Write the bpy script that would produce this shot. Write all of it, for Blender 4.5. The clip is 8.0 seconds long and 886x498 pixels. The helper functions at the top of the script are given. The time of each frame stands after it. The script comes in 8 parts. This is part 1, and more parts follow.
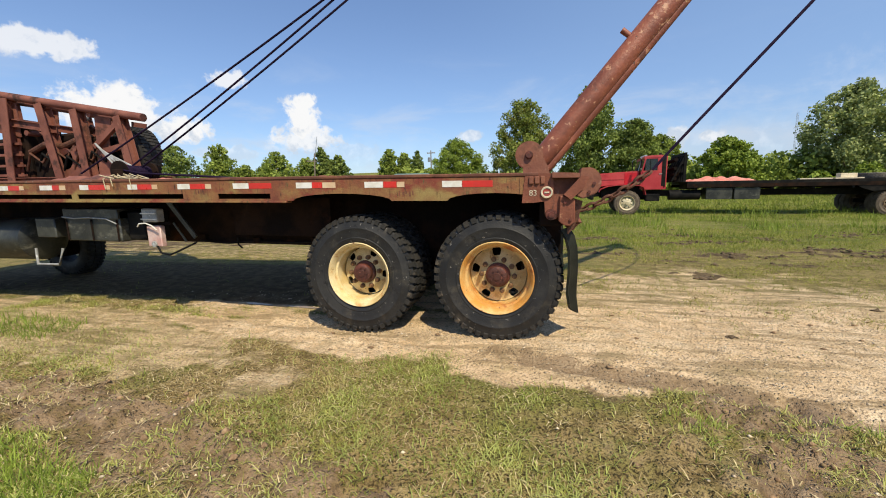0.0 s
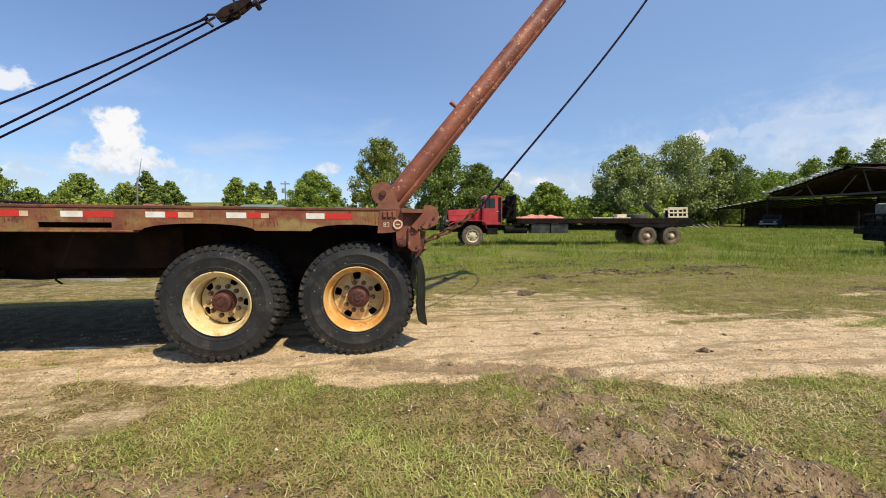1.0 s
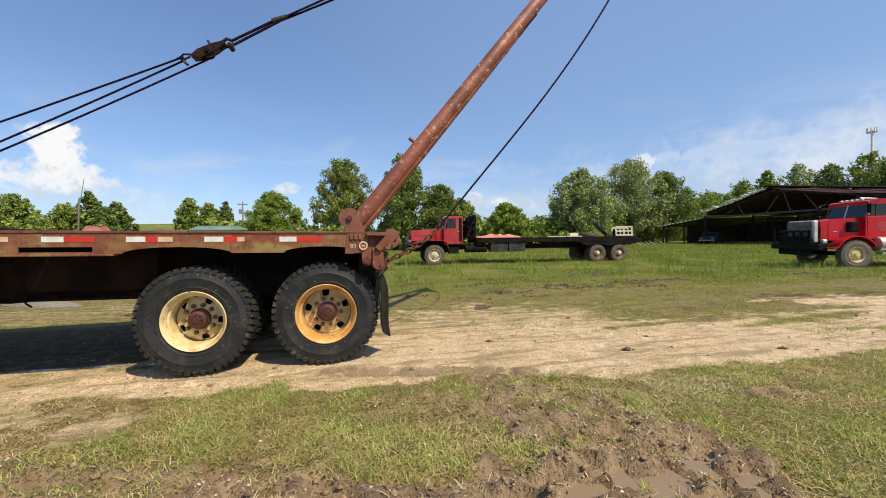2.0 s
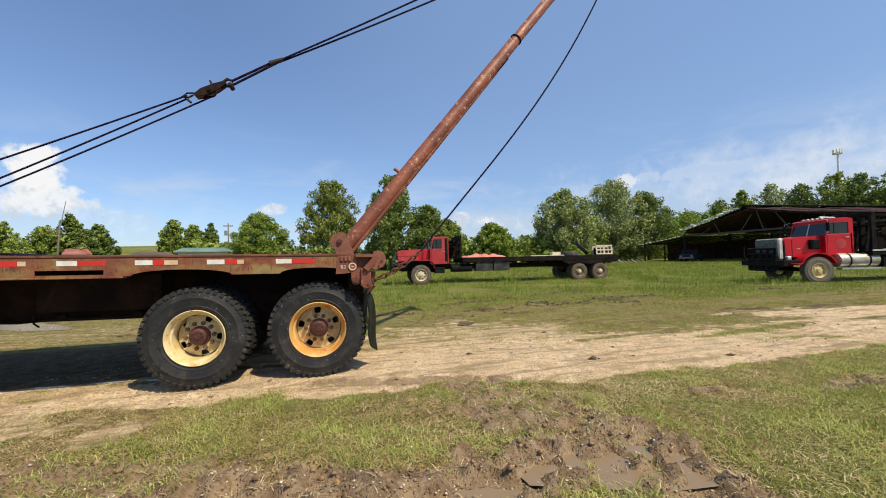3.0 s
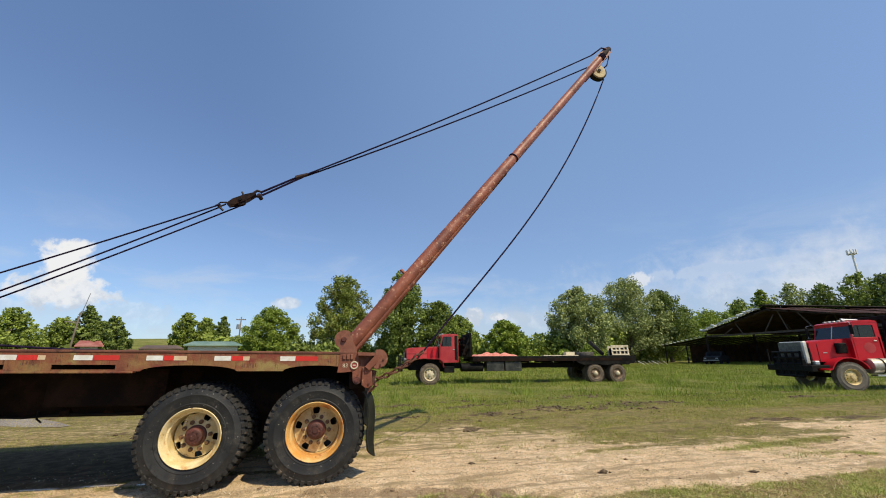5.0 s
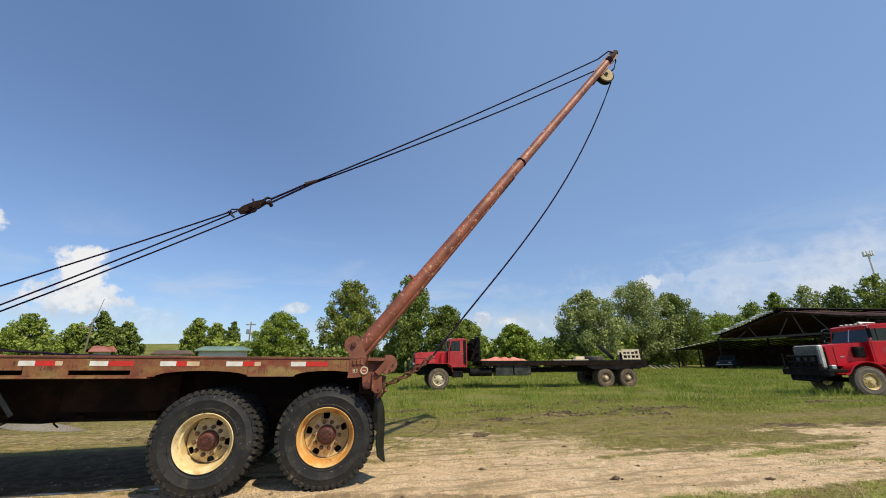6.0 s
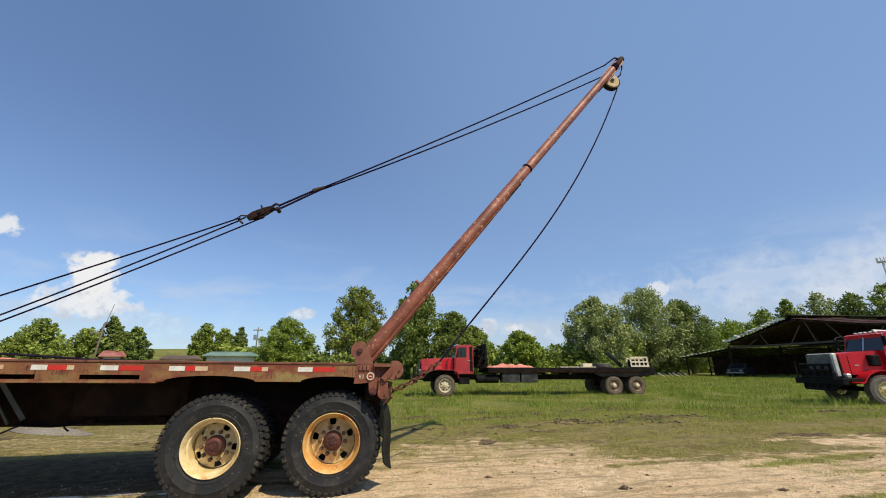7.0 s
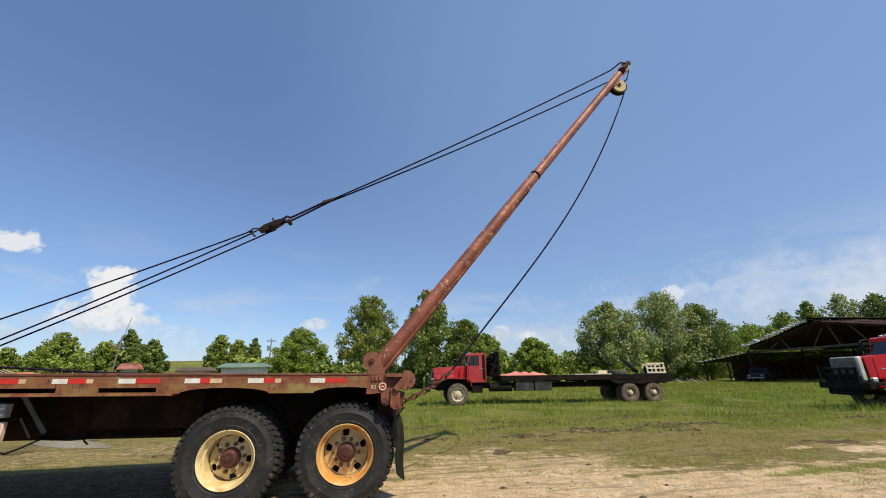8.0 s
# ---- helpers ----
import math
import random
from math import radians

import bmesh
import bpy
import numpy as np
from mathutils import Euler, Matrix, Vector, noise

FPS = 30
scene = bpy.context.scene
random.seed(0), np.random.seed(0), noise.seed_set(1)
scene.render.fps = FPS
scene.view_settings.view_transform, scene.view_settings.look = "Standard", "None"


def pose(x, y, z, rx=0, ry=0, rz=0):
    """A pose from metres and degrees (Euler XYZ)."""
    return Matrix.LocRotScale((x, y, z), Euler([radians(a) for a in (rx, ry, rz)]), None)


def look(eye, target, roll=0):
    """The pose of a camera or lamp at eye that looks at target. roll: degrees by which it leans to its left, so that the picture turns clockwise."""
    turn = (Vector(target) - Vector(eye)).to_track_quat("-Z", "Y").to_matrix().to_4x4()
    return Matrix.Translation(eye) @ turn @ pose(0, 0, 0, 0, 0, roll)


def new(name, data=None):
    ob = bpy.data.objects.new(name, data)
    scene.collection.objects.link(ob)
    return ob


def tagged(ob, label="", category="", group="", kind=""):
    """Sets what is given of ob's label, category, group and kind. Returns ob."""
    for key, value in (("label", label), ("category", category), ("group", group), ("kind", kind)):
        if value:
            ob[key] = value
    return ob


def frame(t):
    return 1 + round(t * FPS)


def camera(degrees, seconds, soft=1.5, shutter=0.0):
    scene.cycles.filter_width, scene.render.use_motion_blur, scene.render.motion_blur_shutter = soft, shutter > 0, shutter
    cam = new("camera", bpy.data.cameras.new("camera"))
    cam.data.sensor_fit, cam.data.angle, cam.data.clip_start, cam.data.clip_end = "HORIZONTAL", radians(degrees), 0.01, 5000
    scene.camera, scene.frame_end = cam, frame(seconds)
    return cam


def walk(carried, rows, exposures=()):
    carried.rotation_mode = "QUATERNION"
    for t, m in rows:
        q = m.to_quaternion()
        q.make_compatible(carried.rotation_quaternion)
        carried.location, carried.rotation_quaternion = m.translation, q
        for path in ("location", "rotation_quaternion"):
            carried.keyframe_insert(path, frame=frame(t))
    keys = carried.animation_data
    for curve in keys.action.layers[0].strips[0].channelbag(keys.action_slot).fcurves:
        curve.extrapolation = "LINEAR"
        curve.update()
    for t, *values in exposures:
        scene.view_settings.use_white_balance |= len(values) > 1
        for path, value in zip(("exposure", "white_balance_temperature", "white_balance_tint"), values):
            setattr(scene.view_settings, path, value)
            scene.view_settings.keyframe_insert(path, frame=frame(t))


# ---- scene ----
cam = camera(97.2, 8.0, 1.0)
PATH = [
    (0, (0.343, -3.114, 1.287), (-0.131, -1.195, 0.986), -1.6),
    (0.5, (0.394, -3.378, 1.276), (0.329, -1.393, 1.043), -0.8),
    (1, (0.402, -3.655, 1.276), (0.63, -1.673, 1.13), -0.7),
    (1.5, (0.392, -3.914, 1.283), (0.738, -1.947, 1.197), -1.0),
    (3, (0.342, -4.62, 1.301), (0.821, -2.679, 1.351), -1.8),
    (3.5, (0.381, -4.781, 1.291), (0.803, -2.835, 1.477), -0.6),
    (4, (0.411, -4.863, 1.313), (0.837, -2.952, 1.721), -0.5),
    (4.5, (0.426, -4.87, 1.316), (0.848, -2.982, 1.82), -0.8),
    (6, (0.407, -4.883, 1.328), (0.779, -2.998, 1.882), -1.0),
    (6.5, (0.404, -4.898, 1.326), (0.76, -3.017, 1.903), -0.9),
    (7, (0.405, -4.894, 1.324), (0.744, -3.012, 1.908), -0.7),
    (7.5, (0.404, -4.901, 1.329), (0.699, -3.015, 1.929), -0.9),
    (8, (0.412, -4.908, 1.332), (0.698, -3.03, 1.955), -1.4),
]
walk(cam, [(t, look(eye, target, roll)) for t, eye, target, roll in PATH], [(0, 0.0), (2.0, 0.0), (4.5, -0.12), (8, -0.14)])

# ---- world, sun and exposure ----
SUN_TO = Vector((0.44, -0.62, 1.0)).normalized()
scene.view_settings.exposure = 0.0

sun = new("sun", bpy.data.lights.new("sun", "SUN"))
sun.data.energy, sun.data.angle, sun.data.color = 5.0, radians(0.55), (1.0, 0.89, 0.66)
sun.matrix_world = look(SUN_TO * 60, (0, 0, 0))


class Nodes:
    """Short hand for building a node tree."""

    def __init__(self, tree):
        self.t = tree
        tree.nodes.clear()

    def n(self, kind, _vals=None, **props):
        node = self.t.nodes.new(kind)
        for k, v in props.items():
            setattr(node, k, v)
        for k, v in (_vals or {}).items():
            if isinstance(v, bpy.types.NodeSocket):
                self.t.links.new(v, node.inputs[k])
            else:
                node.inputs[k].default_value = v
        return node

    def math(self, op, a, b=0.0, clamp=False):
        m = self.n("ShaderNodeMath", operation=op, use_clamp=clamp)
        for i, v in enumerate((a, b)):
            if isinstance(v, bpy.types.NodeSocket):
                self.t.links.new(v, m.inputs[i])
            else:
                m.inputs[i].default_value = v
        return m.outputs[0]

    def mix(self, fac, a, b, blend="MIX"):
        m = self.n("ShaderNodeMix", data_type="RGBA", blend_type=blend)
        for i, v in ((0, fac), (6, a), (7, b)):
            if isinstance(v, bpy.types.NodeSocket):
                self.t.links.new(v, m.inputs[i])
            else:
                m.inputs[i].default_value = v if i == 0 else (*v[:3], 1)
        return m.outputs[2]

    def noise(self, vec, scale, detail=4.0, rough=0.55, dist=0.0):
        return self.n("ShaderNodeTexNoise", {"Vector": vec, "Scale": scale, "Detail": detail, "Roughness": rough, "Distortion": dist}).outputs[0]

    def step(self, v, lo, hi):
        return self.n("ShaderNodeMapRange", {0: v, 1: lo, 2: hi, 3: 0.0, 4: 1.0}, interpolation_type="SMOOTHSTEP").outputs[0]


world = bpy.data.worlds.new("sky")
scene.world = world
world.use_nodes = True
w = Nodes(world.node_tree)
sky = w.n("ShaderNodeTexSky", sky_type="NISHITA", sun_disc=False, sun_elevation=math.asin(SUN_TO.z),
          sun_rotation=math.atan2(SUN_TO.x, SUN_TO.y), air_density=1.0, dust_density=0.5, ozone_density=3.0, altitude=10)
ray = w.n("ShaderNodeTexCoord").outputs["Generated"]
sep = w.n("ShaderNodeSeparateXYZ", {0: ray})
billow = w.noise(ray, 16.0, 7.0, 0.58, 0.25)
puff = w.noise(ray, 58.0, 5.0, 0.6, 0.3)
wisp = w.noise(w.n("ShaderNodeMapping", {"Vector": ray, "Scale": (1, 1, 3.2)}).outputs[0], 4.0, 6.0, 0.62, 0.5)


def cloud_mask(az, el, wide, high, soft=0.22):
    """A heap of cloud round a compass bearing and height in degrees, with half sizes in degrees."""
    a, e = radians(az), radians(el)
    centre = Vector((math.cos(a) * math.cos(e), math.sin(a) * math.cos(e), math.sin(e)))
    side = Vector((-math.sin(a), math.cos(a), 0))
    up = centre.cross(side)
    u = w.n("ShaderNodeVectorMath", {0: ray, 1: side}, operation="DOT_PRODUCT").outputs["Value"]
    v = w.n("ShaderNodeVectorMath", {0: ray, 1: up}, operation="DOT_PRODUCT").outputs["Value"]
    f = w.n("ShaderNodeVectorMath", {0: ray, 1: centre}, operation="DOT_PRODUCT").outputs["Value"]
    r = w.math("ADD", w.math("POWER", w.math("DIVIDE", u, radians(wide)), 2.0), w.math("POWER", w.math("DIVIDE", v, radians(high)), 2.0))
    r = w.math("ADD", w.math("SQRT", r), w.math("MULTIPLY", w.math("SUBTRACT", billow, 0.5), 2.5))
    r = w.math("ADD", r, w.math("MULTIPLY", w.math("SUBTRACT", puff, 0.5), 1.0))
    inside = w.math("SUBTRACT", 1.0, w.step(r, 1.0 - soft * 1.3, 1.0 + soft * 0.7))
    return w.math("MULTIPLY", inside, w.math("GREATER_THAN", f, 0.2))


CLOUDS = [(122.8, 9.9, 1.9, 3.5, 1.0), (121.6, 6.9, 4.4, 1.8, 0.9), (120.0, 5.6, 8.0, 1.2, 0.35), (141.5, 9.2, 5.6, 3.0, 1.0), (136.5, 7.8, 3.6, 2.2, 1.0), (132.0, 5.2, 5.0, 1.0, 0.5), (131.2, 13.8, 2.0, 1.2, 0.85), (148.5, 15.2, 4.6, 1.3, 0.8),
          (99.4, 7.4, 1.5, 0.7, 0.7), (100.4, 7.1, 1.1, 0.6, 0.5), (73.2, 5.6, 1.5, 1.3, 0.8), (70.0, 5.3, 1.5, 0.9, 0.8), (51.0, 9.4, 1.8, 1.0, 0.7), (40.0, 9.6, 13.0, 1.0, 0.3), (55.0, 7.0, 9.0, 1.0, 0.25)]
VEILS = [(32.0, 7.0, 24.0, 4.0, 0.62), (66.0, 4.5, 16.0, 2.6, 0.5), (118.0, 4.6, 14.0, 2.4, 0.30)]
heap = None
for az, el, wide, high, dense in CLOUDS:
    c = w.math("MULTIPLY", cloud_mask(az, el, wide, high), dense)
    heap = c if heap is None else w.math("MAXIMUM", heap, c)
for az, el, wide, high, dense in VEILS:
    c = w.math("MULTIPLY", w.math("MULTIPLY", cloud_mask(az, el, wide, high, 1.0), dense), w.math("ADD", 0.55, w.math("MULTIPLY", wisp, 0.8)))
    heap = w.math("MAXIMUM", heap, c)
# thin high veil towards the horizon all round
low = w.math("MULTIPLY", w.step(sep.outputs[2], 0.0, 0.10), w.math("SUBTRACT", 1.0, w.step(sep.outputs[2], 0.10, 0.34)))
veil = w.math("MULTIPLY", w.math("MULTIPLY", low, w.step(wisp, 0.44, 0.72)), 0.55)
haze = w.math("MULTIPLY", w.math("SUBTRACT", 1.0, w.step(sep.outputs[2], 0.0, 0.75)), 0.26)
toward = w.n("ShaderNodeVectorMath", {0: ray, 1: Vector((0.014, -0.004, 0.020))}, operation="ADD").outputs[0]
relief = w.math("ADD", w.math("SUBTRACT", billow, w.noise(toward, 16.0, 7.0, 0.58, 0.25)), w.math("MULTIPLY", w.math("SUBTRACT", puff, w.noise(toward, 58.0, 5.0, 0.6, 0.3)), 0.35))
crown = w.math("ADD", w.step(sep.outputs[2], 0.06, 0.19), w.math("MULTIPLY", relief, 3.2))
lit = w.mix(w.step(crown, 0.0, 0.85), (5.0, 5.5, 6.2), (7.5, 7.5, 7.5))
east = w.n("ShaderNodeVectorMath", {0: ray, 1: Vector((0.68, 0.50, 0.54))}, operation="DOT_PRODUCT").outputs["Value"]
sheen = w.math("MULTIPLY", w.step(east, 0.45, 1.0), 0.42)
blue = w.mix(1.0, sky.outputs[0], (0.95, 1.04, 1.20), "MULTIPLY")
col = w.mix(haze, blue, (3.2, 4.4, 6.2))
# thin sunlit veil high over the shed side
col = w.mix(sheen, col, (2.5, 3.9, 6.3))
col = w.mix(w.math("MULTIPLY", w.step(sep.outputs[2], 0.28, 0.75), 0.22), col, (2.3, 3.7, 6.3))
col = w.mix(veil, col, (5.0, 5.6, 6.6))
col = w.mix(heap, col, lit)
back = w.n("ShaderNodeBackground", {"Color": col, "Strength": 0.127})
w.n("ShaderNodeOutputWorld", {"Surface": back.outputs[0]})

# ---- materials ----
def srgb(r, g, b):
    """Linear colour from 0..255 values."""
    return tuple((c / 255 / 12.92) if c <= 10 else ((c / 255 + 0.055) / 1.055) ** 2.4 for c in (r, g, b))


def material(name, base, alt=None, scale=6.0, lo=0.4, hi=0.62, layers=(), rough=0.6, metal=0.0, bump=0.2, bump_scale=60.0,
             fine=0.25, coat=0.0, stretch=(1, 1, 1), rough_var=0.15, island=0.0, piece=0.0, spec=0.5, band=None):
    """A surface with a base colour that drifts to alt, further patch layers (colour, scale, lo, hi, stretch), fine grain and relief."""
    m = bpy.data.materials.new(name)
    m.use_nodes = True
    g = Nodes(m.node_tree)
    pos = g.n("ShaderNodeNewGeometry").outputs["Position"]
    vec = g.n("ShaderNodeMapping", {"Vector": pos, "Scale": stretch}).outputs[0]
    broad = g.noise(vec, scale, 5.0, 0.6)
    col = g.mix(g.step(broad, lo, hi), base, alt or tuple(c * 0.75 for c in base))
    for i, (colour, sc, a, b, st) in enumerate(layers):
        v = g.n("ShaderNodeMapping", {"Vector": pos, "Scale": st, "Location": (3.1 * i + 1, 7.7, 1.3 * i)}).outputs[0]
        col = g.mix(g.step(g.noise(v, sc, 7.0, 0.65, 0.2), a, b), col, colour)
    if band:
        # old paint that survives along a strip: colour, height where it fades out, climb along x
        colour, z_mid, climb = band
        p = g.n("ShaderNodeSeparateXYZ", {0: pos}).outputs
        h = g.math("SUBTRACT", g.math("ADD", p[2], g.math("MULTIPLY", p[0], climb)), z_mid)
        h = g.math("ADD", h, g.math("MULTIPLY", g.math("SUBTRACT", g.noise(pos, 5.0, 6.0, 0.65), 0.5), 0.30))
        col = g.mix(g.math("MULTIPLY", g.math("SUBTRACT", 1.0, g.step(h, -0.03, 0.04)), g.step(g.noise(pos, 1.4, 5.0, 0.65), 0.42, 0.62)), col, colour)
        col = g.mix(g.math("MULTIPLY", g.step(g.noise(g.n("ShaderNodeMapping", {"Vector": pos, "Scale": (3.5, 1, 0.35)}).outputs[0], 12.0, 6.0, 0.7), 0.58, 0.66), 0.85), col, (0.060, 0.024, 0.013))
    grain = g.noise(pos, bump_scale, 3.0, 0.6)
    if fine:
        k = g.math("ADD", 1.0 - fine, g.math("MULTIPLY", grain, 2 * fine))
        col = g.mix(1.0, col, g.n("ShaderNodeCombineColor", {0: k, 1: k, 2: k}).outputs[0], "MULTIPLY")
    if island or piece:
        src = g.n("ShaderNodeNewGeometry").outputs["Random Per Island"] if island else g.n("ShaderNodeObjectInfo").outputs["Random"]
        amt = island or piece
        k = g.math("ADD", 1.0 - amt, g.math("MULTIPLY", src, 2 * amt))
        col = g.mix(1.0, col, g.n("ShaderNodeCombineColor", {0: k, 1: k, 2: k}).outputs[0], "MULTIPLY")
    r = g.math("ADD", rough - rough_var, g.math("MULTIPLY", broad, 2 * rough_var), True)
    shader = g.n("ShaderNodeBsdfPrincipled", {"Base Color": col, "Roughness": r, "Metallic": metal, "Coat Weight": coat, "Coat Roughness": 0.15, "Specular IOR Level": spec})
    if bump:
        both = g.math("ADD", grain, g.math("MULTIPLY", broad, 0.6))
        b = g.n("ShaderNodeBump", {"Height": both, "Strength": bump, "Distance": 0.01})
        g.t.links.new(b.outputs[0], shader.inputs["Normal"])
    g.n("ShaderNodeOutputMaterial", {"Surface": shader.outputs[0]})
    return m


ONE = (1, 1, 1)
RUST_DARK = (0.055, 0.022, 0.013)
RUST = (0.17, 0.062, 0.028)
RUST_BRIGHT = (0.34, 0.13, 0.045)
m_rail = material("worn_deck_rail", (0.205, 0.064, 0.030), (0.250, 0.115, 0.042), 2.2, 0.4, 0.6,
                  [((0.27, 0.195, 0.062), 1.3, 0.52, 0.62, (1, 1, 1.5)), ((0.15, 0.042, 0.022), 1.6, 0.54, 0.62, (1, 1, 0.7)), ((0.30, 0.12, 0.035), 9.0, 0.60, 0.70, (3, 1, 0.4)), ((0.20, 0.038, 0.022), 2.6, 0.50, 0.60, (1, 1, 1)), ((0.30, 0.185, 0.060), 4.0, 0.57, 0.68, (0.8, 1, 2)), ((0.12, 0.045, 0.022), 5.0, 0.56, 0.66, (1.4, 1, 0.8)),
                   (RUST_DARK, 11.0, 0.60, 0.68, (2.5, 1, 0.5)), ((0.10, 0.08, 0.03), 16.0, 0.61, 0.68, (2.2, 1, 0.45))], 0.75, 0.0, 0.35, 70, band=((0.285, 0.205, 0.068), 1.27, 0.0205))
m_deck = material("rusted_deck_plate", (0.115, 0.042, 0.026), (0.19, 0.072, 0.042), 3.0, 0.4, 0.6,
                  [(RUST_DARK, 6.0, 0.55, 0.68, ONE), ((0.22, 0.15, 0.11), 11, 0.62, 0.7, ONE)], 0.85, 0, 0.5, 50)
m_primer = material("red_oxide_paint", (0.185, 0.062, 0.034), (0.25, 0.095, 0.052), 3.5, 0.38, 0.62,
                    [((0.32, 0.155, 0.095), 11, 0.58, 0.68, (1, 1, 1)), ((0.12, 0.045, 0.025), 5, 0.54, 0.66, ONE), (RUST_DARK, 8, 0.63, 0.72, ONE), (RUST_BRIGHT, 18, 0.66, 0.72, ONE)], 0.62, 0, 0.3, 60)
m_rig = material("rusty_frame_paint", (0.165, 0.054, 0.034), (0.235, 0.085, 0.056), 2.5, 0.38, 0.62, [(RUST_DARK, 3, 0.52, 0.66, ONE), ((0.30, 0.145, 0.105), 7, 0.63, 0.72, ONE)], 0.75, 0, 0.3, 50)
m_pole = material("painted_pole_pipe", (0.290, 0.088, 0.046), (0.175, 0.050, 0.028), 3.0, 0.38, 0.62,
                  [((0.52, 0.275, 0.165), 16, 0.57, 0.66, ONE), ((0.13, 0.042, 0.026), 7, 0.57, 0.68, (1, 1, 1)), ((0.38, 0.24, 0.10), 13, 0.63, 0.70, ONE), (RUST_DARK, 28, 0.63, 0.70, ONE)], 0.55, 0, 0.35, 45)
m_tail = material("rusted_tail_plate", (0.225, 0.070, 0.036), (0.165, 0.050, 0.026), 4.0, 0.4, 0.6,
                  [((0.27, 0.150, 0.062), 6, 0.58, 0.68, ONE), ((0.085, 0.032, 0.018), 9, 0.58, 0.70, (1.5, 1, 0.6)), ((0.36, 0.17, 0.09), 22, 0.64, 0.71, ONE)], 0.72, 0, 0.35, 60)
m_grime = material("greasy_frame_steel", (0.012, 0.009, 0.008), (0.028, 0.016, 0.011), 3.0, 0.4, 0.65,
                   [((0.050, 0.020, 0.011), 3, 0.58, 0.74, ONE)], 0.9, 0, 0.4, 50, spec=0.05)
m_black = material("black_painted_steel", (0.009, 0.009, 0.009), (0.020, 0.018, 0.016), 4, 0.4, 0.65, [((0.07, 0.040, 0.022), 9, 0.66, 0.76, ONE)], 0.6, 0, 0.25, 60, spec=0.06)
m_rubber = material("tyre_rubber", (0.019, 0.019, 0.020), (0.034, 0.033, 0.032), 5, 0.4, 0.65,
                    [((0.075, 0.064, 0.050), 5, 0.52, 0.74, ONE), ((0.24, 0.22, 0.20), 30, 0.63, 0.69, ONE), ((0.010, 0.010, 0.010), 12, 0.58, 0.70, ONE)], 0.55, 0, 0.3, 90, rough_var=0.1, spec=0.3)
m_tread = material("dusty_tread_rubber", (0.021, 0.020, 0.019), (0.040, 0.036, 0.031), 6, 0.4, 0.65,
                   [((0.15, 0.118, 0.085), 7, 0.56, 0.74, ONE)], 0.85, 0, 0.4, 90, spec=0.3)
m_tread_wet = material("muddy_tread_rubber", (0.10, 0.075, 0.052), (0.16, 0.125, 0.09), 6, 0.4, 0.65, (), 0.9, 0, 0.4, 70)
m_cream = material("cream_wheel_paint", (0.64, 0.47, 0.20), (0.74, 0.61, 0.35), 4, 0.4, 0.6,
                   [((0.50, 0.24, 0.07), 9, 0.57, 0.72, ONE), (RUST, 13, 0.64, 0.72, ONE), ((0.24, 0.19, 0.10), 20, 0.66, 0.72, ONE)], 0.55, 0, 0.25, 80)
m_orange = material("rusty_orange_wheel_paint", (0.62, 0.29, 0.060), (0.66, 0.45, 0.18), 4, 0.4, 0.6,
                    [((0.46, 0.16, 0.04), 7, 0.55, 0.66, ONE), (RUST, 13, 0.62, 0.7, ONE)], 0.55, 0, 0.25, 80)
m_disc = material("dull_cream_wheel_disc", (0.56, 0.40, 0.17), (0.68, 0.53, 0.27), 5, 0.4, 0.6,
                  [((0.40, 0.24, 0.08), 8, 0.58, 0.68, ONE), ((0.22, 0.14, 0.06), 14, 0.64, 0.72, ONE)], 0.65, 0, 0.25, 80)
m_disc_cream = material("cream_wheel_disc", (0.63, 0.48, 0.23), (0.74, 0.60, 0.33), 5, 0.4, 0.6, [((0.30, 0.15, 0.05), 8, 0.57, 0.68, ONE), ((0.12, 0.08, 0.04), 14, 0.64, 0.72, ONE)], 0.65, 0, 0.25, 80)
m_nut = material("brown_wheel_nut", (0.20, 0.105, 0.045), (0.10, 0.048, 0.022), 20, 0.4, 0.6, (), 0.6, 0, 0.3, 90)
m_hub = material("rust_red_hub", (0.13, 0.032, 0.020), (0.065, 0.020, 0.013), 9, 0.4, 0.6, [((0.30, 0.10, 0.07), 20, 0.6, 0.7, ONE)], 0.6, 0, 0.4, 90)
m_white_tape = material("white_reflective_tape", (0.78, 0.77, 0.72), (0.66, 0.62, 0.54), 8, 0.4, 0.65, [((0.42, 0.30, 0.18), 22, 0.66, 0.72, ONE)], 0.35, 0, 0.05, 200, 0.08)
m_red_tape = material("red_reflective_tape", (0.62, 0.028, 0.018), (0.50, 0.03, 0.02), 6, 0.4, 0.65, [((0.46, 0.22, 0.10), 14, 0.66, 0.71, ONE)], 0.3, 0, 0.05, 200, 0.08)
m_faded_tape = material("faded_tape", (0.60, 0.40, 0.24), (0.66, 0.52, 0.34), 8, 0.4, 0.65, [((0.56, 0.07, 0.04), 12, 0.60, 0.64, ONE)], 0.5, 0, 0.1, 150, 0.1)
m_flap = material("black_rubber_flap", (0.010, 0.011, 0.008), (0.020, 0.021, 0.014), 4, 0.4, 0.6, [((0.06, 0.050, 0.03), 6, 0.66, 0.78, (1, 1, 0.5))], 0.7, 0, 0.2, 60, spec=0.15)
m_cable = material("oily_wire_rope", (0.014, 0.009, 0.026), (0.026, 0.016, 0.036), 20, 0.4, 0.6, (), 0.85, 0.0, 0.0, 200, spec=0.05)
m_rope_dark = material("dark_rusty_block", (0.012, 0.006, 0.005), (0.030, 0.012, 0.008), 14, 0.4, 0.6, (), 0.75, 0.0, 0.3, 120, spec=0.2)
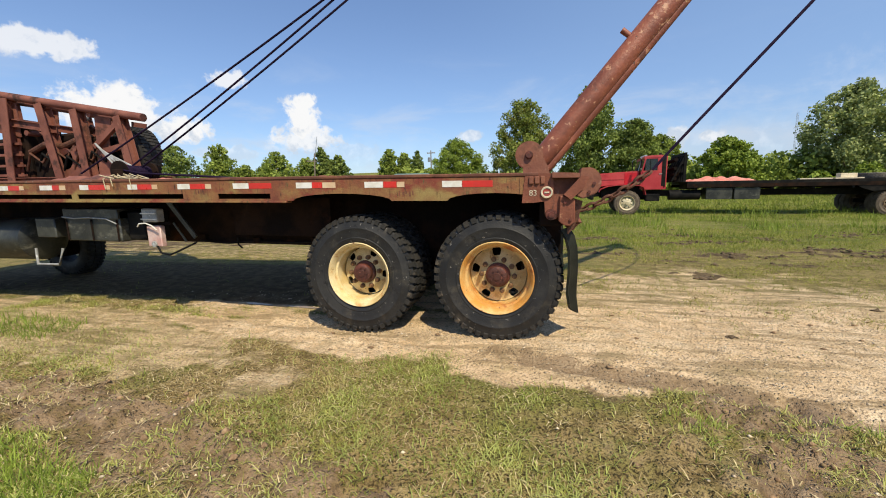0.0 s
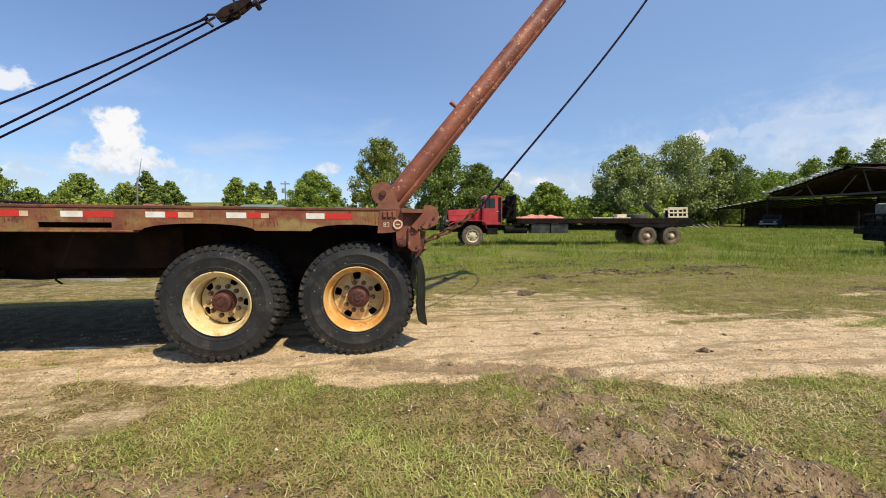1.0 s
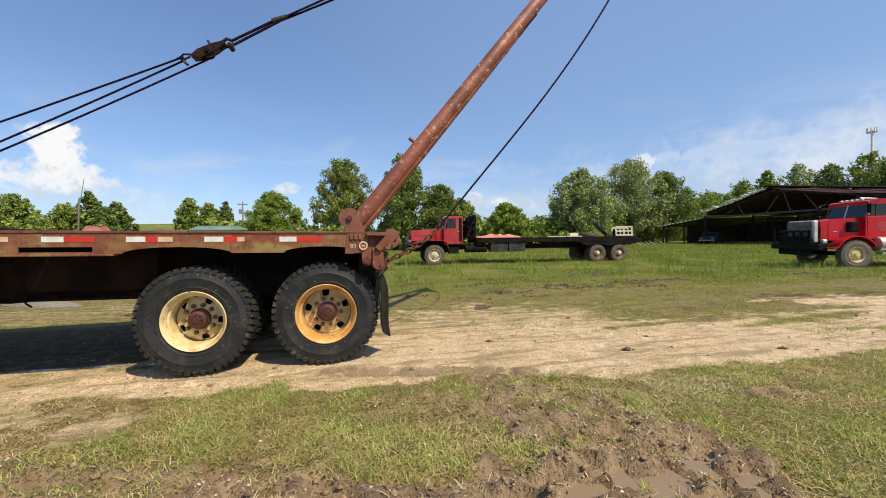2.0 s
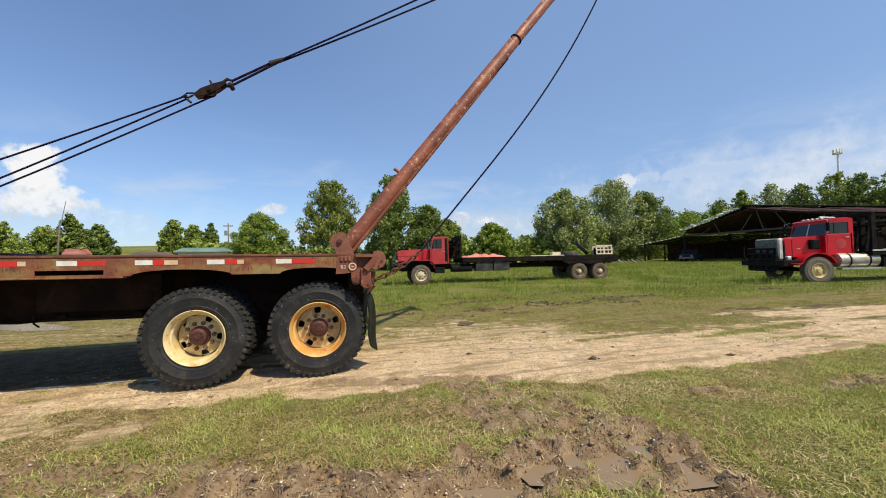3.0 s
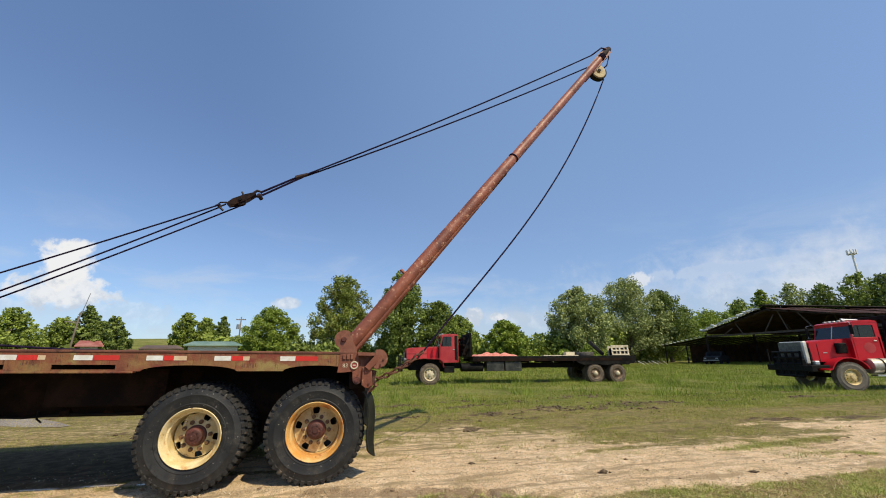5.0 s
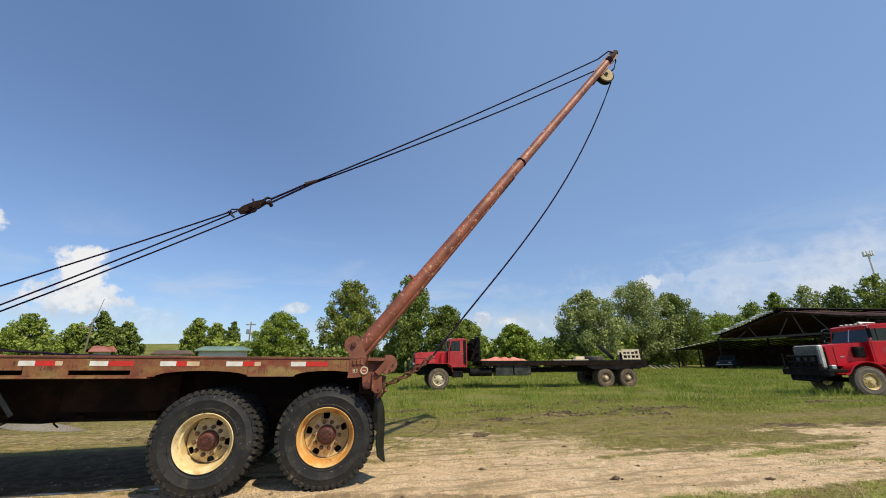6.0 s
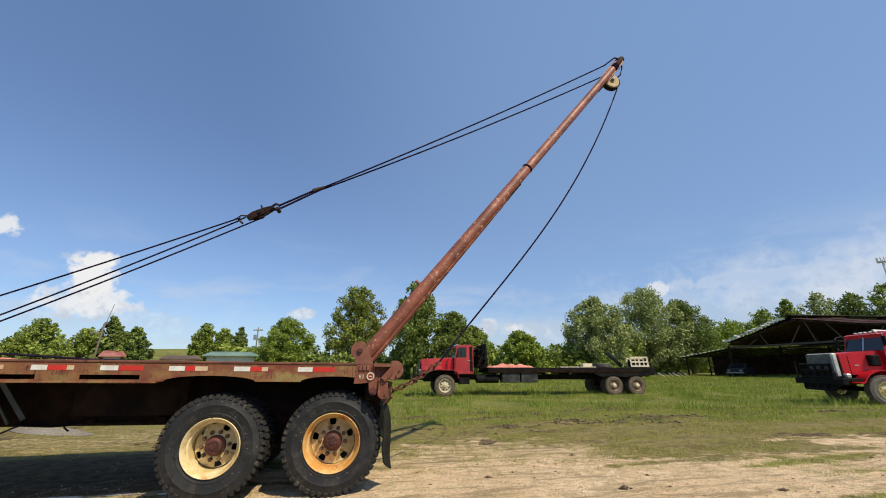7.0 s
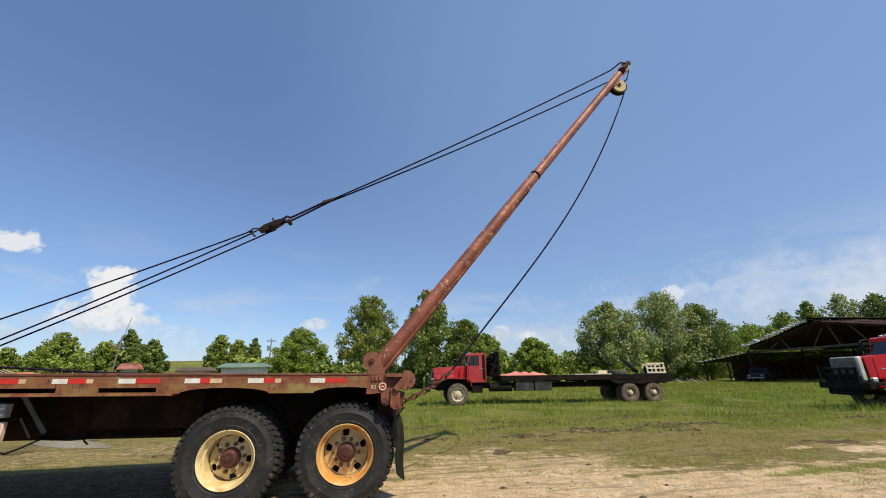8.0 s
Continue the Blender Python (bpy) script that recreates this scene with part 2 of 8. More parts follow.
m_rope_rust = material("rusty_rope_socket", (0.040, 0.018, 0.012), (0.020, 0.011, 0.009), 14, 0.4, 0.6, [(RUST_BRIGHT, 20, 0.62, 0.7, ONE)], 0.6, 0.3, 0.3, 120)
m_chain = material("rusty_chain", (0.15, 0.060, 0.034), (0.085, 0.036, 0.022), 18, 0.4, 0.6, [((0.26, 0.16, 0.09), 30, 0.6, 0.7, ONE)], 0.65, 0.3, 0.3, 120)
m_red = material("red_truck_paint", (0.52, 0.006, 0.016), (0.43, 0.006, 0.014), 1.6, 0.35, 0.65, [((0.56, 0.05, 0.05), 5, 0.66, 0.78, ONE)], 0.42, 0, 0.05, 60, 0.06, coat=0.2, spec=0.35)
m_red_dull = material("faded_red_paint", (0.36, 0.016, 0.022), (0.46, 0.045, 0.045), 1.6, 0.35, 0.65, [((0.20, 0.012, 0.014), 3, 0.60, 0.74, ONE)], 0.5, 0, 0.05, 60, 0.08, coat=0.2)
m_glass = bpy.data.materials.new("cab_glass")
m_glass.use_nodes = True
_g = Nodes(m_glass.node_tree)
_s = _g.n("ShaderNodeBsdfPrincipled", {"Base Color": (0.03, 0.045, 0.05, 1), "Roughness": 0.06, "IOR": 1.5, "Transmission Weight": 0.55, "Specular IOR Level": 0.25})
_g.n("ShaderNodeOutputMaterial", {"Surface": _s.outputs[0]})
m_chrome = material("dull_aluminium", (0.62, 0.62, 0.60), (0.48, 0.47, 0.45), 5, 0.4, 0.6, [((0.30, 0.25, 0.20), 9, 0.63, 0.75, ONE)], 0.36, 0.85, 0.1, 60, 0.1)
m_tank = material("dull_tank_metal", (0.46, 0.44, 0.38), (0.34, 0.31, 0.25), 4, 0.4, 0.6, [((0.24, 0.19, 0.13), 8, 0.60, 0.72, ONE)], 0.48, 0.45, 0.15, 40, 0.15)
m_grille = material("cream_grille_surround", (0.62, 0.61, 0.55), (0.48, 0.46, 0.40), 5, 0.4, 0.6, (), 0.5, 0, 0.1, 60, 0.1)
m_mesh = material("grey_radiator_screen", (0.16, 0.165, 0.15), (0.10, 0.10, 0.095), 7, 0.4, 0.6, (), 0.7, 0.2, 0.3, 90)
m_wood = material("weathered_timber", (0.44, 0.35, 0.23), (0.33, 0.25, 0.16), 6, 0.4, 0.6, [((0.20, 0.15, 0.10), 14, 0.62, 0.72, ONE)], 0.8, 0, 0.3, 60, stretch=(1, 5, 5))
m_pale_wood = material("pale_crate_timber", (0.66, 0.58, 0.42), (0.56, 0.47, 0.32), 8, 0.4, 0.6, (), 0.75, 0, 0.2, 60)
m_tarp = material("faded_orange_sheeting", (0.58, 0.17, 0.12), (0.66, 0.27, 0.20), 3, 0.4, 0.6, [((0.74, 0.46, 0.38), 6, 0.62, 0.7, ONE)], 0.7, 0, 0.2, 30)
m_tin = material("rusty_corrugated_tin", (0.13, 0.055, 0.038), (0.085, 0.038, 0.028), 0.7, 0.4, 0.6, [((0.32, 0.29, 0.27), 1.4, 0.62, 0.72, ONE)], 0.7, 0.2, 0.2, 20)
m_pale_tin = material("pale_roof_edge", (0.80, 0.80, 0.77), (0.68, 0.67, 0.63), 2, 0.4, 0.6, (), 0.55, 0.0, 0.1, 20)
# dark copy of the shed tin, with the shade under the roof in its colour
m_shade_tin = material("shaded_shed_sheeting", (0.026, 0.022, 0.020), (0.050, 0.042, 0.036), 1.2, 0.4, 0.6, (), 0.9, 0, 0.2, 20, spec=0.1)
m_bark = material("tree_bark", (0.12, 0.09, 0.065), (0.20, 0.16, 0.12), 3, 0.4, 0.6, (), 0.9, 0, 0.6, 12, stretch=(1, 1, 0.3))
m_pole_wood = material("grey_pole_timber", (0.19, 0.155, 0.12), (0.27, 0.23, 0.19), 2, 0.4, 0.6, (), 0.9, 0, 0.3, 12, stretch=(1, 1, 0.2))
m_steel = material("galvanised_steel", (0.34, 0.35, 0.36), (0.26, 0.27, 0.28), 3, 0.4, 0.6, (), 0.5, 0.6, 0.1, 20)
m_red_roof = material("red_tin_roof", (0.26, 0.075, 0.06), (0.36, 0.15, 0.12), 0.8, 0.4, 0.6, (), 0.6, 0, 0.1, 8)
m_green_roof = material("green_tin_roof", (0.14, 0.22, 0.17), (0.20, 0.28, 0.22), 0.5, 0.4, 0.6, (), 0.55, 0, 0.1, 8)
m_brown_roof = material("brown_shingle_roof", (0.09, 0.06, 0.045), (0.14, 0.09, 0.07), 0.6, 0.4, 0.6, (), 0.85, 0, 0.3, 6)
m_siding = material("pale_house_wall", (0.60, 0.58, 0.52), (0.50, 0.48, 0.42), 0.6, 0.4, 0.6, (), 0.8, 0, 0.1, 8)
m_window = material("dark_window_pane", (0.02, 0.025, 0.03), (0.03, 0.035, 0.04), 2, 0.4, 0.6, (), 0.15, 0, 0, 8)
m_box = material("dusty_dark_tool_box", (0.026, 0.027, 0.024), (0.065, 0.065, 0.052), 3, 0.4, 0.62, [((0.15, 0.145, 0.115), 4, 0.57, 0.70, (1, 1, 1.6)), ((0.34, 0.34, 0.32), 26, 0.68, 0.73, (1, 1, 3))], 0.45, 0.3, 0.15, 50)
m_pale_box = material("pale_valve_bracket", (0.52, 0.30, 0.26), (0.60, 0.44, 0.40), 6, 0.4, 0.6, [((0.24, 0.12, 0.09), 12, 0.63, 0.7, ONE)], 0.6, 0, 0.2, 60)
m_grey_box = material("grey_lamp_housing", (0.36, 0.36, 0.35), (0.26, 0.26, 0.25), 8, 0.4, 0.6, [((0.55, 0.55, 0.53), 14, 0.62, 0.68, ONE)], 0.5, 0, 0.2, 60)
m_strap = material("frayed_pale_rope", (0.42, 0.33, 0.20), (0.52, 0.44, 0.30), 20, 0.4, 0.6, (), 0.95, 0, 0.5, 120)
m_sheave = material("cream_painted_sheave", (0.40, 0.29, 0.10), (0.30, 0.20, 0.07), 9, 0.4, 0.6, [(RUST, 16, 0.64, 0.7, ONE)], 0.5, 0, 0.2, 60)
m_letter = material("cream_painted_figures", (0.66, 0.58, 0.42), (0.5, 0.42, 0.3), 40, 0.4, 0.6, (), 0.6, 0, 0, 60, 0.05)
m_badge_red = material("red_badge_enamel", (0.36, 0.05, 0.04), (0.28, 0.05, 0.04), 30, 0.4, 0.6, (), 0.4, 0, 0.1, 60, 0.05)


def leaf_material(name, dark, light, glow, patch_scale=0.55, share=0.4, through_share=0.27, brown=None):
    m = bpy.data.materials.new(name)
    m.use_nodes = True
    g = Nodes(m.node_tree)
    geo = g.n("ShaderNodeNewGeometry")
    patch = g.noise(geo.outputs["Position"], patch_scale, 4.0, 0.65)
    f = g.math("ADD", g.math("MULTIPLY", geo.outputs["Random Per Island"], 1 - share), g.math("MULTIPLY", g.step(patch, 0.35, 0.65), share))
    col = g.mix(f, dark, light)
    if brown:
        dry_patch = g.step(g.noise(geo.outputs["Position"], patch_scale * 1.7, 4.0, 0.65, 0.3), 0.50, 0.66)
        col = g.mix(g.math("MULTIPLY", dry_patch, 0.75), col, brown)
    d = g.n("ShaderNodeBsdfPrincipled", {"Base Color": col, "Roughness": 0.6, "Specular IOR Level": 0.2})
    t = g.n("ShaderNodeBsdfTranslucent", {"Color": g.mix(f, tuple(c * 1.2 for c in dark), glow)})
    s = g.n("ShaderNodeMixShader", {0: through_share, 1: d.outputs[0], 2: t.outputs[0]})
    g.n("ShaderNodeOutputMaterial", {"Surface": s.outputs[0]})
    return m


m_leaf = leaf_material("green_leaves", (0.058, 0.094, 0.014), (0.450, 0.530, 0.110), (0.38, 0.47, 0.07))
m_leaf_rust = leaf_material("rust_tinged_leaves", (0.048, 0.076, 0.012), (0.400, 0.460, 0.100), (0.38, 0.43, 0.07), 0.55, 0.4, 0.27, (0.22, 0.175, 0.055))
m_leaf_dark = leaf_material("deep_green_leaves", (0.042, 0.072, 0.016), (0.340, 0.410, 0.098), (0.29, 0.39, 0.06))
m_leaf_pale = leaf_material("grey_green_leaves", (0.066, 0.094, 0.026), (0.560, 0.610, 0.240), (0.38, 0.46, 0.12))
m_leaf_bright = leaf_material("sunlit_green_leaves", (0.100, 0.150, 0.018), (0.340, 0.420, 0.075), (0.42, 0.53, 0.05))
m_blade = leaf_material("short_grass", (0.150, 0.175, 0.024), (0.500, 0.480, 0.110), (0.44, 0.46, 0.07), 1.6, 0.45, 0.3, (0.40, 0.31, 0.12))
m_straw = leaf_material("dry_grass", (0.30, 0.225, 0.105), (0.66, 0.55, 0.32), (0.50, 0.40, 0.20), 1.3, 0.5, 0.3)
m_lush = leaf_material("lush_field_grass", (0.100, 0.142, 0.018), (0.390, 0.430, 0.085), (0.42, 0.50, 0.06), 0.5, 0.55, 0.3, (0.36, 0.30, 0.10))
m_tuft = leaf_material("green_grass_tufts", (0.110, 0.175, 0.020), (0.400, 0.490, 0.085), (0.38, 0.52, 0.05), 1.2, 0.5, 0.3)
m_long_blade = leaf_material("long_grass_blades", (0.165, 0.205, 0.040), (0.620, 0.640, 0.200), (0.50, 0.55, 0.11), 1.5, 0.45, 0.28, (0.56, 0.43, 0.19))
m_long_straw = leaf_material("long_dry_blades", (0.34, 0.245, 0.105), (0.92, 0.76, 0.44), (0.52, 0.42, 0.22), 1.3, 0.3, 0.25)

# ---- mesh tools ----
def bm_new():
    return bmesh.new()


def box(bm, x0, x1, y0, y1, z0, z1, bevel=0.0):
    m = Matrix.Translation(((x0 + x1) / 2, (y0 + y1) / 2, (z0 + z1) / 2)) @ Matrix.Diagonal((abs(x1 - x0), abs(y1 - y0), abs(z1 - z0), 1))
    made = bmesh.ops.create_cube(bm, size=1, matrix=m)["verts"]
    if bevel:
        edges = list({e for v in made for e in v.link_edges})
        bmesh.ops.bevel(bm, geom=edges, offset=bevel, segments=1, affect="EDGES")
    return bm


def beam(bm, a, b, wide, high, up=(0, 0, 1)):
    """A bar of rectangular section from a to b."""
    a, b = Vector(a), Vector(b)
    d = (b - a).normalized()
    s = d.cross(Vector(up))
    s = s.normalized() if s.length > 1e-4 else Vector((1, 0, 0))
    u = s.cross(d)
    vs = [bm.verts.new(p + s * (i * wide / 2) + u * (j * high / 2)) for p in (a, b) for i, j in ((-1, -1), (1, -1), (1, 1), (-1, 1))]
    for f in ((3, 2, 1, 0), (4, 5, 6, 7), (0, 1, 5, 4), (1, 2, 6, 5), (2, 3, 7, 6), (3, 0, 4, 7)):
        bm.faces.new([vs[i] for i in f])
    return bm


def ring(bm, centre, axis, r, n, turn=0.0):
    axis = Vector(axis).normalized()
    s = axis.orthogonal().normalized() if abs(axis.z) > 0.9 else axis.cross(Vector((0, 0, 1))).normalized()
    u = axis.cross(s)
    c = Vector(centre)
    return [bm.verts.new(c + r * (math.cos(turn + 2 * math.pi * i / n) * s + math.sin(turn + 2 * math.pi * i / n) * u)) for i in range(n)]


def bridge(bm, a, b):
    n = len(a)
    for i in range(n):
        bm.faces.new((a[i], a[(i + 1) % n], b[(i + 1) % n], b[i]))


def tube(bm, pts, radii, n=12, caps=True):
    """A round bar along points, with one radius or one a point."""
    pts = [Vector(p) for p in pts]
    if not hasattr(radii, "__len__"):
        radii = [radii] * len(pts)
    loops = []
    for i, p in enumerate(pts):
        d = (pts[min(i + 1, len(pts) - 1)] - pts[max(i - 1, 0)]).normalized()
        loops.append(ring(bm, p, d, radii[i], n))
    for a, b in zip(loops, loops[1:]):
        bridge(bm, a, b)
    if caps:
        bm.faces.new(loops[0][::-1])
        bm.faces.new(loops[-1])
    return bm


def lathe(bm, origin, axis, profile, n=48, closed=False):
    """Turns (distance along axis, radius) pairs round the axis."""
    axis = Vector(axis).normalized()
    loops = [ring(bm, Vector(origin) + axis * d, axis, max(r, 1e-4), n) for d, r in profile]
    for a, b in zip(loops, loops[1:]):
        bridge(bm, a, b)
    if closed:
        bridge(bm, loops[-1], loops[0])
    return bm


def prism(bm, poly, axis, lo, hi):
    """Extrudes a flat outline between lo and hi along an axis; outline pairs are the other two coordinates in order."""
    def at(p, d):
        q = list(p)
        q.insert("xyz".index(axis), d)
        return bm.verts.new(q)
    a, b = [at(p, lo) for p in poly], [at(p, hi) for p in poly]
    bm.faces.new(a)
    bm.faces.new(b[::-1])
    bridge(bm, a, b)
    return bm


def smooth_mesh(me, angle=35):
    me.polygons.foreach_set("use_smooth", [True] * len(me.polygons))
    me.set_sharp_from_angle(angle=radians(angle))


def mesh_of(name, bm, mat, smooth=True):
    bmesh.ops.recalc_face_normals(bm, faces=bm.faces)
    me = bpy.data.meshes.new(name)
    bm.to_mesh(me)
    bm.free()
    if mat:
        me.materials.append(mat)
    if smooth:
        smooth_mesh(me)
    return me


def part(name, bm, mat, parent, label="", at=None):
    """One mesh object under a thing or a part."""
    me = bm if isinstance(bm, bpy.types.Mesh) else mesh_of(name, bm, mat)
    ob = new(name, me)
    ob.parent = parent
    if at is not None:
        ob.matrix_basis = at
    return tagged(ob, label)


def thing(name, label, category, group="", kind="", at=None, bm=None, mat=None):
    """A top-level thing: an empty at its base, or one mesh."""
    ob = new(name, mesh_of(name, bm, mat) if bm else None)
    if at is not None:
        ob.matrix_basis = at
    return tagged(ob, label, category, group, kind)


def from_arrays(name, verts, faces_n, per, mat):
    """A mesh from numpy arrays, all faces with the same corner count."""
    me = bpy.data.meshes.new(name)
    me.vertices.add(len(verts))
    me.vertices.foreach_set("co", np.ascontiguousarray(verts, dtype=np.float32).ravel())
    me.loops.add(faces_n.size)
    me.loops.foreach_set("vertex_index", np.ascontiguousarray(faces_n, dtype=np.int32).ravel())
    me.polygons.add(len(faces_n))
    me.polygons.foreach_set("loop_start", np.arange(0, faces_n.size, per, dtype=np.int32))
    me.materials.append(mat)
    me.update(calc_edges=True)
    return me


rng = np.random.default_rng(7)


def value_noise(x, y, seed=0):
    """Smooth noise from 0 to 1 on a unit lattice."""
    def h(i, j):
        v = np.sin(i * 127.1 + j * 311.7 + seed * 74.7) * 43758.5453
        return v - np.floor(v)
    i, j = np.floor(x), np.floor(y)
    u, v = x - i, y - j
    u, v = u * u * (3 - 2 * u), v * v * (3 - 2 * v)
    return (h(i, j) * (1 - u) + h(i + 1, j) * u) * (1 - v) + (h(i, j + 1) * (1 - u) + h(i + 1, j + 1) * u) * v


def fbm(x, y, octaves=4, seed=0):
    s, a, t = 0.0, 1.0, 0.0
    for k in range(octaves):
        s = s + a * value_noise(x * 2 ** k, y * 2 ** k, seed + k)
        t += a
        a *= 0.5
    return s / t


def ramp(v, lo, hi):
    t = np.clip((v - lo) / (hi - lo), 0, 1)
    return t * t * (3 - 2 * t)

# ---- ground ----
def near_line(x, y, pts, wide):
    """1 along a line through points, fading out at the given half width."""
    d = None
    for (x0, y0), (x1, y1) in zip(pts, pts[1:]):
        t = np.clip(((x - x0) * (x1 - x0) + (y - y0) * (y1 - y0)) / ((x1 - x0) ** 2 + (y1 - y0) ** 2), 0, 1)
        q = np.hypot(x - x0 - t * (x1 - x0), y - y0 - t * (y1 - y0))
        d = q if d is None else np.minimum(d, q)
    return 1 - ramp(d, wide * 0.45, wide)


def patch(x, y, cx, cy, rx, ry, wob, slope=0.0):
    return 1 - ramp(np.hypot((x - cx) / rx, (y - cy - slope * (x - cx)) / ry) + wob, 0.6, 1.15)


RUT = ((-3.2, 0.35), (-0.9, 0.0), (-0.43, -0.09), (0.49, -0.28), (1.4, -0.51), (1.95, -0.70), (2.6, -0.95))


SEEP = ((-3.4, 0.86), (-2.6, 0.76), (-2.0, 0.72), (-1.75, 0.70))


def track_mask(x, y):
    """1 on the bare gravel track that runs past the truck."""
    near = np.interp(x, [-6, -3.4, -2.0, -1.4, -0.4, 0.3, 1.3, 1.9, 2.8, 4.3, 5.5, 7.0, 12.0], [0.65, 0.05, -0.28, -0.42, -0.52, -0.66, -0.66, -0.86, -1.02, -1.06, -1.20, -0.95, -0.6])
    far = np.interp(x, [-6, 1, 1.9, 3.2, 4.5, 5.6, 7, 9], [0.55, 1.25, 1.60, 1.20, 0.80, 0.42, 0.40, 0.60])
    wob = (fbm(x * 1.5, y * 1.5, 5, 3) - 0.5) * 0.75
    a = ramp(y - near + wob, -0.10, 0.18)
    b = 1 - ramp(y - far + wob * 2.2 + (fbm(x * 4.5, y * 7.0, 3, 8) - 0.5) * 0.9 + (fbm(x * 0.7, y * 4.5, 4, 14) - 0.5) * 2.4, -0.75, 1.05)
    left = 1 - 0.65 * ramp(-x, 2.8, 5.2)
    return a * b * left


def thin_mask(x, y):
    """Trodden tan ground with thin grass at the left and behind the track."""
    wob = (fbm(x * 1.9, y * 1.9, 4, 27) - 0.5)
    a = patch(x, y, -4.0, -0.35, 2.7, 0.62, wob * 1.5, -0.16)
    b = ramp(y, 0.6, 1.4) * (1 - ramp(y + wob * 2.5 - 0.12 * np.clip(x, 0, 20), 1.5, 3.2)) * ramp(x, -0.5, 1.0) * (1 - 0.8 * ramp(x, 3.2, 5.0))
    c = ramp(-x, 2.0, 4.0) * ramp(y + wob, 3.0, 3.8) * (1 - ramp(y + wob * 2, 5.2, 7.5)) * 0.4
    return np.clip(np.maximum(np.maximum(a, b), c), 0, 1)


def second_track(x, y):
    """A paler side track at the far right."""
    c = np.interp(x, [5.0, 6.5, 8.5, 11.0, 16.0], [0.95, 1.10, 1.20, 0.80, 0.1])
    return ramp(x + (fbm(x * 0.8, y * 4.0, 4, 10) - 0.5) * 4.0, 7.0, 9.2) * (1 - ramp(np.abs(y - c) + (fbm(x * 1.2, y * 2.5, 4, 9) - 0.5) * 1.4, 0.25, 0.95))


def mud_mask(x, y):
    """Churned wet mud beside the track."""
    wob = (fbm(x * 2.2, y * 2.2, 5, 21) - 0.5)
    fine = (fbm(x * 6.5, y * 6.5, 4, 23) - 0.5)
    strip = near_line(x + wob * 0.55, y + wob * 0.4, ((1.55, -0.85), (1.72, -1.5), (2.0, -2.2), (2.3, -2.9)), 0.58) * (0.72 + 0.28 * ramp(-y, 1.5, 2.0)) * (0.85 + 0.9 * fine)
    left = patch(x, y, -2.15, -1.52, 1.65, 0.33, wob * 1.7 + fine, -0.12) * 0.62
    band = patch(x, y, -0.2, -2.45, 2.2, 0.50, wob * 1.6 + fine)
    sparse = patch(x, y, 1.15, -1.25, 0.75, 0.34, wob * 1.8 + fine * 1.2) * 0.40
    spots = patch(x, y, 3.6, -1.62, 0.30, 0.10, wob) * 0.7 + patch(x, y, 5.2, -1.9, 0.7, 0.16, wob * 1.5) * 0.6
    return np.clip(np.maximum.reduce([strip, left, band, sparse, spots]), 0, 1)


def far_mud(x, y):
    """Dark soil patches in the worn grass behind the truck."""
    p = fbm(x * 0.55, y * 1.3, 5, 33)
    strip = ramp(y, 3.2, 4.8) * (1 - ramp(y, 8.0, 10.0))
    spots = ramp(p, 0.56, 0.64) * strip
    wob = (fbm(x * 1.6, y * 1.6, 4, 35) - 0.5) * 1.8
    big = patch(x, y, 6.1, 5.1, 1.5, 0.75, wob, 0.2)
    own = patch(x, y, 2.55, 3.0, 0.35, 0.20, wob * 0.6)
    side = patch(x, y, 4.2, 3.85, 0.35, 0.14, wob * 0.7)
    edge = near_line(x, y + wob * 0.2, ((8.4, 2.15), (10.2, 1.9), (13.0, 1.2)), 0.35) * 0.55
    ragged = 0.12 + 1.25 * ramp(fbm(x * 4.2, y * 6.5, 5, 37), 0.40, 0.60)
    return np.clip(np.maximum.reduce([spots * 0.9, big, own, side, edge]) * ragged, 0, 1)


def lush_mask(x, y):
    edge = 5.6 + 3.5 * ramp(-x, 0.5, 4.5) - 0.16 * np.clip(x, 0, 12) + (fbm(x * 0.6, y * 0.6, 4, 44) - 0.5) * 2.6
    return ramp(y - edge, -0.5, 0.9)


def ground_z(x, y):
    x, y = np.asarray(x, float), np.asarray(y, float)
    r = np.hypot(x - 0.5, y + 2)
    z = (fbm(x * 0.35, y * 0.35, 3, 5) - 0.5) * 0.07 * ramp(np.abs(y), 0.8, 3.0)
    near = 1 - ramp(r, 8, 16)
    t = track_mask(x, y)
    z = z + near * (fbm(x * 3.1, y * 3.1, 4, 11) - 0.5) * 0.030
    z = z + near * t * (fbm(x * 9, y * 9, 3, 12) - 0.5) * 0.022
    rut = near_line(x, y, RUT, 0.16) + 0.7 * near_line(x, y + 0.30, RUT, 0.13) * ramp(x, -0.4, 0.4)
    z = z - near * rut * 0.030 + near * near_line(x, y + 0.16, RUT, 0.12) * 0.012
    z = z - near * near_line(x, y, SEEP, 0.14) * 0.022
    m = mud_mask(x, y)
    lumps = fbm(x * 8.5, y * 8.5, 3, 15)
    z = z + near * m * (ramp(lumps, 0.36, 0.72) * 0.105 - 0.062 + (fbm(x * 24, y * 24, 2, 16) - 0.5) * 0.030)
    z = z + near * np.maximum(far_mud(x, y), 0) * (fbm(x * 5, y * 5, 3, 18) - 0.45) * 0.10
    z = z - 0.0105 * np.clip(x - 4.0, 0, 16) * ramp(y, 3, 9) * (1 - ramp(y, 40, 90))
    hill = ramp(y, 42, 95) * ramp(-x + 0.25 * y, 20, 54) * 6.2
    return z + hill


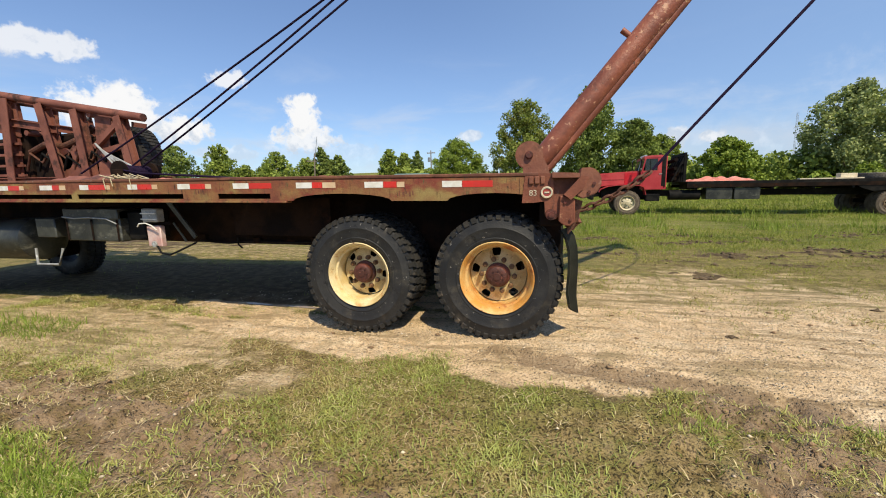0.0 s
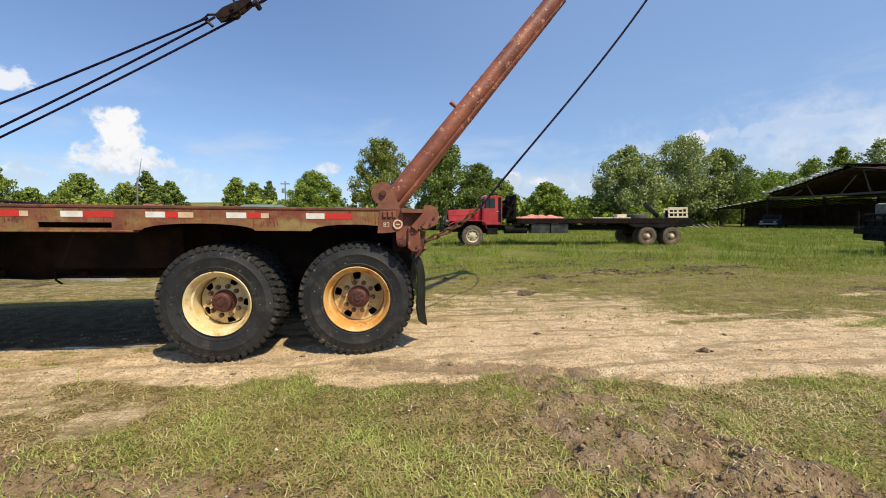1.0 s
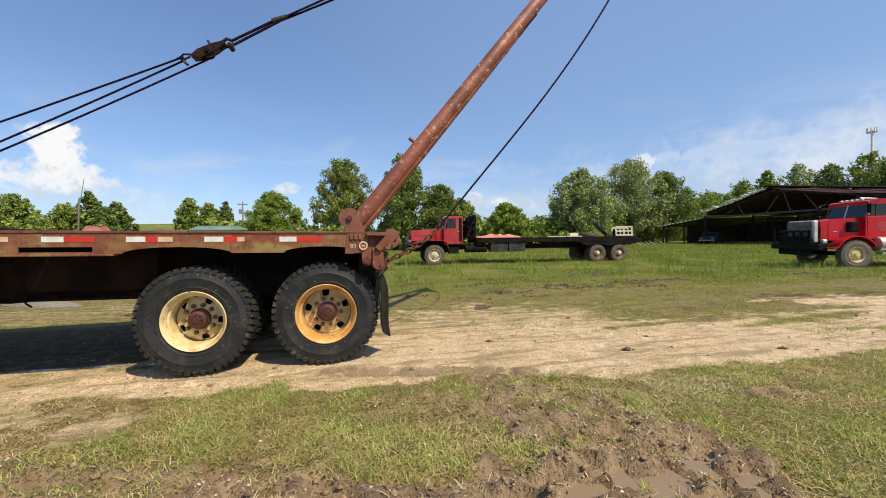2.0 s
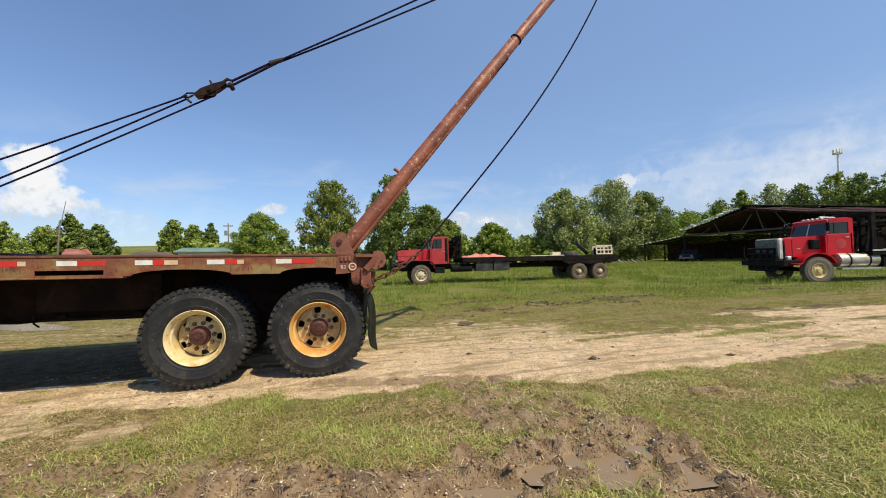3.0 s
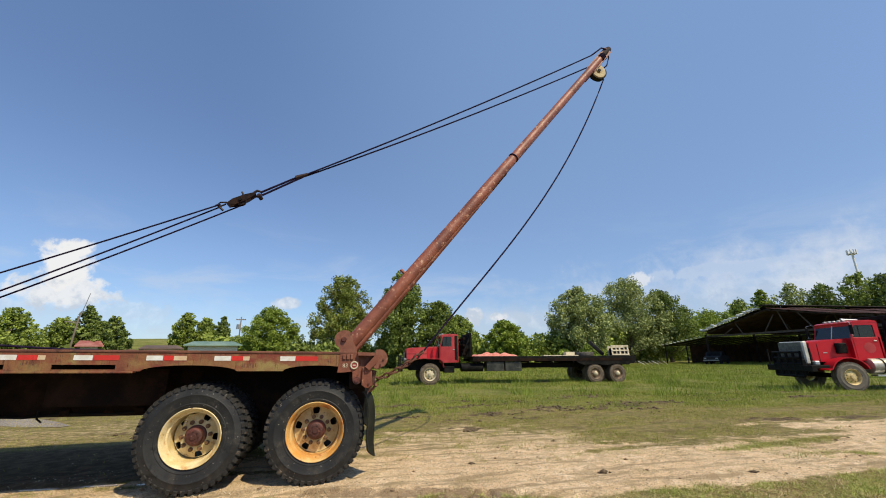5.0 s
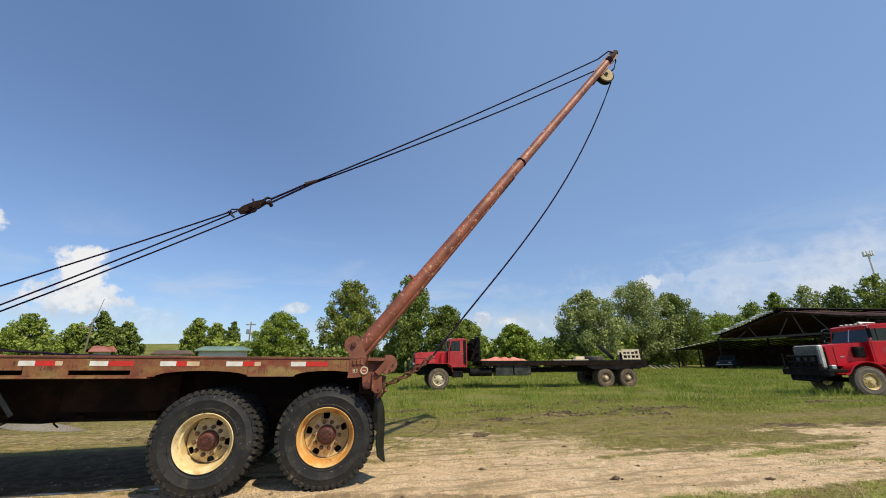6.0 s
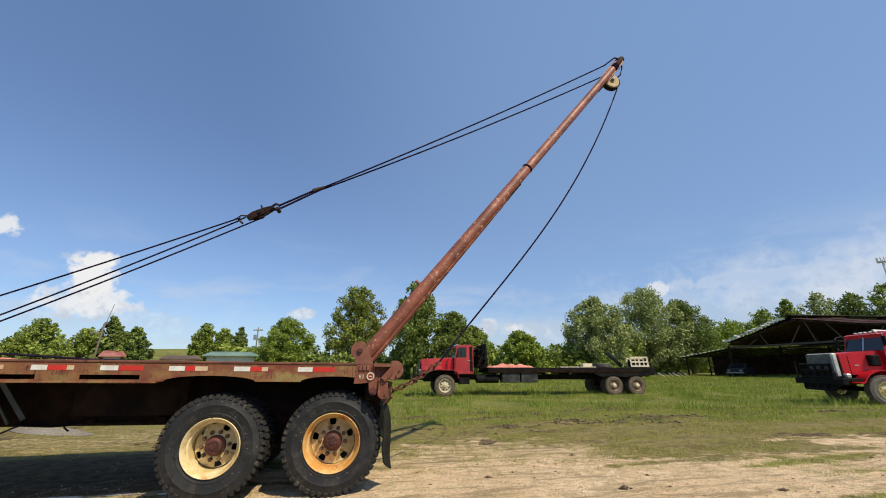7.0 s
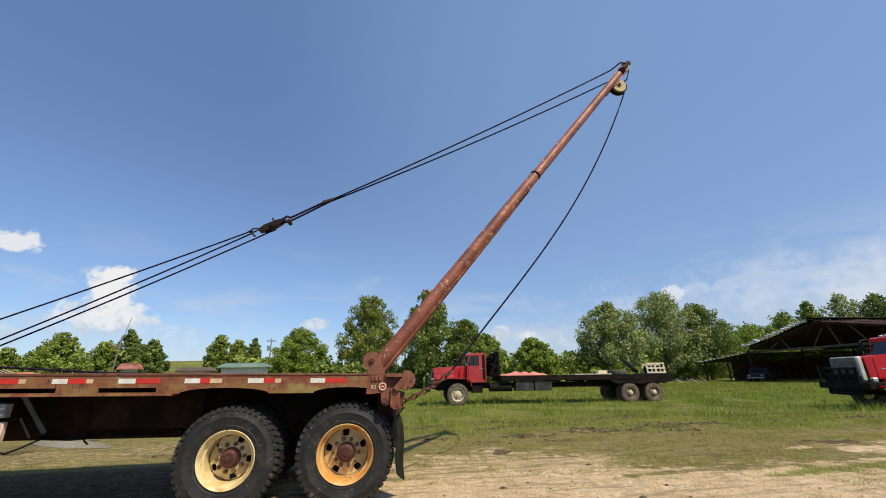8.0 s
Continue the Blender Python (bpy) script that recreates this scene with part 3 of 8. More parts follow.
def stretch_axis(lo, hi, step, out_lo, out_hi, grow=1.10):
    mid = np.arange(lo, hi + 1e-6, step)
    right, d, v = [], step, hi
    while v < out_hi:
        d *= grow
        v += d
        right.append(v)
    left, d, v = [], step, lo
    while v > out_lo:
        d *= grow
        v -= d
        left.append(v)
    return np.array(left[::-1] + list(mid) + right)


gx = stretch_axis(-6.0, 8.0, 0.045, -1500, 1500)
gy = stretch_axis(-3.6, 4.0, 0.040, -1500, 1500)
GX, GY = np.meshgrid(gx, gy)
GZ = ground_z(GX, GY)
gverts = np.stack([GX.ravel(), GY.ravel(), GZ.ravel()], 1)
nx, ny = len(gx), len(gy)
ids = np.arange(nx * ny).reshape(ny, nx)
gfaces = np.stack([ids[:-1, :-1].ravel(), ids[:-1, 1:].ravel(), ids[1:, 1:].ravel(), ids[1:, :-1].ravel()], 1)

m_ground = bpy.data.materials.new("yard_ground")
m_ground.use_nodes = True
g = Nodes(m_ground.node_tree)
pos = g.n("ShaderNodeNewGeometry").outputs["Position"]


def zone(name):
    return g.n("ShaderNodeAttribute", attribute_name=name).outputs["Fac"]


n_big, n_mid, n_fine = g.noise(pos, 0.8, 5, 0.6), g.noise(pos, 7.0, 6, 0.65), g.noise(pos, 60.0, 4, 0.65)
n_peb = g.n("ShaderNodeTexVoronoi", {"Vector": pos, "Scale": 38.0, "Randomness": 1.0}).outputs["Distance"]
stones = g.math("SUBTRACT", 1.0, g.step(n_peb, 0.12, 0.34))
n_speck = g.noise(pos, 24.0, 5, 0.7)
gravel = g.mix(g.step(n_mid, 0.35, 0.65), (0.74, 0.52, 0.30), (0.92, 0.71, 0.465))
gravel = g.mix(g.step(n_big, 0.42, 0.66), gravel, (0.78, 0.56, 0.335))
gravel = g.mix(g.math("MULTIPLY", stones, g.step(g.noise(pos, 3.0, 4, 0.6), 0.46, 0.58)), gravel, (0.86, 0.75, 0.58))
gravel = g.mix(g.math("MULTIPLY", g.step(n_fine, 0.54, 0.62), 0.75), gravel, (0.30, 0.190, 0.100))
gravel = g.mix(g.math("MULTIPLY", g.step(n_speck, 0.56, 0.64), 0.7), gravel, (0.25, 0.175, 0.10))
thatch = g.mix(g.step(n_mid, 0.38, 0.62), (0.24, 0.170, 0.068), (0.46, 0.335, 0.150))
thatch = g.mix(g.step(n_big, 0.44, 0.60), thatch, (0.225, 0.215, 0.056))
thatch = g.mix(g.math("MULTIPLY", g.step(n_fine, 0.5, 0.60), 0.85), thatch, (0.045, 0.032, 0.015))
thatch = g.mix(g.math("MULTIPLY", g.step(n_speck, 0.55, 0.66), 0.55), thatch, (0.10, 0.066, 0.032))
field = g.mix(g.step(g.noise(pos, 0.35, 5, 0.65), 0.38, 0.62), (0.130, 0.150, 0.028), (0.230, 0.225, 0.060))
field = g.mix(g.math("MULTIPLY", g.step(g.noise(pos, 2.5, 5, 0.7), 0.50, 0.66), 0.6), field, (0.26, 0.205, 0.085))
field = g.mix(g.math("MULTIPLY", g.step(g.noise(pos, 6.0, 6, 0.7, 0.3), 0.54, 0.64), 0.6), field, (0.080, 0.075, 0.024))
mud = g.mix(g.step(n_mid, 0.36, 0.64), (0.200, 0.125, 0.064), (0.38, 0.258, 0.145))
mud = g.mix(g.math("MULTIPLY", g.step(n_fine, 0.52, 0.68), 0.5), mud, (0.060, 0.037, 0.021))
mud = g.mix(g.math("MULTIPLY", g.step(n_speck, 0.60, 0.68), 0.6), mud, (0.42, 0.33, 0.20))
streak = g.noise(g.n("ShaderNodeMapping", {"Vector": pos, "Scale": (0.35, 2.4, 1), "Rotation": (0, 0, 0.12)}).outputs[0], 2.2, 6, 0.68)
gravel = g.mix(g.math("MULTIPLY", g.step(streak, 0.49, 0.62), 0.75), gravel, (0.33, 0.235, 0.125))
gravel = g.mix(g.math("MULTIPLY", g.step(g.noise(pos, 1.7, 6, 0.7, 0.4), 0.56, 0.68), 0.45), gravel, (0.29, 0.245, 0.115))
worn_soil = g.mix(g.step(n_mid, 0.36, 0.64), (0.22, 0.180, 0.064), (0.35, 0.270, 0.115))
worn_soil = g.mix(g.math("MULTIPLY", g.step(g.noise(pos, 2.6, 7, 0.75, 0.5), 0.50, 0.60), 0.7), worn_soil, (0.125, 0.088, 0.042))
worn_soil = g.mix(g.math("MULTIPLY", g.step(streak, 0.46, 0.64), 0.75), worn_soil, (0.180, 0.175, 0.048))
worn_soil = g.mix(g.math("MULTIPLY", g.step(n_fine, 0.5, 0.66), 0.6), worn_soil, (0.075, 0.058, 0.026))
thatch = g.mix(g.step(zone("worn"), 0.2, 0.8), thatch, worn_soil)
gravel = g.mix(g.math("MULTIPLY", g.step(g.noise(pos, 3.4, 7, 0.74), 0.50, 0.58), 0.42), gravel, (0.38, 0.265, 0.145))
thin_soil = g.mix(g.math("MULTIPLY", g.step(streak, 0.44, 0.62), 0.7), gravel, (0.27, 0.215, 0.10))
thatch = g.mix(g.math("MULTIPLY", g.step(g.math("ADD", zone("thin"), g.math("MULTIPLY", g.math("SUBTRACT", n_mid, 0.5), 1.2)), 0.25, 0.75), 0.8), thatch, thin_soil)
edge = g.math("MULTIPLY", g.math("SUBTRACT", n_mid, 0.5), 0.9)
col = g.mix(g.step(g.math("ADD", zone("lush"), edge), 0.35, 0.65), thatch, field)
col = g.mix(g.step(g.math("ADD", zone("track"), edge), 0.38, 0.72), col, gravel)
wet = g.step(g.math("ADD", zone("mud"), g.math("MULTIPLY", edge, 0.7)), 0.35, 0.65)
col = g.mix(wet, col, mud)
col = g.mix(g.math("MULTIPLY", wet, g.step(zone("worn"), 0.4, 0.9)), col, g.mix(g.step(n_mid, 0.38, 0.62), (0.095, 0.066, 0.036), (0.17, 0.122, 0.068)))
rut_fac = g.math("MULTIPLY", g.step(g.math("ADD", zone("rut"), g.math("MULTIPLY", g.math("SUBTRACT", g.noise(pos, 5.0, 6, 0.7), 0.5), 3.0)), 0.35, 0.8), 0.66)
col = g.mix(rut_fac, col, (0.20, 0.135, 0.078))
# damp soil below the deck, its colour darkened further to deepen the truck's shadow
damp_shade = g.math("MULTIPLY", g.step(g.math("ADD", zone("damp_shade"), g.math("MULTIPLY", edge, 0.6)), 0.3, 0.7), 0.92)
col = g.mix(damp_shade, col, g.mix(g.step(n_mid, 0.38, 0.62), (0.085, 0.056, 0.028), (0.17, 0.115, 0.060)))
shiny = g.math("MULTIPLY", wet, g.math("SUBTRACT", 1.0, zone("worn")))
rough = g.math("SUBTRACT", 0.95, g.math("MULTIPLY", shiny, g.math("MULTIPLY", g.step(n_mid, 0.40, 0.62), 0.42)))
bump = g.n("ShaderNodeBump", {"Height": g.math("ADD", g.math("ADD", n_fine, g.math("MULTIPLY", stones, 0.8)), g.math("MULTIPLY", n_mid, 1.5)), "Strength": 1.0, "Distance": 0.024})
sh = g.n("ShaderNodeBsdfPrincipled", {"Base Color": col, "Roughness": rough, "Specular IOR Level": g.math("ADD", 0.15, g.math("MULTIPLY", shiny, 0.35)), "Normal": bump.outputs[0]})
g.n("ShaderNodeOutputMaterial", {"Surface": sh.outputs[0]})

ground_mesh = from_arrays("ground", gverts, gfaces, 4, m_ground)
smooth_mesh(ground_mesh, 80)
# the zone below the deck roughly follows the deck's cast shadow
for zone_name, values in (("track", np.maximum(track_mask(GX, GY), second_track(GX, GY))), ("mud", np.maximum(mud_mask(GX, GY), far_mud(GX, GY))), ("lush", lush_mask(GX, GY)), ("thin", thin_mask(GX, GY)), ("worn", np.maximum(ramp(GY, 0.9, 2.4), ramp(GX, 4.0, 5.5) * ramp(GY, -0.6, 0.4))), ("damp_shade", ramp(-GX, 1.2, 2.2) * ramp(GY, 0.70, 0.95) * (1 - ramp(GY, 2.6, 3.4)) * (1 - ramp(-GX, 9, 10))), ("rut", np.clip(near_line(GX, GY, RUT, 0.20) * ramp(GX, -0.6, 0.6) * (1 - ramp(GX, 1.9, 2.6)) + 0.45 * near_line(GX, GY + 0.30, RUT, 0.12) * ramp(GX, 0.2, 0.8), 0, 1))):
    a = ground_mesh.attributes.new(zone_name, "FLOAT", "POINT")
    a.data.foreach_set("value", values.ravel().astype(np.float32))
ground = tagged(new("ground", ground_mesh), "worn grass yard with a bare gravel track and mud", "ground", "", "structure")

# ---- the bed truck with its gin poles ----
SLOPE = -0.0205  # the deck climbs gently towards the cab


def lean(bm):
    for v in bm.verts:
        v.co.z += SLOPE * v.co.x
    return bm


truck = thing("bed_truck", "rust-red flatbed oilfield truck with tandem rear axles on gravel", "truck")

# side rails: near side with reflective tape, long slots and arched cut-outs above the wheels
def rail_outline():
    slots = [(-2.60, -2.03), (-4.36, -3.00), (-5.80, -4.44)]
    def arch(c, half, rise):
        return [(c + half * math.cos(a), 1.187 + rise * math.sin(a)) for a in np.linspace(math.pi, 0, 11)]
    lower = [(-9.2, 1.187)] + arch(-1.33, 0.47, 0.062) + arch(0.0, 0.38, 0.062) + [(0.33, 1.16 + 0.027)]
    return slots, lower


def side_rail(y, out):
    """y: outer face; out: -1 for the near side, 1 for the far side."""
    slots, lower = rail_outline()
    bm = bm_new()
    a, b = y, y - out * 0.012
    # upper band
    box(bm, -9.2, 0.33, min(a, b), max(a, b), 1.252, 1.372)
    # middle band between the slots
    x = 0.33
    for s0, s1 in slots:
        box(bm, s1, -1.86 if x > 0 else x, min(a, b), max(a, b), 1.205, 1.252)
        x = s0
    box(bm, -9.2, x, min(a, b), max(a, b), 1.205, 1.252)
    # lower strip ahead of the wheels
    box(bm, -9.2, -1.86, min(a, b), max(a, b), 1.187, 1.205)
    # arched part above the wheels
    pts = [(px, pz) for px, pz in lower[1:]]
    prism(bm, [(-1.86, 1.252), (-1.86, 1.187)] + pts + [(0.33, 1.252)], "y", min(a, b), max(a, b))
    return lean(bm)


part("near_rail", side_rail(0.0, -1), m_rail, truck, "rust-orange side rail with worn paint")
part("far_rail", side_rail(2.44, 1), m_rail, truck)
for y0, y1 in ((-0.008, 0.07), (2.37, 2.448)):
    part("deck_lip", lean(box(bm_new(), -9.2, 0.34, y0, y1, 1.374, 1.402, 0.006)), m_deck, truck)
    part("rail_flange", lean(box(bm_new(), -9.2, -1.86, y0 - 0.012 if y0 < 1 else y0, y1 if y0 < 1 else y1 + 0.012, 1.168, 1.186, 0.004)), m_rail, truck)
for i, (x0, x1) in enumerate([(-9.2, -7.4), (-7.39, -5.0), (-4.99, -2.6), (-2.59, 0.34)]):
    part("deck_plate", lean(box(bm_new(), x0, x1, 0.075, 2.365, 1.374 + 0.0, 1.392 + 0.002 * (i % 2), 0.003)), m_deck, truck, "rusted steel deck plate")
for i in range(14):
    x = -8.9 + i * 0.66
    part("cross_beam", lean(box(bm_new(), x, x + 0.07, 0.014, 2.426, 1.262, 1.368, 0.004)), m_grime, truck)
for y in (0.74, 1.62):
    bm = bm_new()
    box(bm, -9.2, 0.55, y, y + 0.012, 0.68, 1.24)
    box(bm, -9.2, 0.55, y, y + 0.085, 0.668, 0.68)
    box(bm, -9.2, 0.55, y, y + 0.085, 1.24, 1.252)
    part("frame_rail", lean(bm), m_grime, truck, "greasy dark steel frame rail")
# brown skirt plate behind the slots
part("skirt_plate", lean(box(bm_new(), -2.9, -1.72, 0.50, 0.512, 0.80, 1.20, 0.003)), m_grime, truck)
for x, z in ((-2.85, 0.70), (-3.6, 0.72), (-2.1, 0.715)):
    part("frame_bracket", lean(box(bm_new(), x, x + 0.10, 0.70, 0.86, z - 0.02, z + 0.05, 0.008)), m_grime, truck)
bm = tube(bm_new(), [(-3.6, 0.72, 0.76), (-3.2, 0.71, 0.735), (-2.8, 0.72, 0.755), (-2.3, 0.71, 0.74), (-1.9, 0.72, 0.77)], 0.012, 8)
part("air_hose", bm, m_black, truck)
bm = tube(bm_new(), [(-3.05, 0.70, 0.80), (-3.05, 0.70, 0.72), (-3.00, 0.70, 0.68)], 0.010, 8)
part("hose_end", bm, m_black, truck)

# reflective tape: each strip has a white and a red half
def tape_row():
    rows = [(-5.50, -5.36, -5.12, 1), (-4.88, -4.70, -4.51, 2), (-4.31, -4.19, -3.90, 1), (-3.67, -3.55, -3.30, 1), (-3.055, -2.91, -2.665, 1),
            (-2.42, -2.25, -2.01, 0), (-1.757, -1.60, -1.37, 2), (-1.098, -0.93, -0.74, 1), (-0.418, -0.255, -0.01, 0)]
    for x0, xm, x1, worn in rows:
        zc = 1.3225
        part("white_tape", lean(box(bm_new(), x0, xm, -0.0022, -0.0002, zc - 0.025, zc + 0.025)), m_white_tape, truck, "white reflective tape")
        if worn == 2:
            part("red_tape", lean(box(bm_new(), xm + 0.004, xm + 0.10, -0.0022, -0.0002, zc - 0.025, zc + 0.025)), m_red_tape, truck, "red reflective tape")
            part("faded_tape", lean(box(bm_new(), xm + 0.104, x1, -0.0020, -0.0002, zc - 0.024, zc + 0.024)), m_faded_tape, truck, "peeling faded tape")
        elif worn == 1:
            part("red_tape", lean(box(bm_new(), xm + 0.004, x1 - 0.07, -0.0022, -0.0002, zc - 0.025, zc + 0.025)), m_red_tape, truck, "red reflective tape")
            part("faded_tape", lean(box(bm_new(), x1 - 0.066, x1, -0.0020, -0.0002, zc - 0.022, zc + 0.022)), m_faded_tape, truck, "peeling faded tape")
        else:
            part("red_tape", lean(box(bm_new(), xm + 0.004, x1, -0.0022, -0.0002, zc - 0.025, zc + 0.025)), m_red_tape, truck, "red reflective tape")


tape_row()
for x0, n, z in ((-0.790, 5, 1.250), (-2.85, 4, 1.272)):
    for i in range(n):
        x = x0 + 0.029 * i
        part("faded_mark", lean(box(bm_new(), x, x + 0.010 + 0.005 * (i % 2), -0.0016, -0.0002, z - 0.026 + 0.010 * (i % 3), z + 0.020 - 0.008 * (i % 2))), m_deck, truck, "worn dark stencil mark")


# wheels: axis along y, outer side towards -y, hub centre at the origin
def tyre_mesh(name, r, rim, wide, blocks=44, mat=None):
    w2 = wide / 2
    h = r - rim
    prof = [(-w2 * 0.80, rim - 0.012), (-w2 * 0.93, rim + 0.012), (-w2 * 0.99, rim + 0.045), (-w2 * 0.965, rim + 0.052), (-w2 * 1.01, rim + h * 0.36), (-w2 * 1.03, rim + h * 0.50), (-w2 * 1.045, rim + h * 0.52), (-w2 * 1.045, rim + h * 0.545), (-w2 * 1.02, rim + h * 0.565), (-w2 * 0.96, rim + (r - rim) * 0.74), (-w2 * 0.86, r * 0.963),
            (-w2 * 0.5, r * 0.968), (0, r * 0.97), (w2 * 0.5, r * 0.968), (w2 * 0.86, r * 0.963), (w2 * 0.96, rim + (r - rim) * 0.74), (w2 * 1.02, rim + (r - rim) * 0.45), (w2 * 0.97, rim + 0.035), (w2 * 0.80, rim)]
    bm = lathe(bm_new(), (0, 0, 0), (0, 1, 0), prof, 72, True)
    return mesh_of(name, bm, mat or m_rubber)


def tread_mesh(name, r, rim, wide, blocks, mat):
    """Shoulder lugs that wrap over the edge, and centre blocks."""
    bm = bm_new()
    w2 = wide / 2
    for k in range(blocks):
        for side in (-1, 1):
            a = 2 * math.pi * (k + (0.25 if side > 0 else 0)) / blocks
            half = math.pi / blocks * 0.58
            def at(ang, rad, y):
                return bm.verts.new((rad * math.cos(ang), y, rad * math.sin(ang)))
            sk = half * 0.5 * side
            sect = [(r * 0.915, side * w2 * 1.005), (r * 0.985, side * w2 * 0.96), (r, side * w2 * 0.80), (r * 1.003, side * w2 * 0.40), (r * 0.955, side * w2 * 0.40), (r * 0.955, side * w2 * 0.85), (r * 0.90, side * w2 * 0.92)]
            lo = [at(a - half + (0 if i < 2 or i > 4 else sk), q, y) for i, (q, y) in enumerate(sect)]
            hi = [at(a + half + (0 if i < 2 or i > 4 else sk), q, y) for i, (q, y) in enumerate(sect)]
            bm.faces.new(lo)
            bm.faces.new(hi[::-1])
            bridge(bm, lo, hi)
        a = 2 * math.pi * (k + 0.6) / blocks
        half = math.pi / blocks * 0.7
        lo = [(r * q * math.cos(a - half), y * w2, r * q * math.sin(a - half)) for q, y in ((0.955, -0.32), (1.004, -0.30), (1.004, 0.30), (0.955, 0.32))]
        hi = [(r * q * math.cos(a + half), y * w2, r * q * math.sin(a + half)) for q, y in ((0.955, -0.32), (1.004, -0.30), (1.004, 0.30), (0.955, 0.32))]
        lo, hi = [bm.verts.new(p) for p in lo], [bm.verts.new(p) for p in hi]
        bm.faces.new(lo)
        bm.faces.new(hi[::-1])
        bridge(bm, lo, hi)
    return mesh_of(name, bm, mat, False)


def rim_mesh(name, mat, y_lip, deep, r=0.310):
    prof = [(y_lip + 0.004, r - 0.012), (y_lip - 0.006, r - 0.004), (y_lip - 0.008, r), (y_lip, r + 0.006), (y_lip + 0.018, r - 0.004), (y_lip + 0.03, r - 0.018)]
    inner = [(y_lip + 0.004, r - 0.014), (y_lip + 0.03, r - 0.028), (y_lip + 0.07, r - 0.034), (y_lip + 0.075, r - 0.052), (y_lip + deep, r - 0.060), (y_lip + deep + 0.05, r - 0.05)]
    bm = lathe(bm_new(), (0, 0, 0), (0, 1, 0), prof, 64)
    lathe(bm, (0, 0, 0), (0, 1, 0), inner, 64)
    bmesh.ops.remove_doubles(bm, verts=bm.verts, dist=0.0035)
    return mesh_of(name, bm, mat)


def disc_mesh(name, mat, y, holes=5, r_out=0.272, r_in=0.085, thick=0.012, bulge=0.035):
    """A dished wheel disc with hand holes cut right through."""
    rows = [r_in, 0.115, 0.150, 0.178, 0.196, 0.216, 0.236, 0.250, r_out]
    rows = [r_in + (q - 0.085) * (r_out - r_in) / (0.272 - 0.085) for q in rows]
    n = holes * 14
    bm = bm_new()
    faces = {}
    def depth(q):
        t = (q - r_in) / (r_out - r_in)
        return -bulge * (1 - ramp(t, 0.25, 0.9))
    for side in (0, 1):
        grid = [[bm.verts.new((q * math.cos(2 * math.pi * (k + 0.0) / n), y + depth(q) + side * thick, q * math.sin(2 * math.pi * k / n))) for k in range(n)] for q in rows]
        # round off the hole corners
        for h in range(holes):
            for row, s in ((3, 0.6), (7, -0.6)):
                for k, e in ((5, 1), (9, -1)):
                    v = grid[row][(h * 14 + k) % n]
                    a = math.atan2(v.co.z, v.co.x) + e * 2 * math.pi / n * 0.55
                    q = rows[row]
                    v.co.x, v.co.z = q * math.cos(a), q * math.sin(a)
        faces[side] = grid
        for i in range(len(rows) - 1):
            for k in range(n):
                if 3 <= i <= 6 and 5 <= k % 14 <= 8:
                    continue
                bm.faces.new((grid[i][k], grid[i][(k + 1) % n], grid[i + 1][(k + 1) % n], grid[i + 1][k]))
    for h in range(holes):
        loop = [(3, k) for k in range(5, 9)] + [(i, 9) for i in range(3, 7)] + [(7, k) for k in range(9, 5, -1)] + [(i, 5) for i in range(7, 3, -1)]
        for (i0, k0), (i1, k1) in zip(loop, loop[1:] + loop[:1]):
            a0, a1 = faces[0][i0][(h * 14 + k0) % n], faces[0][i1][(h * 14 + k1) % n]
            b0, b1 = faces[1][i0][(h * 14 + k0) % n], faces[1][i1][(h * 14 + k1) % n]
            bm.faces.new((a0, a1, b1, b0))
    return mesh_of(name, bm, mat)


def nut_mesh(name, mat, r=0.020, deep=0.035):
    bm = lathe(bm_new(), (0, 0, 0), (0, 1, 0), [(-deep, 0.0001), (-deep, r * 0.62), (-deep * 0.55, r * 0.72), (-deep * 0.5, r), (0, r)], 12)
    return mesh_of(name, bm, mat)


tyre_me = tyre_mesh("tyre", 0.548, 0.298, 0.285)
tread_me = tread_mesh("tread", 0.548, 0.298, 0.285, 46, m_tread)
rim_cream_me, rim_orange_me = rim_mesh("rim", m_cream, -0.140, 0.255, 0.296), rim_mesh("rim", m_orange, -0.140, 0.255)
disc_me = disc_mesh("wheel_disc", m_disc, 0.060, r_out=0.2585)
disc_cream_me = disc_mesh("wheel_disc", m_disc_cream, 0.060, r_out=0.2445)
nut_me = nut_mesh("wheel_nut", m_nut, 0.023, 0.045)
bm = lathe(bm_new(), (0, 0, 0), (0, 1, 0), [(-0.030, 0.0001), (-0.030, 0.030), (-0.022, 0.034), (-0.022, 0.070), (-0.012, 0.086), (0.035, 0.090), (0.045, 0.106), (0.075, 0.110), (0.12, 0.112)], 28)
for k in range(8):
    a = 2 * math.pi * k / 8
    box(bm, 0.056 * math.cos(a) - 0.006, 0.056 * math.cos(a) + 0.006, -0.032, -0.020, 0.056 * math.sin(a) - 0.006, 0.056 * math.sin(a) + 0.006)
bmesh.ops.translate(bm, verts=bm.verts, vec=(0, -0.045, 0))
hub_me = mesh_of("hub", bm, m_hub)
bm = lathe(bm_new(), (0, 0, 0), (0, 1, 0), [(-0.10, 0.06), (-0.10, 0.19), (0.24, 0.20), (0.24, 0.06)], 28)
drum_me = mesh_of("brake_drum", bm, m_grime)


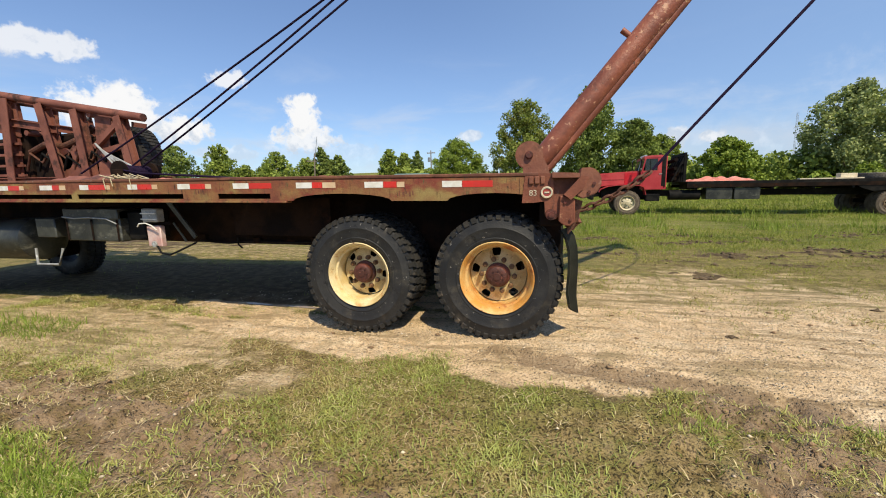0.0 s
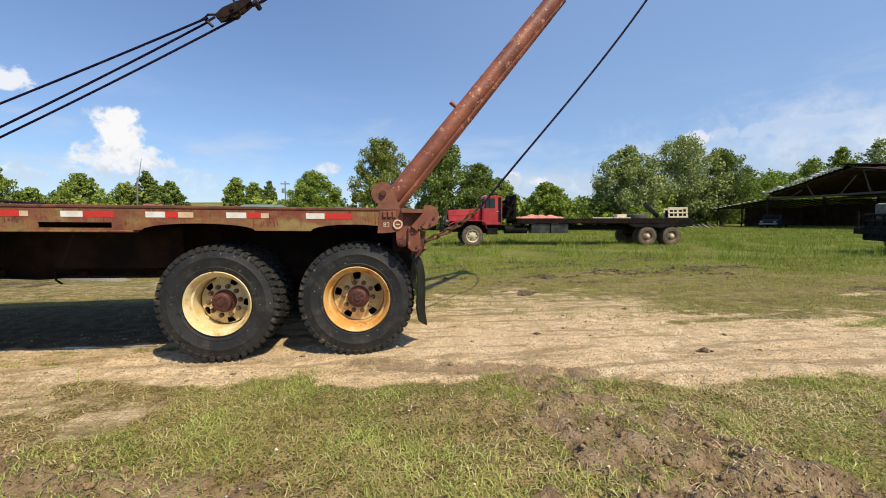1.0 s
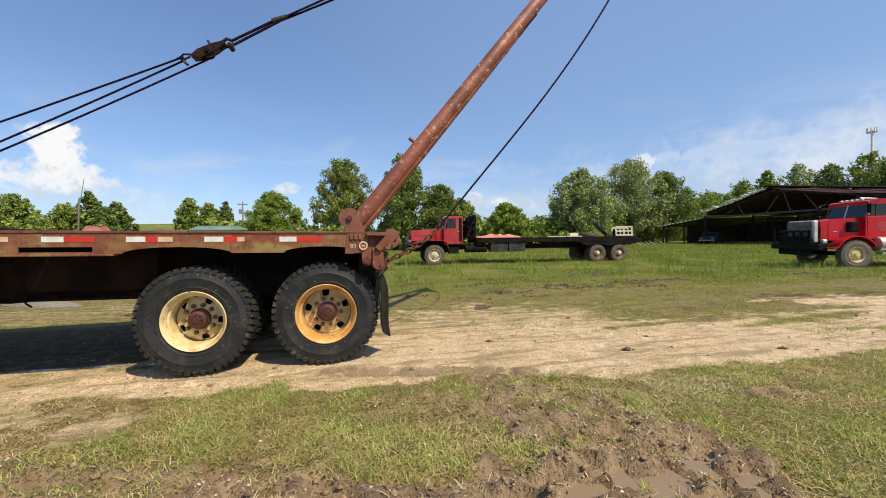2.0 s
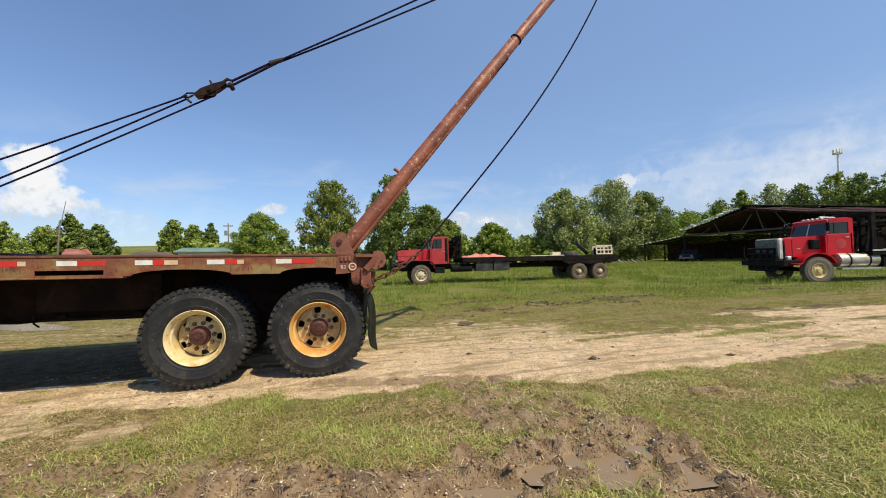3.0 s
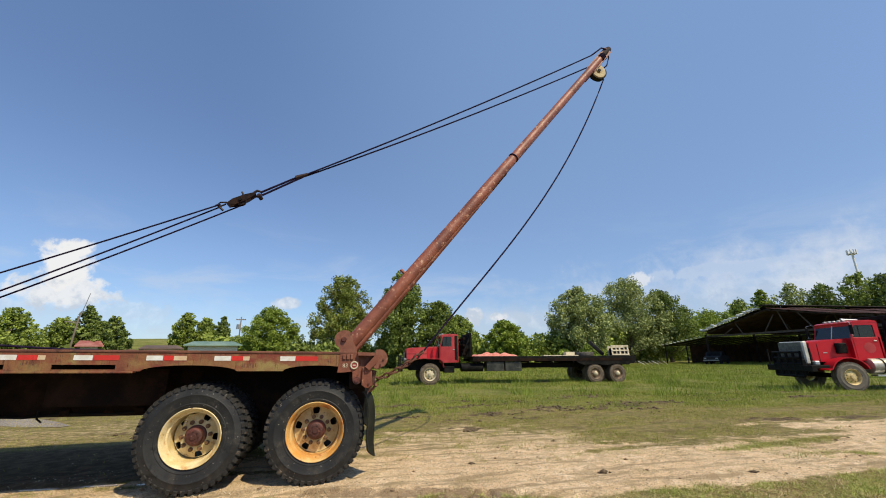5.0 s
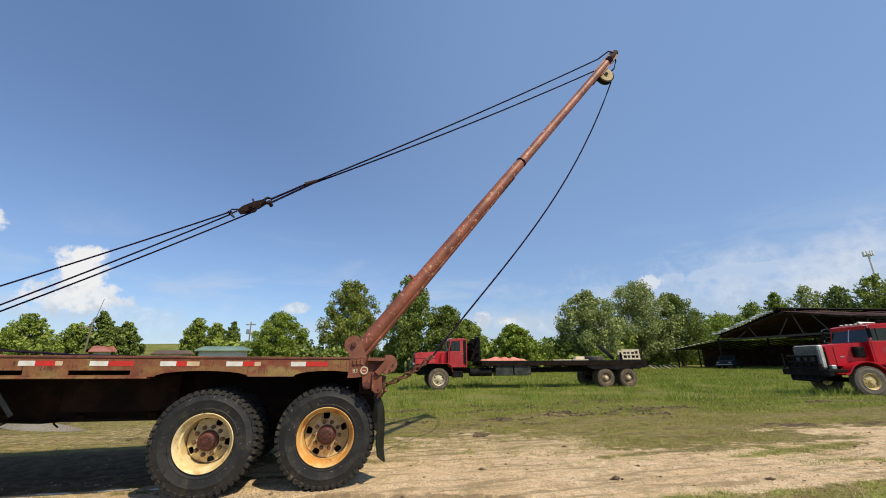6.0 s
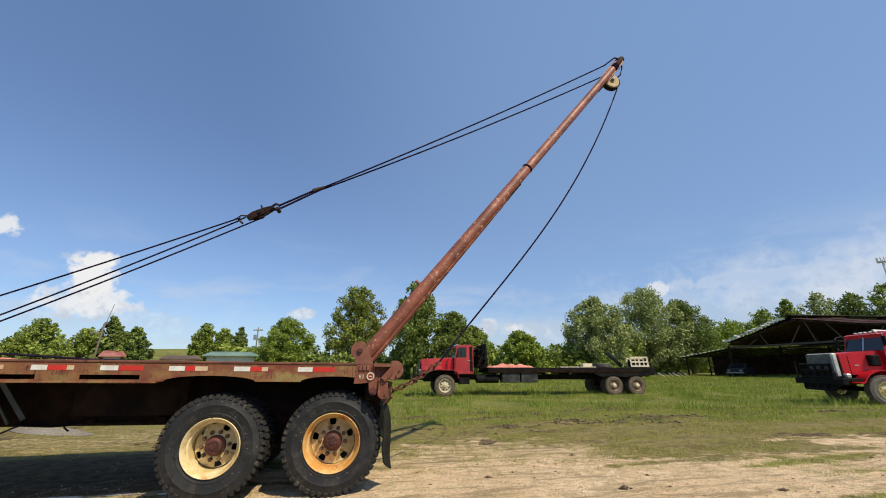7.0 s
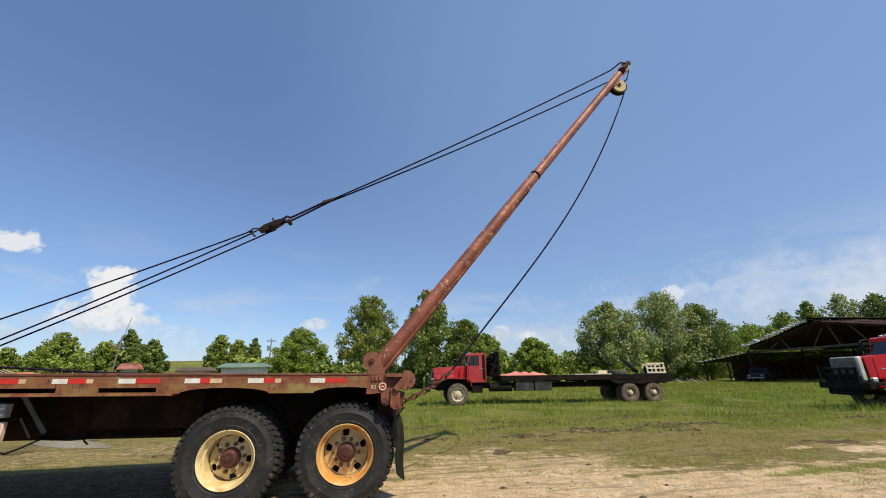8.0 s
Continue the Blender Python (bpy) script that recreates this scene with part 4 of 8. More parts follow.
def truck_wheel(x, y, flip, rim_me, turn, label, face_me=None):
    """A pair of tyres on one hub, the outer disc facing -y (or +y if flipped)."""
    base = Matrix.Translation((x, y, 0.532)) @ Matrix.Rotation(math.pi if flip else 0, 4, "Z") @ Matrix.Rotation(turn, 4, "Y")
    wheel = part("wheel", tyre_me, None, truck, label, base)
    part("tread", tread_me, None, wheel, "dusty lugged tread")
    part("rim", rim_me, None, wheel)
    part("wheel_disc", face_me or disc_me, None, wheel, "dished disc with five hand holes")
    part("hub", hub_me, None, wheel, "rust-red hub")
    for k in range(10):
        a = 2 * math.pi * (k + 0.3) / 10
        part("wheel_nut", nut_me, None, wheel, "", Matrix.Translation((0.143 * math.cos(a), 0.030, 0.143 * math.sin(a))))
    inner = Matrix.Translation((x, y + (-0.325 if flip else 0.325), 0.532)) @ Matrix.Rotation(turn + 0.3, 4, "Y")
    second = part("inner_tyre", tyre_me, None, truck, "", inner)
    part("tread", tread_me, None, second)
    part("brake_drum", drum_me, None, second)


truck_wheel(0.0, 0.248, False, rim_orange_me, 0.25, "black truck tyre on a rust-orange wheel")
truck_wheel(-1.262, 0.248, False, rim_cream_me, 0.75, "black truck tyre on a cream wheel", disc_cream_me)
truck_wheel(0.0, 2.19, True, rim_cream_me, 0.1, "black truck tyre on a cream wheel")
truck_wheel(-1.262, 2.19, True, rim_cream_me, 0.9, "black truck tyre on a cream wheel")
for x in (0.0, -1.262):
    bm = tube(bm_new(), [(x, 0.5, 0.532), (x, 1.0, 0.54), (x, 1.05, 0.54), (x, 1.12, 0.54), (x, 1.32, 0.54), (x, 1.4, 0.54), (x, 1.95, 0.532)], [0.07, 0.08, 0.14, 0.2, 0.2, 0.1, 0.07], 18)
    part("axle", bm, m_grime, truck)
for y in (0.80, 1.64):
    bm = bm_new()
    prism(bm, [(-1.35, 0.46), (0.09, 0.46), (0.05, 0.60), (-0.50, 0.86), (-0.76, 0.86), (-1.31, 0.60)], "y", y, y + 0.07)
    part("walking_beam", bm, m_grime, truck)
# front steer wheels far ahead under the cab end
for y, flip in ((0.52, False), (1.94, True)):
    base = Matrix.Translation((-7.55, y, 0.532)) @ Matrix.Rotation(math.pi if flip else 0, 4, "Z")
    wheel = part("wheel", tyre_me, None, truck, "black front tyre in deep shade", base)
    part("tread", tread_me, None, wheel)
    part("brake_drum", drum_me, None, wheel)

# fuel tank, tool box, brackets and lamp housing hung under the deck
bm = tube(bm_new(), [(-6.9, 0.42, 0.82), (-6.86, 0.42, 0.82), (-5.66, 0.42, 0.82), (-5.62, 0.42, 0.82)], [0.20, 0.26, 0.26, 0.20], 24)
part("fuel_tank", bm, m_box, truck, "dented grey fuel tank")
part("tool_box", lean(box(bm_new(), -4.80, -4.02, 0.13, 0.62, 0.74, 1.08, 0.012)), m_box, truck, "dusty grey-green steel tool box")
part("tool_box_lid", lean(box(bm_new(), -4.80, -4.02, 0.115, 0.62, 0.985, 1.095, 0.008)), m_box, truck)
part("tank_panel", lean(box(bm_new(), -5.32, -5.02, 0.16, 0.5, 0.76, 0.98, 0.01)), m_box, truck)
part("side_panel", lean(box(bm_new(), -4.00, -3.78, 0.20, 0.5, 0.76, 1.06, 0.01)), m_black, truck)
bm = tube(bm_new(), [(-5.36, 0.15, 0.74), (-5.32, 0.12, 0.56), (-4.98, 0.12, 0.56), (-4.94, 0.15, 0.74)], 0.014, 10)
part("step_loop", bm, m_grey_box, truck, "bent steel step loop")
part("valve_bracket", lean(box(bm_new(), -3.68, -3.50, 0.14, 0.20, 0.70, 0.92, 0.008)), m_pale_box, truck, "faded pink steel bracket")
part("lamp_housing", lean(box(bm_new(), -3.70, -3.51, 0.12, 0.22, 0.96, 1.10, 0.010)), m_grey_box, truck, "scuffed grey lamp housing")
part("bracket_bar", lean(box(bm_new(), -3.86, -3.44, 0.205, 0.225, 0.925, 0.955, 0.003)), m_grime, truck)
bm = lathe(bm_new(), (-3.59, 0.136, 0.80), (0, 1, 0), [(-0.012, 0.0001), (-0.012, 0.03), (0, 0.035)], 16)
part("plug", bm, m_grey_box, truck)
bm = tube(bm_new(), [(-3.55, 0.13, 0.78), (-3.50, 0.12, 0.71), (-3.40, 0.13, 0.69), (-3.30, 0.15, 0.73), (-3.22, 0.3, 0.80)], 0.010, 8)
part("air_line", bm, m_black, truck)
part("brace", beam(bm_new(), (-3.44, 0.22, 1.24), (-3.16, 0.24, 0.86), 0.018, 0.045), m_box, truck, "dusty steel brace")
part("brace", beam(bm_new(), (-3.43, 0.24, 1.02), (-3.30, 0.25, 0.82), 0.012, 0.022), m_box, truck)
for z in (0.985, 1.045):
    part("lamp_rib", lean(box(bm_new(), -3.705, -3.505, 0.108, 0.122, z, z + 0.012, 0.003)), m_white_tape, truck, "pale scuffed rib")
bm = tube(bm_new(), [(-3.76, 0.11, 0.99), (-3.72, 0.10, 1.02), (-3.64, 0.10, 1.025), (-3.56, 0.10, 1.00), (-3.51, 0.11, 0.95)], 0.007, 8)
part("white_wire", bm, m_white_tape, truck, "looped white wire")
for x in (-4.78, -4.42, -4.06):
    part("box_strap", lean(box(bm_new(), x, x + 0.022, 0.118, 0.126, 0.745, 0.98, 0.003)), m_grime, truck)
bm = tube(bm_new(), [(-4.80, 0.108, 1.10), (-4.62, 0.10, 1.085), (-4.40, 0.10, 1.09), (-4.16, 0.10, 1.075), (-4.04, 0.11, 1.02)], 0.007, 8)
part("box_wire", bm, m_grey_box, truck, "pale wire along the tool box")

# tail: corner plates, badge, figures, hinge arms, roller and hooks
def tail_corner(y0, y1, near):
    bm = prism(bm_new(), [(0.215, 1.166), (0.30, 1.166), (0.385, 1.176), (0.39, 1.07), (0.41, 1.042), (0.47, 1.040), (0.492, 1.06), (0.495, 1.19), (0.452, 1.23), (0.448, 1.385), (0.24, 1.392)], "y", y0, y1)
    plate = part("tail_plate", bm, m_tail, truck, "rusted tail corner plate")
    bm = prism(bm_new(), [(0.44, 1.392), (0.70, 1.377), (0.70, 1.345), (0.44, 1.352)], "y", y0 - 0.045, y1 + 0.02)
    part("top_angle", bm, m_primer, truck, "rusted angle iron along the tail")
    bm = prism(bm_new(), [(0.640, 1.416), (0.715, 1.418), (0.755, 1.392), (0.782, 1.350), (0.786, 1.285), (0.748, 1.226), (0.660, 1.190), (0.612, 1.212), (0.632, 1.290), (0.640, 1.380)], "y", y0 - 0.05, y1 + 0.05)
    bmesh.ops.bevel(bm, geom=list(bm.edges), offset=0.008, segments=2, affect="EDGES")
    part("hinge_knuckle", bm, m_primer, truck, "rust-red tail roller knuckle")
    bm = prism(bm_new(), [(0.700, 1.352), (0.640, 1.354), (0.524, 1.225), (0.574, 1.186), (0.660, 1.265)], "y", y0 - 0.062, y1)
    part("hinge_arm", bm, m_tail, truck, "rusted diagonal tail arm")
    part("arm_web", prism(bm_new(), [(0.448, 1.352), (0.66, 1.345), (0.66, 1.25), (0.56, 1.17), (0.448, 1.19)], "y", y0 + 0.030, y1 + 0.02), m_deck, truck)
    bm = prism(bm_new(), [(0.497, 1.218), (0.606, 1.194), (0.610, 1.018), (0.572, 0.986), (0.530, 0.992), (0.489, 1.025)], "y", y0 - 0.03, y1 - 0.01)
    bmesh.ops.bevel(bm, geom=list(bm.edges), offset=0.006, segments=1, affect="EDGES")
    part("tail_bracket", bm, m_tail, truck, "rusted lower tail bracket")
    bm = prism(bm_new(), [(0.612, 1.190), (0.664, 1.172), (0.640, 1.06), (0.606, 0.972), (0.562, 0.920), (0.556, 0.96), (0.592, 1.03)], "y", y0 + 0.01, y1 + 0.05)
    part("tail_strut", bm, m_chain, truck, "thin rusty strut")
    for x, z in ((0.535, 1.165), (0.575, 1.035), (0.735, 1.30), (0.70, 1.24)):
        part("bolt_head", lathe(bm_new(), (x, y0 - (0.03 if x < 0.6 else 0.05), z), (0, 1, 0), [(-0.012, 0.0001), (-0.012, 0.012), (0, 0.013)], 6), m_hub, plate)
    if not near:
        return
    for x in (0.268, 0.312):
        part("weld_block", box(bm_new(), x, x + 0.034, y0 - 0.016, y0, 1.31, 1.365, 0.004), m_primer, plate)
    part("weld_block", box(bm_new(), 0.356, 0.388, y0 - 0.014, y0, 1.308, 1.368, 0.004), m_primer, plate)
    bm = lathe(bm_new(), (0.402, y0, 1.243), (0, 1, 0), [(-0.012, 0.030), (-0.016, 0.034), (-0.016, 0.042), (-0.008, 0.046), (0, 0.046)], 28)
    part("badge_ring", bm, m_letter, plate, "worn cream ring")
    bm = lathe(bm_new(), (0.402, y0, 1.243), (0, 1, 0), [(-0.008, 0.0001), (-0.010, 0.030), (0, 0.031)], 24)
    part("badge", bm, m_badge_red, plate, "dull red round badge")
    part("badge_bar", box(bm_new(), 0.384, 0.420, y0 - 0.014, y0 - 0.010, 1.238, 1.250), m_letter, plate)
    bm = lathe(bm_new(), (0.437, y0, 1.075), (0, 1, 0), [(-0.03, 0.0001), (-0.03, 0.022), (-0.018, 0.024), (-0.018, 0.040), (0, 0.044)], 20)
    part("pivot_bolt", bm, m_hub, plate)
    font = bpy.data.curves.new("figures", "FONT")
    font.body, font.size, font.extrude, font.align_x, font.align_y = "83", 0.062, 0.001, "CENTER", "CENTER"
    text = new("figures", font)
    text.parent = plate
    text.matrix_basis = Matrix.Translation((0.300, y0 - 0.002, 1.240)) @ Matrix.Rotation(math.pi / 2, 4, "X")
    text.data.materials.append(m_letter)
    tagged(text, "cream stencilled figures 83")


tail_corner(-0.006, 0.05, True)
tail_corner(2.39, 2.446, False)
bm = tube(bm_new(), [(0.70, 0.10, 1.305), (0.70, 2.34, 1.305)], 0.085, 24)
part("tail_roller", bm, m_primer, truck, "rusty steel tail roller")
part("tail_beam", box(bm_new(), 0.35, 0.53, 0.06, 2.38, 0.98, 1.34, 0.01), m_grime, truck)
for y in (0.30, 0.95, 1.50, 2.1):
    bm = tube(bm_new(), [(0.53, y, 1.08), (0.64, y, 1.06), (0.67, y, 0.99), (0.62, y, 0.94), (0.57, y, 0.97)], 0.024, 10)
    part("tow_hook", bm, m_primer, truck, "rusty forged hook")
# rubber flaps behind the wheels, curled
for y0, y1 in ((0.04, 0.36), (2.08, 2.40)):
    bm = bm_new()
    prof = [(0.520, 0.94), (0.560, 0.87), (0.582, 0.77), (0.588, 0.65), (0.584, 0.53), (0.576, 0.42), (0.574, 0.33), (0.590, 0.19)]
    for back in (0, 1):
        rows = [[bm.verts.new((x - 0.014 * back + (0.25 + 0.06 * k / 7) * (y1 - y0) * u - 0.03 * math.sin(math.pi * u), y0 + (y1 - y0) * u, z + 0.17 * (1 - u) * (k / 7) ** 2 - 0.004 * back)) for u in np.linspace(0, 1, 6)] for k, (x, z) in enumerate(prof)]
        for p, q in zip(rows, rows[1:]):
            for i in range(5):
                bm.faces.new((p[i], p[i + 1], q[i + 1], q[i]))
        loop = rows[0] + [r[-1] for r in rows[1:]] + rows[-1][-2::-1] + [r[0] for r in rows[-2:0:-1]]
        if back:
            bridge(bm, outer, loop)
        outer = loop
    part("mud_flap", bm, m_flap, truck, "curled black rubber mud flap")
# shoe plates that carry the poles
POLE_FOOT, POLE_TIP = Vector((0.37, 0.40, 1.53)), Vector((5.355, 1.12, 7.525))
FAR_FOOT, FAR_TIP = Vector((0.37, 2.04, 1.53)), Vector((5.355, 1.32, 7.525))
PIN = Vector((0.262, 0.0, 1.552))
for foot, tip, name in ((POLE_FOOT, POLE_TIP, "near_pole"), (FAR_FOOT, FAR_TIP, "far_pole")):
    y = foot.y
    for dy in (-0.095, 0.075):
        bm = bm_new()
        pts = [(PIN.x + 0.114 * math.cos(a), PIN.z + 0.114 * math.sin(a)) for a in np.linspace(-0.2, math.pi + 1.1, 22)]
        prism(bm, pts + [(PIN.x - 0.05, 1.388), (PIN.x + 0.17, 1.386), (PIN.x + 0.15, 1.46)], "y", y + dy, y + dy + 0.02)
        part("pole_shoe", bm, m_primer, truck, "rounded rust-red pole shoe plate")
    bm = lathe(bm_new(), (PIN.x, y - 0.125, PIN.z), (0, 1, 0), [(0, 0.0001), (0, 0.026), (0.012, 0.032), (0.24, 0.032), (0.25, 0.0001)], 16)
    part("pole_pin", bm, m_hub, truck)
    d = (tip - foot)
    bm = tube(bm_new(), [foot - d * 0.016, foot - d * 0.012, foot - d * 0.004, foot + d * 0.03, foot + d * 0.40, foot + d * 0.50, foot + d * 0.506, foot + d * 0.985], [0.050, 0.074, 0.088, 0.090, 0.087, 0.085, 0.076, 0.070], 28)
    pole = part("gin_pole", bm, m_pole, truck, "long rust-red steel gin pole")
    side = Vector((0, 1, 0))
    up = d.cross(side).normalized()
    up = -up if up.z < 0 else up
    part("stiffener_pipe", tube(bm_new(), [foot - up * 0.085 - d * 0.006, foot + d * 0.20 - up * 0.078, foot + d * 0.425 - up * 0.066], [0.040, 0.040, 0.036], 14), m_pole, pole, "thinner pipe welded along the pole")
    k = foot + d * 0.147 + up * 0.075
    part("peg", tube(bm_new(), [k, k + up * 0.085], [0.022, 0.024], 12), m_pole, pole)
    k = foot + d * 0.51
    bm = lathe(bm_new(), k, d, [(-0.012, 0.080), (-0.006, 0.092), (0.006, 0.092), (0.012, 0.080)], 24)
    part("rope_band", bm, m_cable, pole, "dark wire band")
    k = foot + d * 0.435 - up * 0.083
    part("wear_plate", beam(bm_new(), k - d.normalized() * 0.22, k + d.normalized() * 0.22, 0.06, 0.03, up), m_grime, pole)
# head plates and sheave
axis = (POLE_TIP - POLE_FOOT).normalized()
head = (POLE_TIP + FAR_TIP) / 2
for y in (1.06, 1.36):
    a, b = head - axis * 0.75, head - axis * 0.02
    part("head_plate", beam(bm_new(), Vector((a.x, y, a.z)), Vector((b.x, y, b.z)), 0.03, 0.17, (0, 0, 1)), m_pole, truck)
bm = tube(bm_new(), [head - axis * 0.03 + Vector((0, -0.16, 0)), head - axis * 0.03 + Vector((0, 0.16, 0))], 0.06, 14)
part("head_pin", bm, m_grime, truck, "dark steel head pin")
for tip in (POLE_TIP, FAR_TIP):
    bm = tube(bm_new(), [tip - axis * 0.20, tip - axis * 0.15, tip + axis * 0.02, tip + axis * 0.10, tip + axis * 0.13], [0.076, 0.082, 0.080, 0.062, 0.040], 14)
    part("pole_cap", bm, m_rope_dark, truck, "dark greasy pole end")
    for k in range(3):
        lash = tip - axis * (0.24 + 0.045 * k)
        part("lashing_turn", lathe(bm_new(), lash, axis + Vector((0.10 * (k - 1), 0, 0)), [(-0.014, 0.078), (-0.010, 0.090), (0.010, 0.090), (0.014, 0.078)], 18), m_cable, truck)
bm = tube(bm_new(), [head - axis * 0.10, head - axis * 0.04, head + axis * 0.06, head + axis * 0.09], [0.085, 0.10, 0.085, 0.05], 14)
part("head_cap", bm, m_grime, truck, "dark greasy pole head cap")
sheave_c = Vector((5.068, 1.22, 6.962))
bm = lathe(bm_new(), sheave_c + Vector((0, -0.16, 0)), (0, 1, 0), [(0.0, 0.0001), (0.0, 0.05), (0.012, 0.05), (0.012, 0.155), (0.022, 0.165), (0.034, 0.165), (0.06, 0.138), (0.086, 0.165), (0.10, 0.165), (0.11, 0.155), (0.11, 0.0001)], 36)
part("head_sheave", bm, m_sheave, truck, "cream painted head sheave")
bm = lathe(bm_new(), sheave_c + Vector((0, -0.17, 0)), (0, 1, 0), [(0, 0.0001), (0, 0.035), (0.012, 0.035)], 16)
part("sheave_pin", bm, m_black, truck)
bm = lathe(bm_new(), sheave_c + Vector((0, -0.14, 0)), (0, 1, 0), [(0.0, 0.168), (0.0, 0.185), (0.10, 0.185), (0.10, 0.168)], 36)
bmesh.ops.delete(bm, geom=[v for v in bm.verts if (v.co - sheave_c).dot(Vector((0.5, 0, -1))) < 0.0], context="VERTS")
part("rope_guard", bm, m_black, truck)

# ---- rigging: wire ropes, snatch block, chain ----
def sag(a, b, drop, n=24):
    a, b = Vector(a), Vector(b)
    return [a.lerp(b, t) - Vector((0, 0, drop * 4 * t * (1 - t))) for t in np.linspace(0, 1, n)]


def rope(name, pts, r, label, mat=None):
    return thing(name, label, "cable", "gin pole ropes", bm=tube(bm_new(), pts, r, 8), mat=mat or m_cable)


BLOCK_R, BLOCK_L, FERRULE = Vector((-1.145, 1.22, 3.825)), Vector((-1.675, 1.22, 3.59)), Vector((-0.52, 1.22, 4.18))
rope("upper_wire_rope", sag(FERRULE, (4.91, 1.04, 7.28), 0.05), 0.0135, "dark oily wire rope stretched to the pole head")
rope("lower_wire_rope", sag(FERRULE + Vector((0, 0.03, -0.008)), (4.817, 1.10, 7.017), 0.06), 0.0135, "dark oily wire rope stretched to the pole head")
# loop of rope lashed round the pole head
rope("lashing_rope", [(4.91, 1.04, 7.28), (5.155, 1.01, 7.485), (5.335, 1.06, 7.525), (5.417, 1.16, 7.405), (5.36, 1.18, 7.225), (5.225, 1.18, 7.10)], 0.015, "short wire rope lashed round the pole head")
for name, end, dz in (("upper_winch_line", (-6.1, 1.25, 1.66), 0.0), ("middle_winch_line", (-5.10, 1.22, 1.73), -0.02), ("lower_winch_line", (-5.02, 1.30, 1.72), -0.11)):
    start = BLOCK_L + Vector((0.0 if dz > -0.1 else 0.30, 0.02 if dz else -0.02, dz if dz > -0.1 else 0.03))
    rope(name, sag(start, end, 0.03), 0.012, "dark oily winch line running down to the deck")
block = thing("snatch_block", "rusty dark snatch block hanging in the wire ropes", "pulley block", "gin pole ropes")
d = (BLOCK_R - BLOCK_L).normalized()
up = Vector((-d.z, 0, d.x))
mid = (BLOCK_R + BLOCK_L) / 2 + up * -0.02
for dy in (-0.055, 0.035):
    bm = bm_new()
    outline = [(-0.21, 0.0), (-0.10, 0.042), (0.08, 0.050), (0.22, 0.038), (0.23, 0.0), (0.08, -0.045), (-0.10, -0.060), (-0.20, -0.04)]
    prism(bm, [((mid + d * u + up * v).x, (mid + d * u + up * v).z) for u, v in outline], "y", 1.22 + dy, 1.22 + dy + 0.02)
    part("cheek_plate", bm, m_rope_dark, block, "rusty cheek plate")
bm = lathe(bm_new(), mid + Vector((0, -0.032, -0.02)), (0, 1, 0), [(0, 0.0001), (0, 0.07), (0.02, 0.055), (0.045, 0.055), (0.064, 0.07), (0.064, 0.0001)], 24)
part("sheave", bm, m_rope_rust, block)
bm = tube(bm_new(), [mid + Vector((0, -0.075, -0.01)), mid + Vector((0, 0.075, -0.01))], 0.022, 12)
part("axle_pin", bm, m_black, block)
bm = tube(bm_new(), [mid + d * 0.20 + up * 0.05, mid + d * 0.26 + up * 0.07, mid + d * 0.31 + up * 0.03, mid + d * 0.29 - up * 0.04, mid + d * 0.22 - up * 0.02], 0.020, 10)
part("shackle", bm, m_rope_rust, block, "rusty shackle")
bm = tube(bm_new(), [mid + d * 0.26 - up * 0.02 + Vector((0, -0.05, 0)), mid + d * 0.27 - up * 0.07 + Vector((0, 0.03, 0))], 0.030, 10)
part("shackle_pin", bm, m_rope_rust, block)
bm = tube(bm_new(), [mid - d * 0.20 + up * 0.03, mid - d * 0.28 + up * 0.06, mid - d * 0.36 + up * 0.04, mid - d * 0.30 - up * 0.0, mid - d * 0.22 + up * 0.01], 0.013, 8)
part("thimble", bm, m_rope_rust, block)
bm = tube(bm_new(), [mid - d * 0.33 + up * 0.02, mid - d * 0.29 - up * 0.075], 0.016, 8)
part("clip_bolt", bm, m_rope_rust, block)
part("top_bolt", tube(bm_new(), [mid + d * 0.05 + up * 0.07, mid + d * 0.05 + up * 0.125], 0.014, 8), m_rope_rust, block)
socket = thing("rope_socket", "doubled wire rope with rusty crimped socket", "cable", "gin pole ropes")
a, b = mid + d * 0.30, FERRULE
for off in (0.026, -0.026):
    part("rope_leg", tube(bm_new(), [a + up * off, b + up * off * 0.6], 0.017, 8), m_cable, socket)
part("crimp", tube(bm_new(), [b - d * 0.14, b + d * 0.06], [0.036, 0.024], 12), m_rope_rust, socket, "rusty crimped sleeve")

# the fall line from the head sheave to a chain hooked on the tail
CHAIN_TOP, CHAIN_FOOT = Vector((1.42, 1.15, 1.42)), Vector((0.70, 1.15, 1.02))
top = sheave_c + Vector((0.12, -0.10, -0.15))
rope("fall_line", [CHAIN_TOP.lerp(top, t) - Vector((0, 0, 0.46 * (0.45 + 1.1 * t) * 4 * t * (1 - t))) for t in np.linspace(0, 1, 32)], 0.0135, "dark slack wire rope hanging from the head sheave")


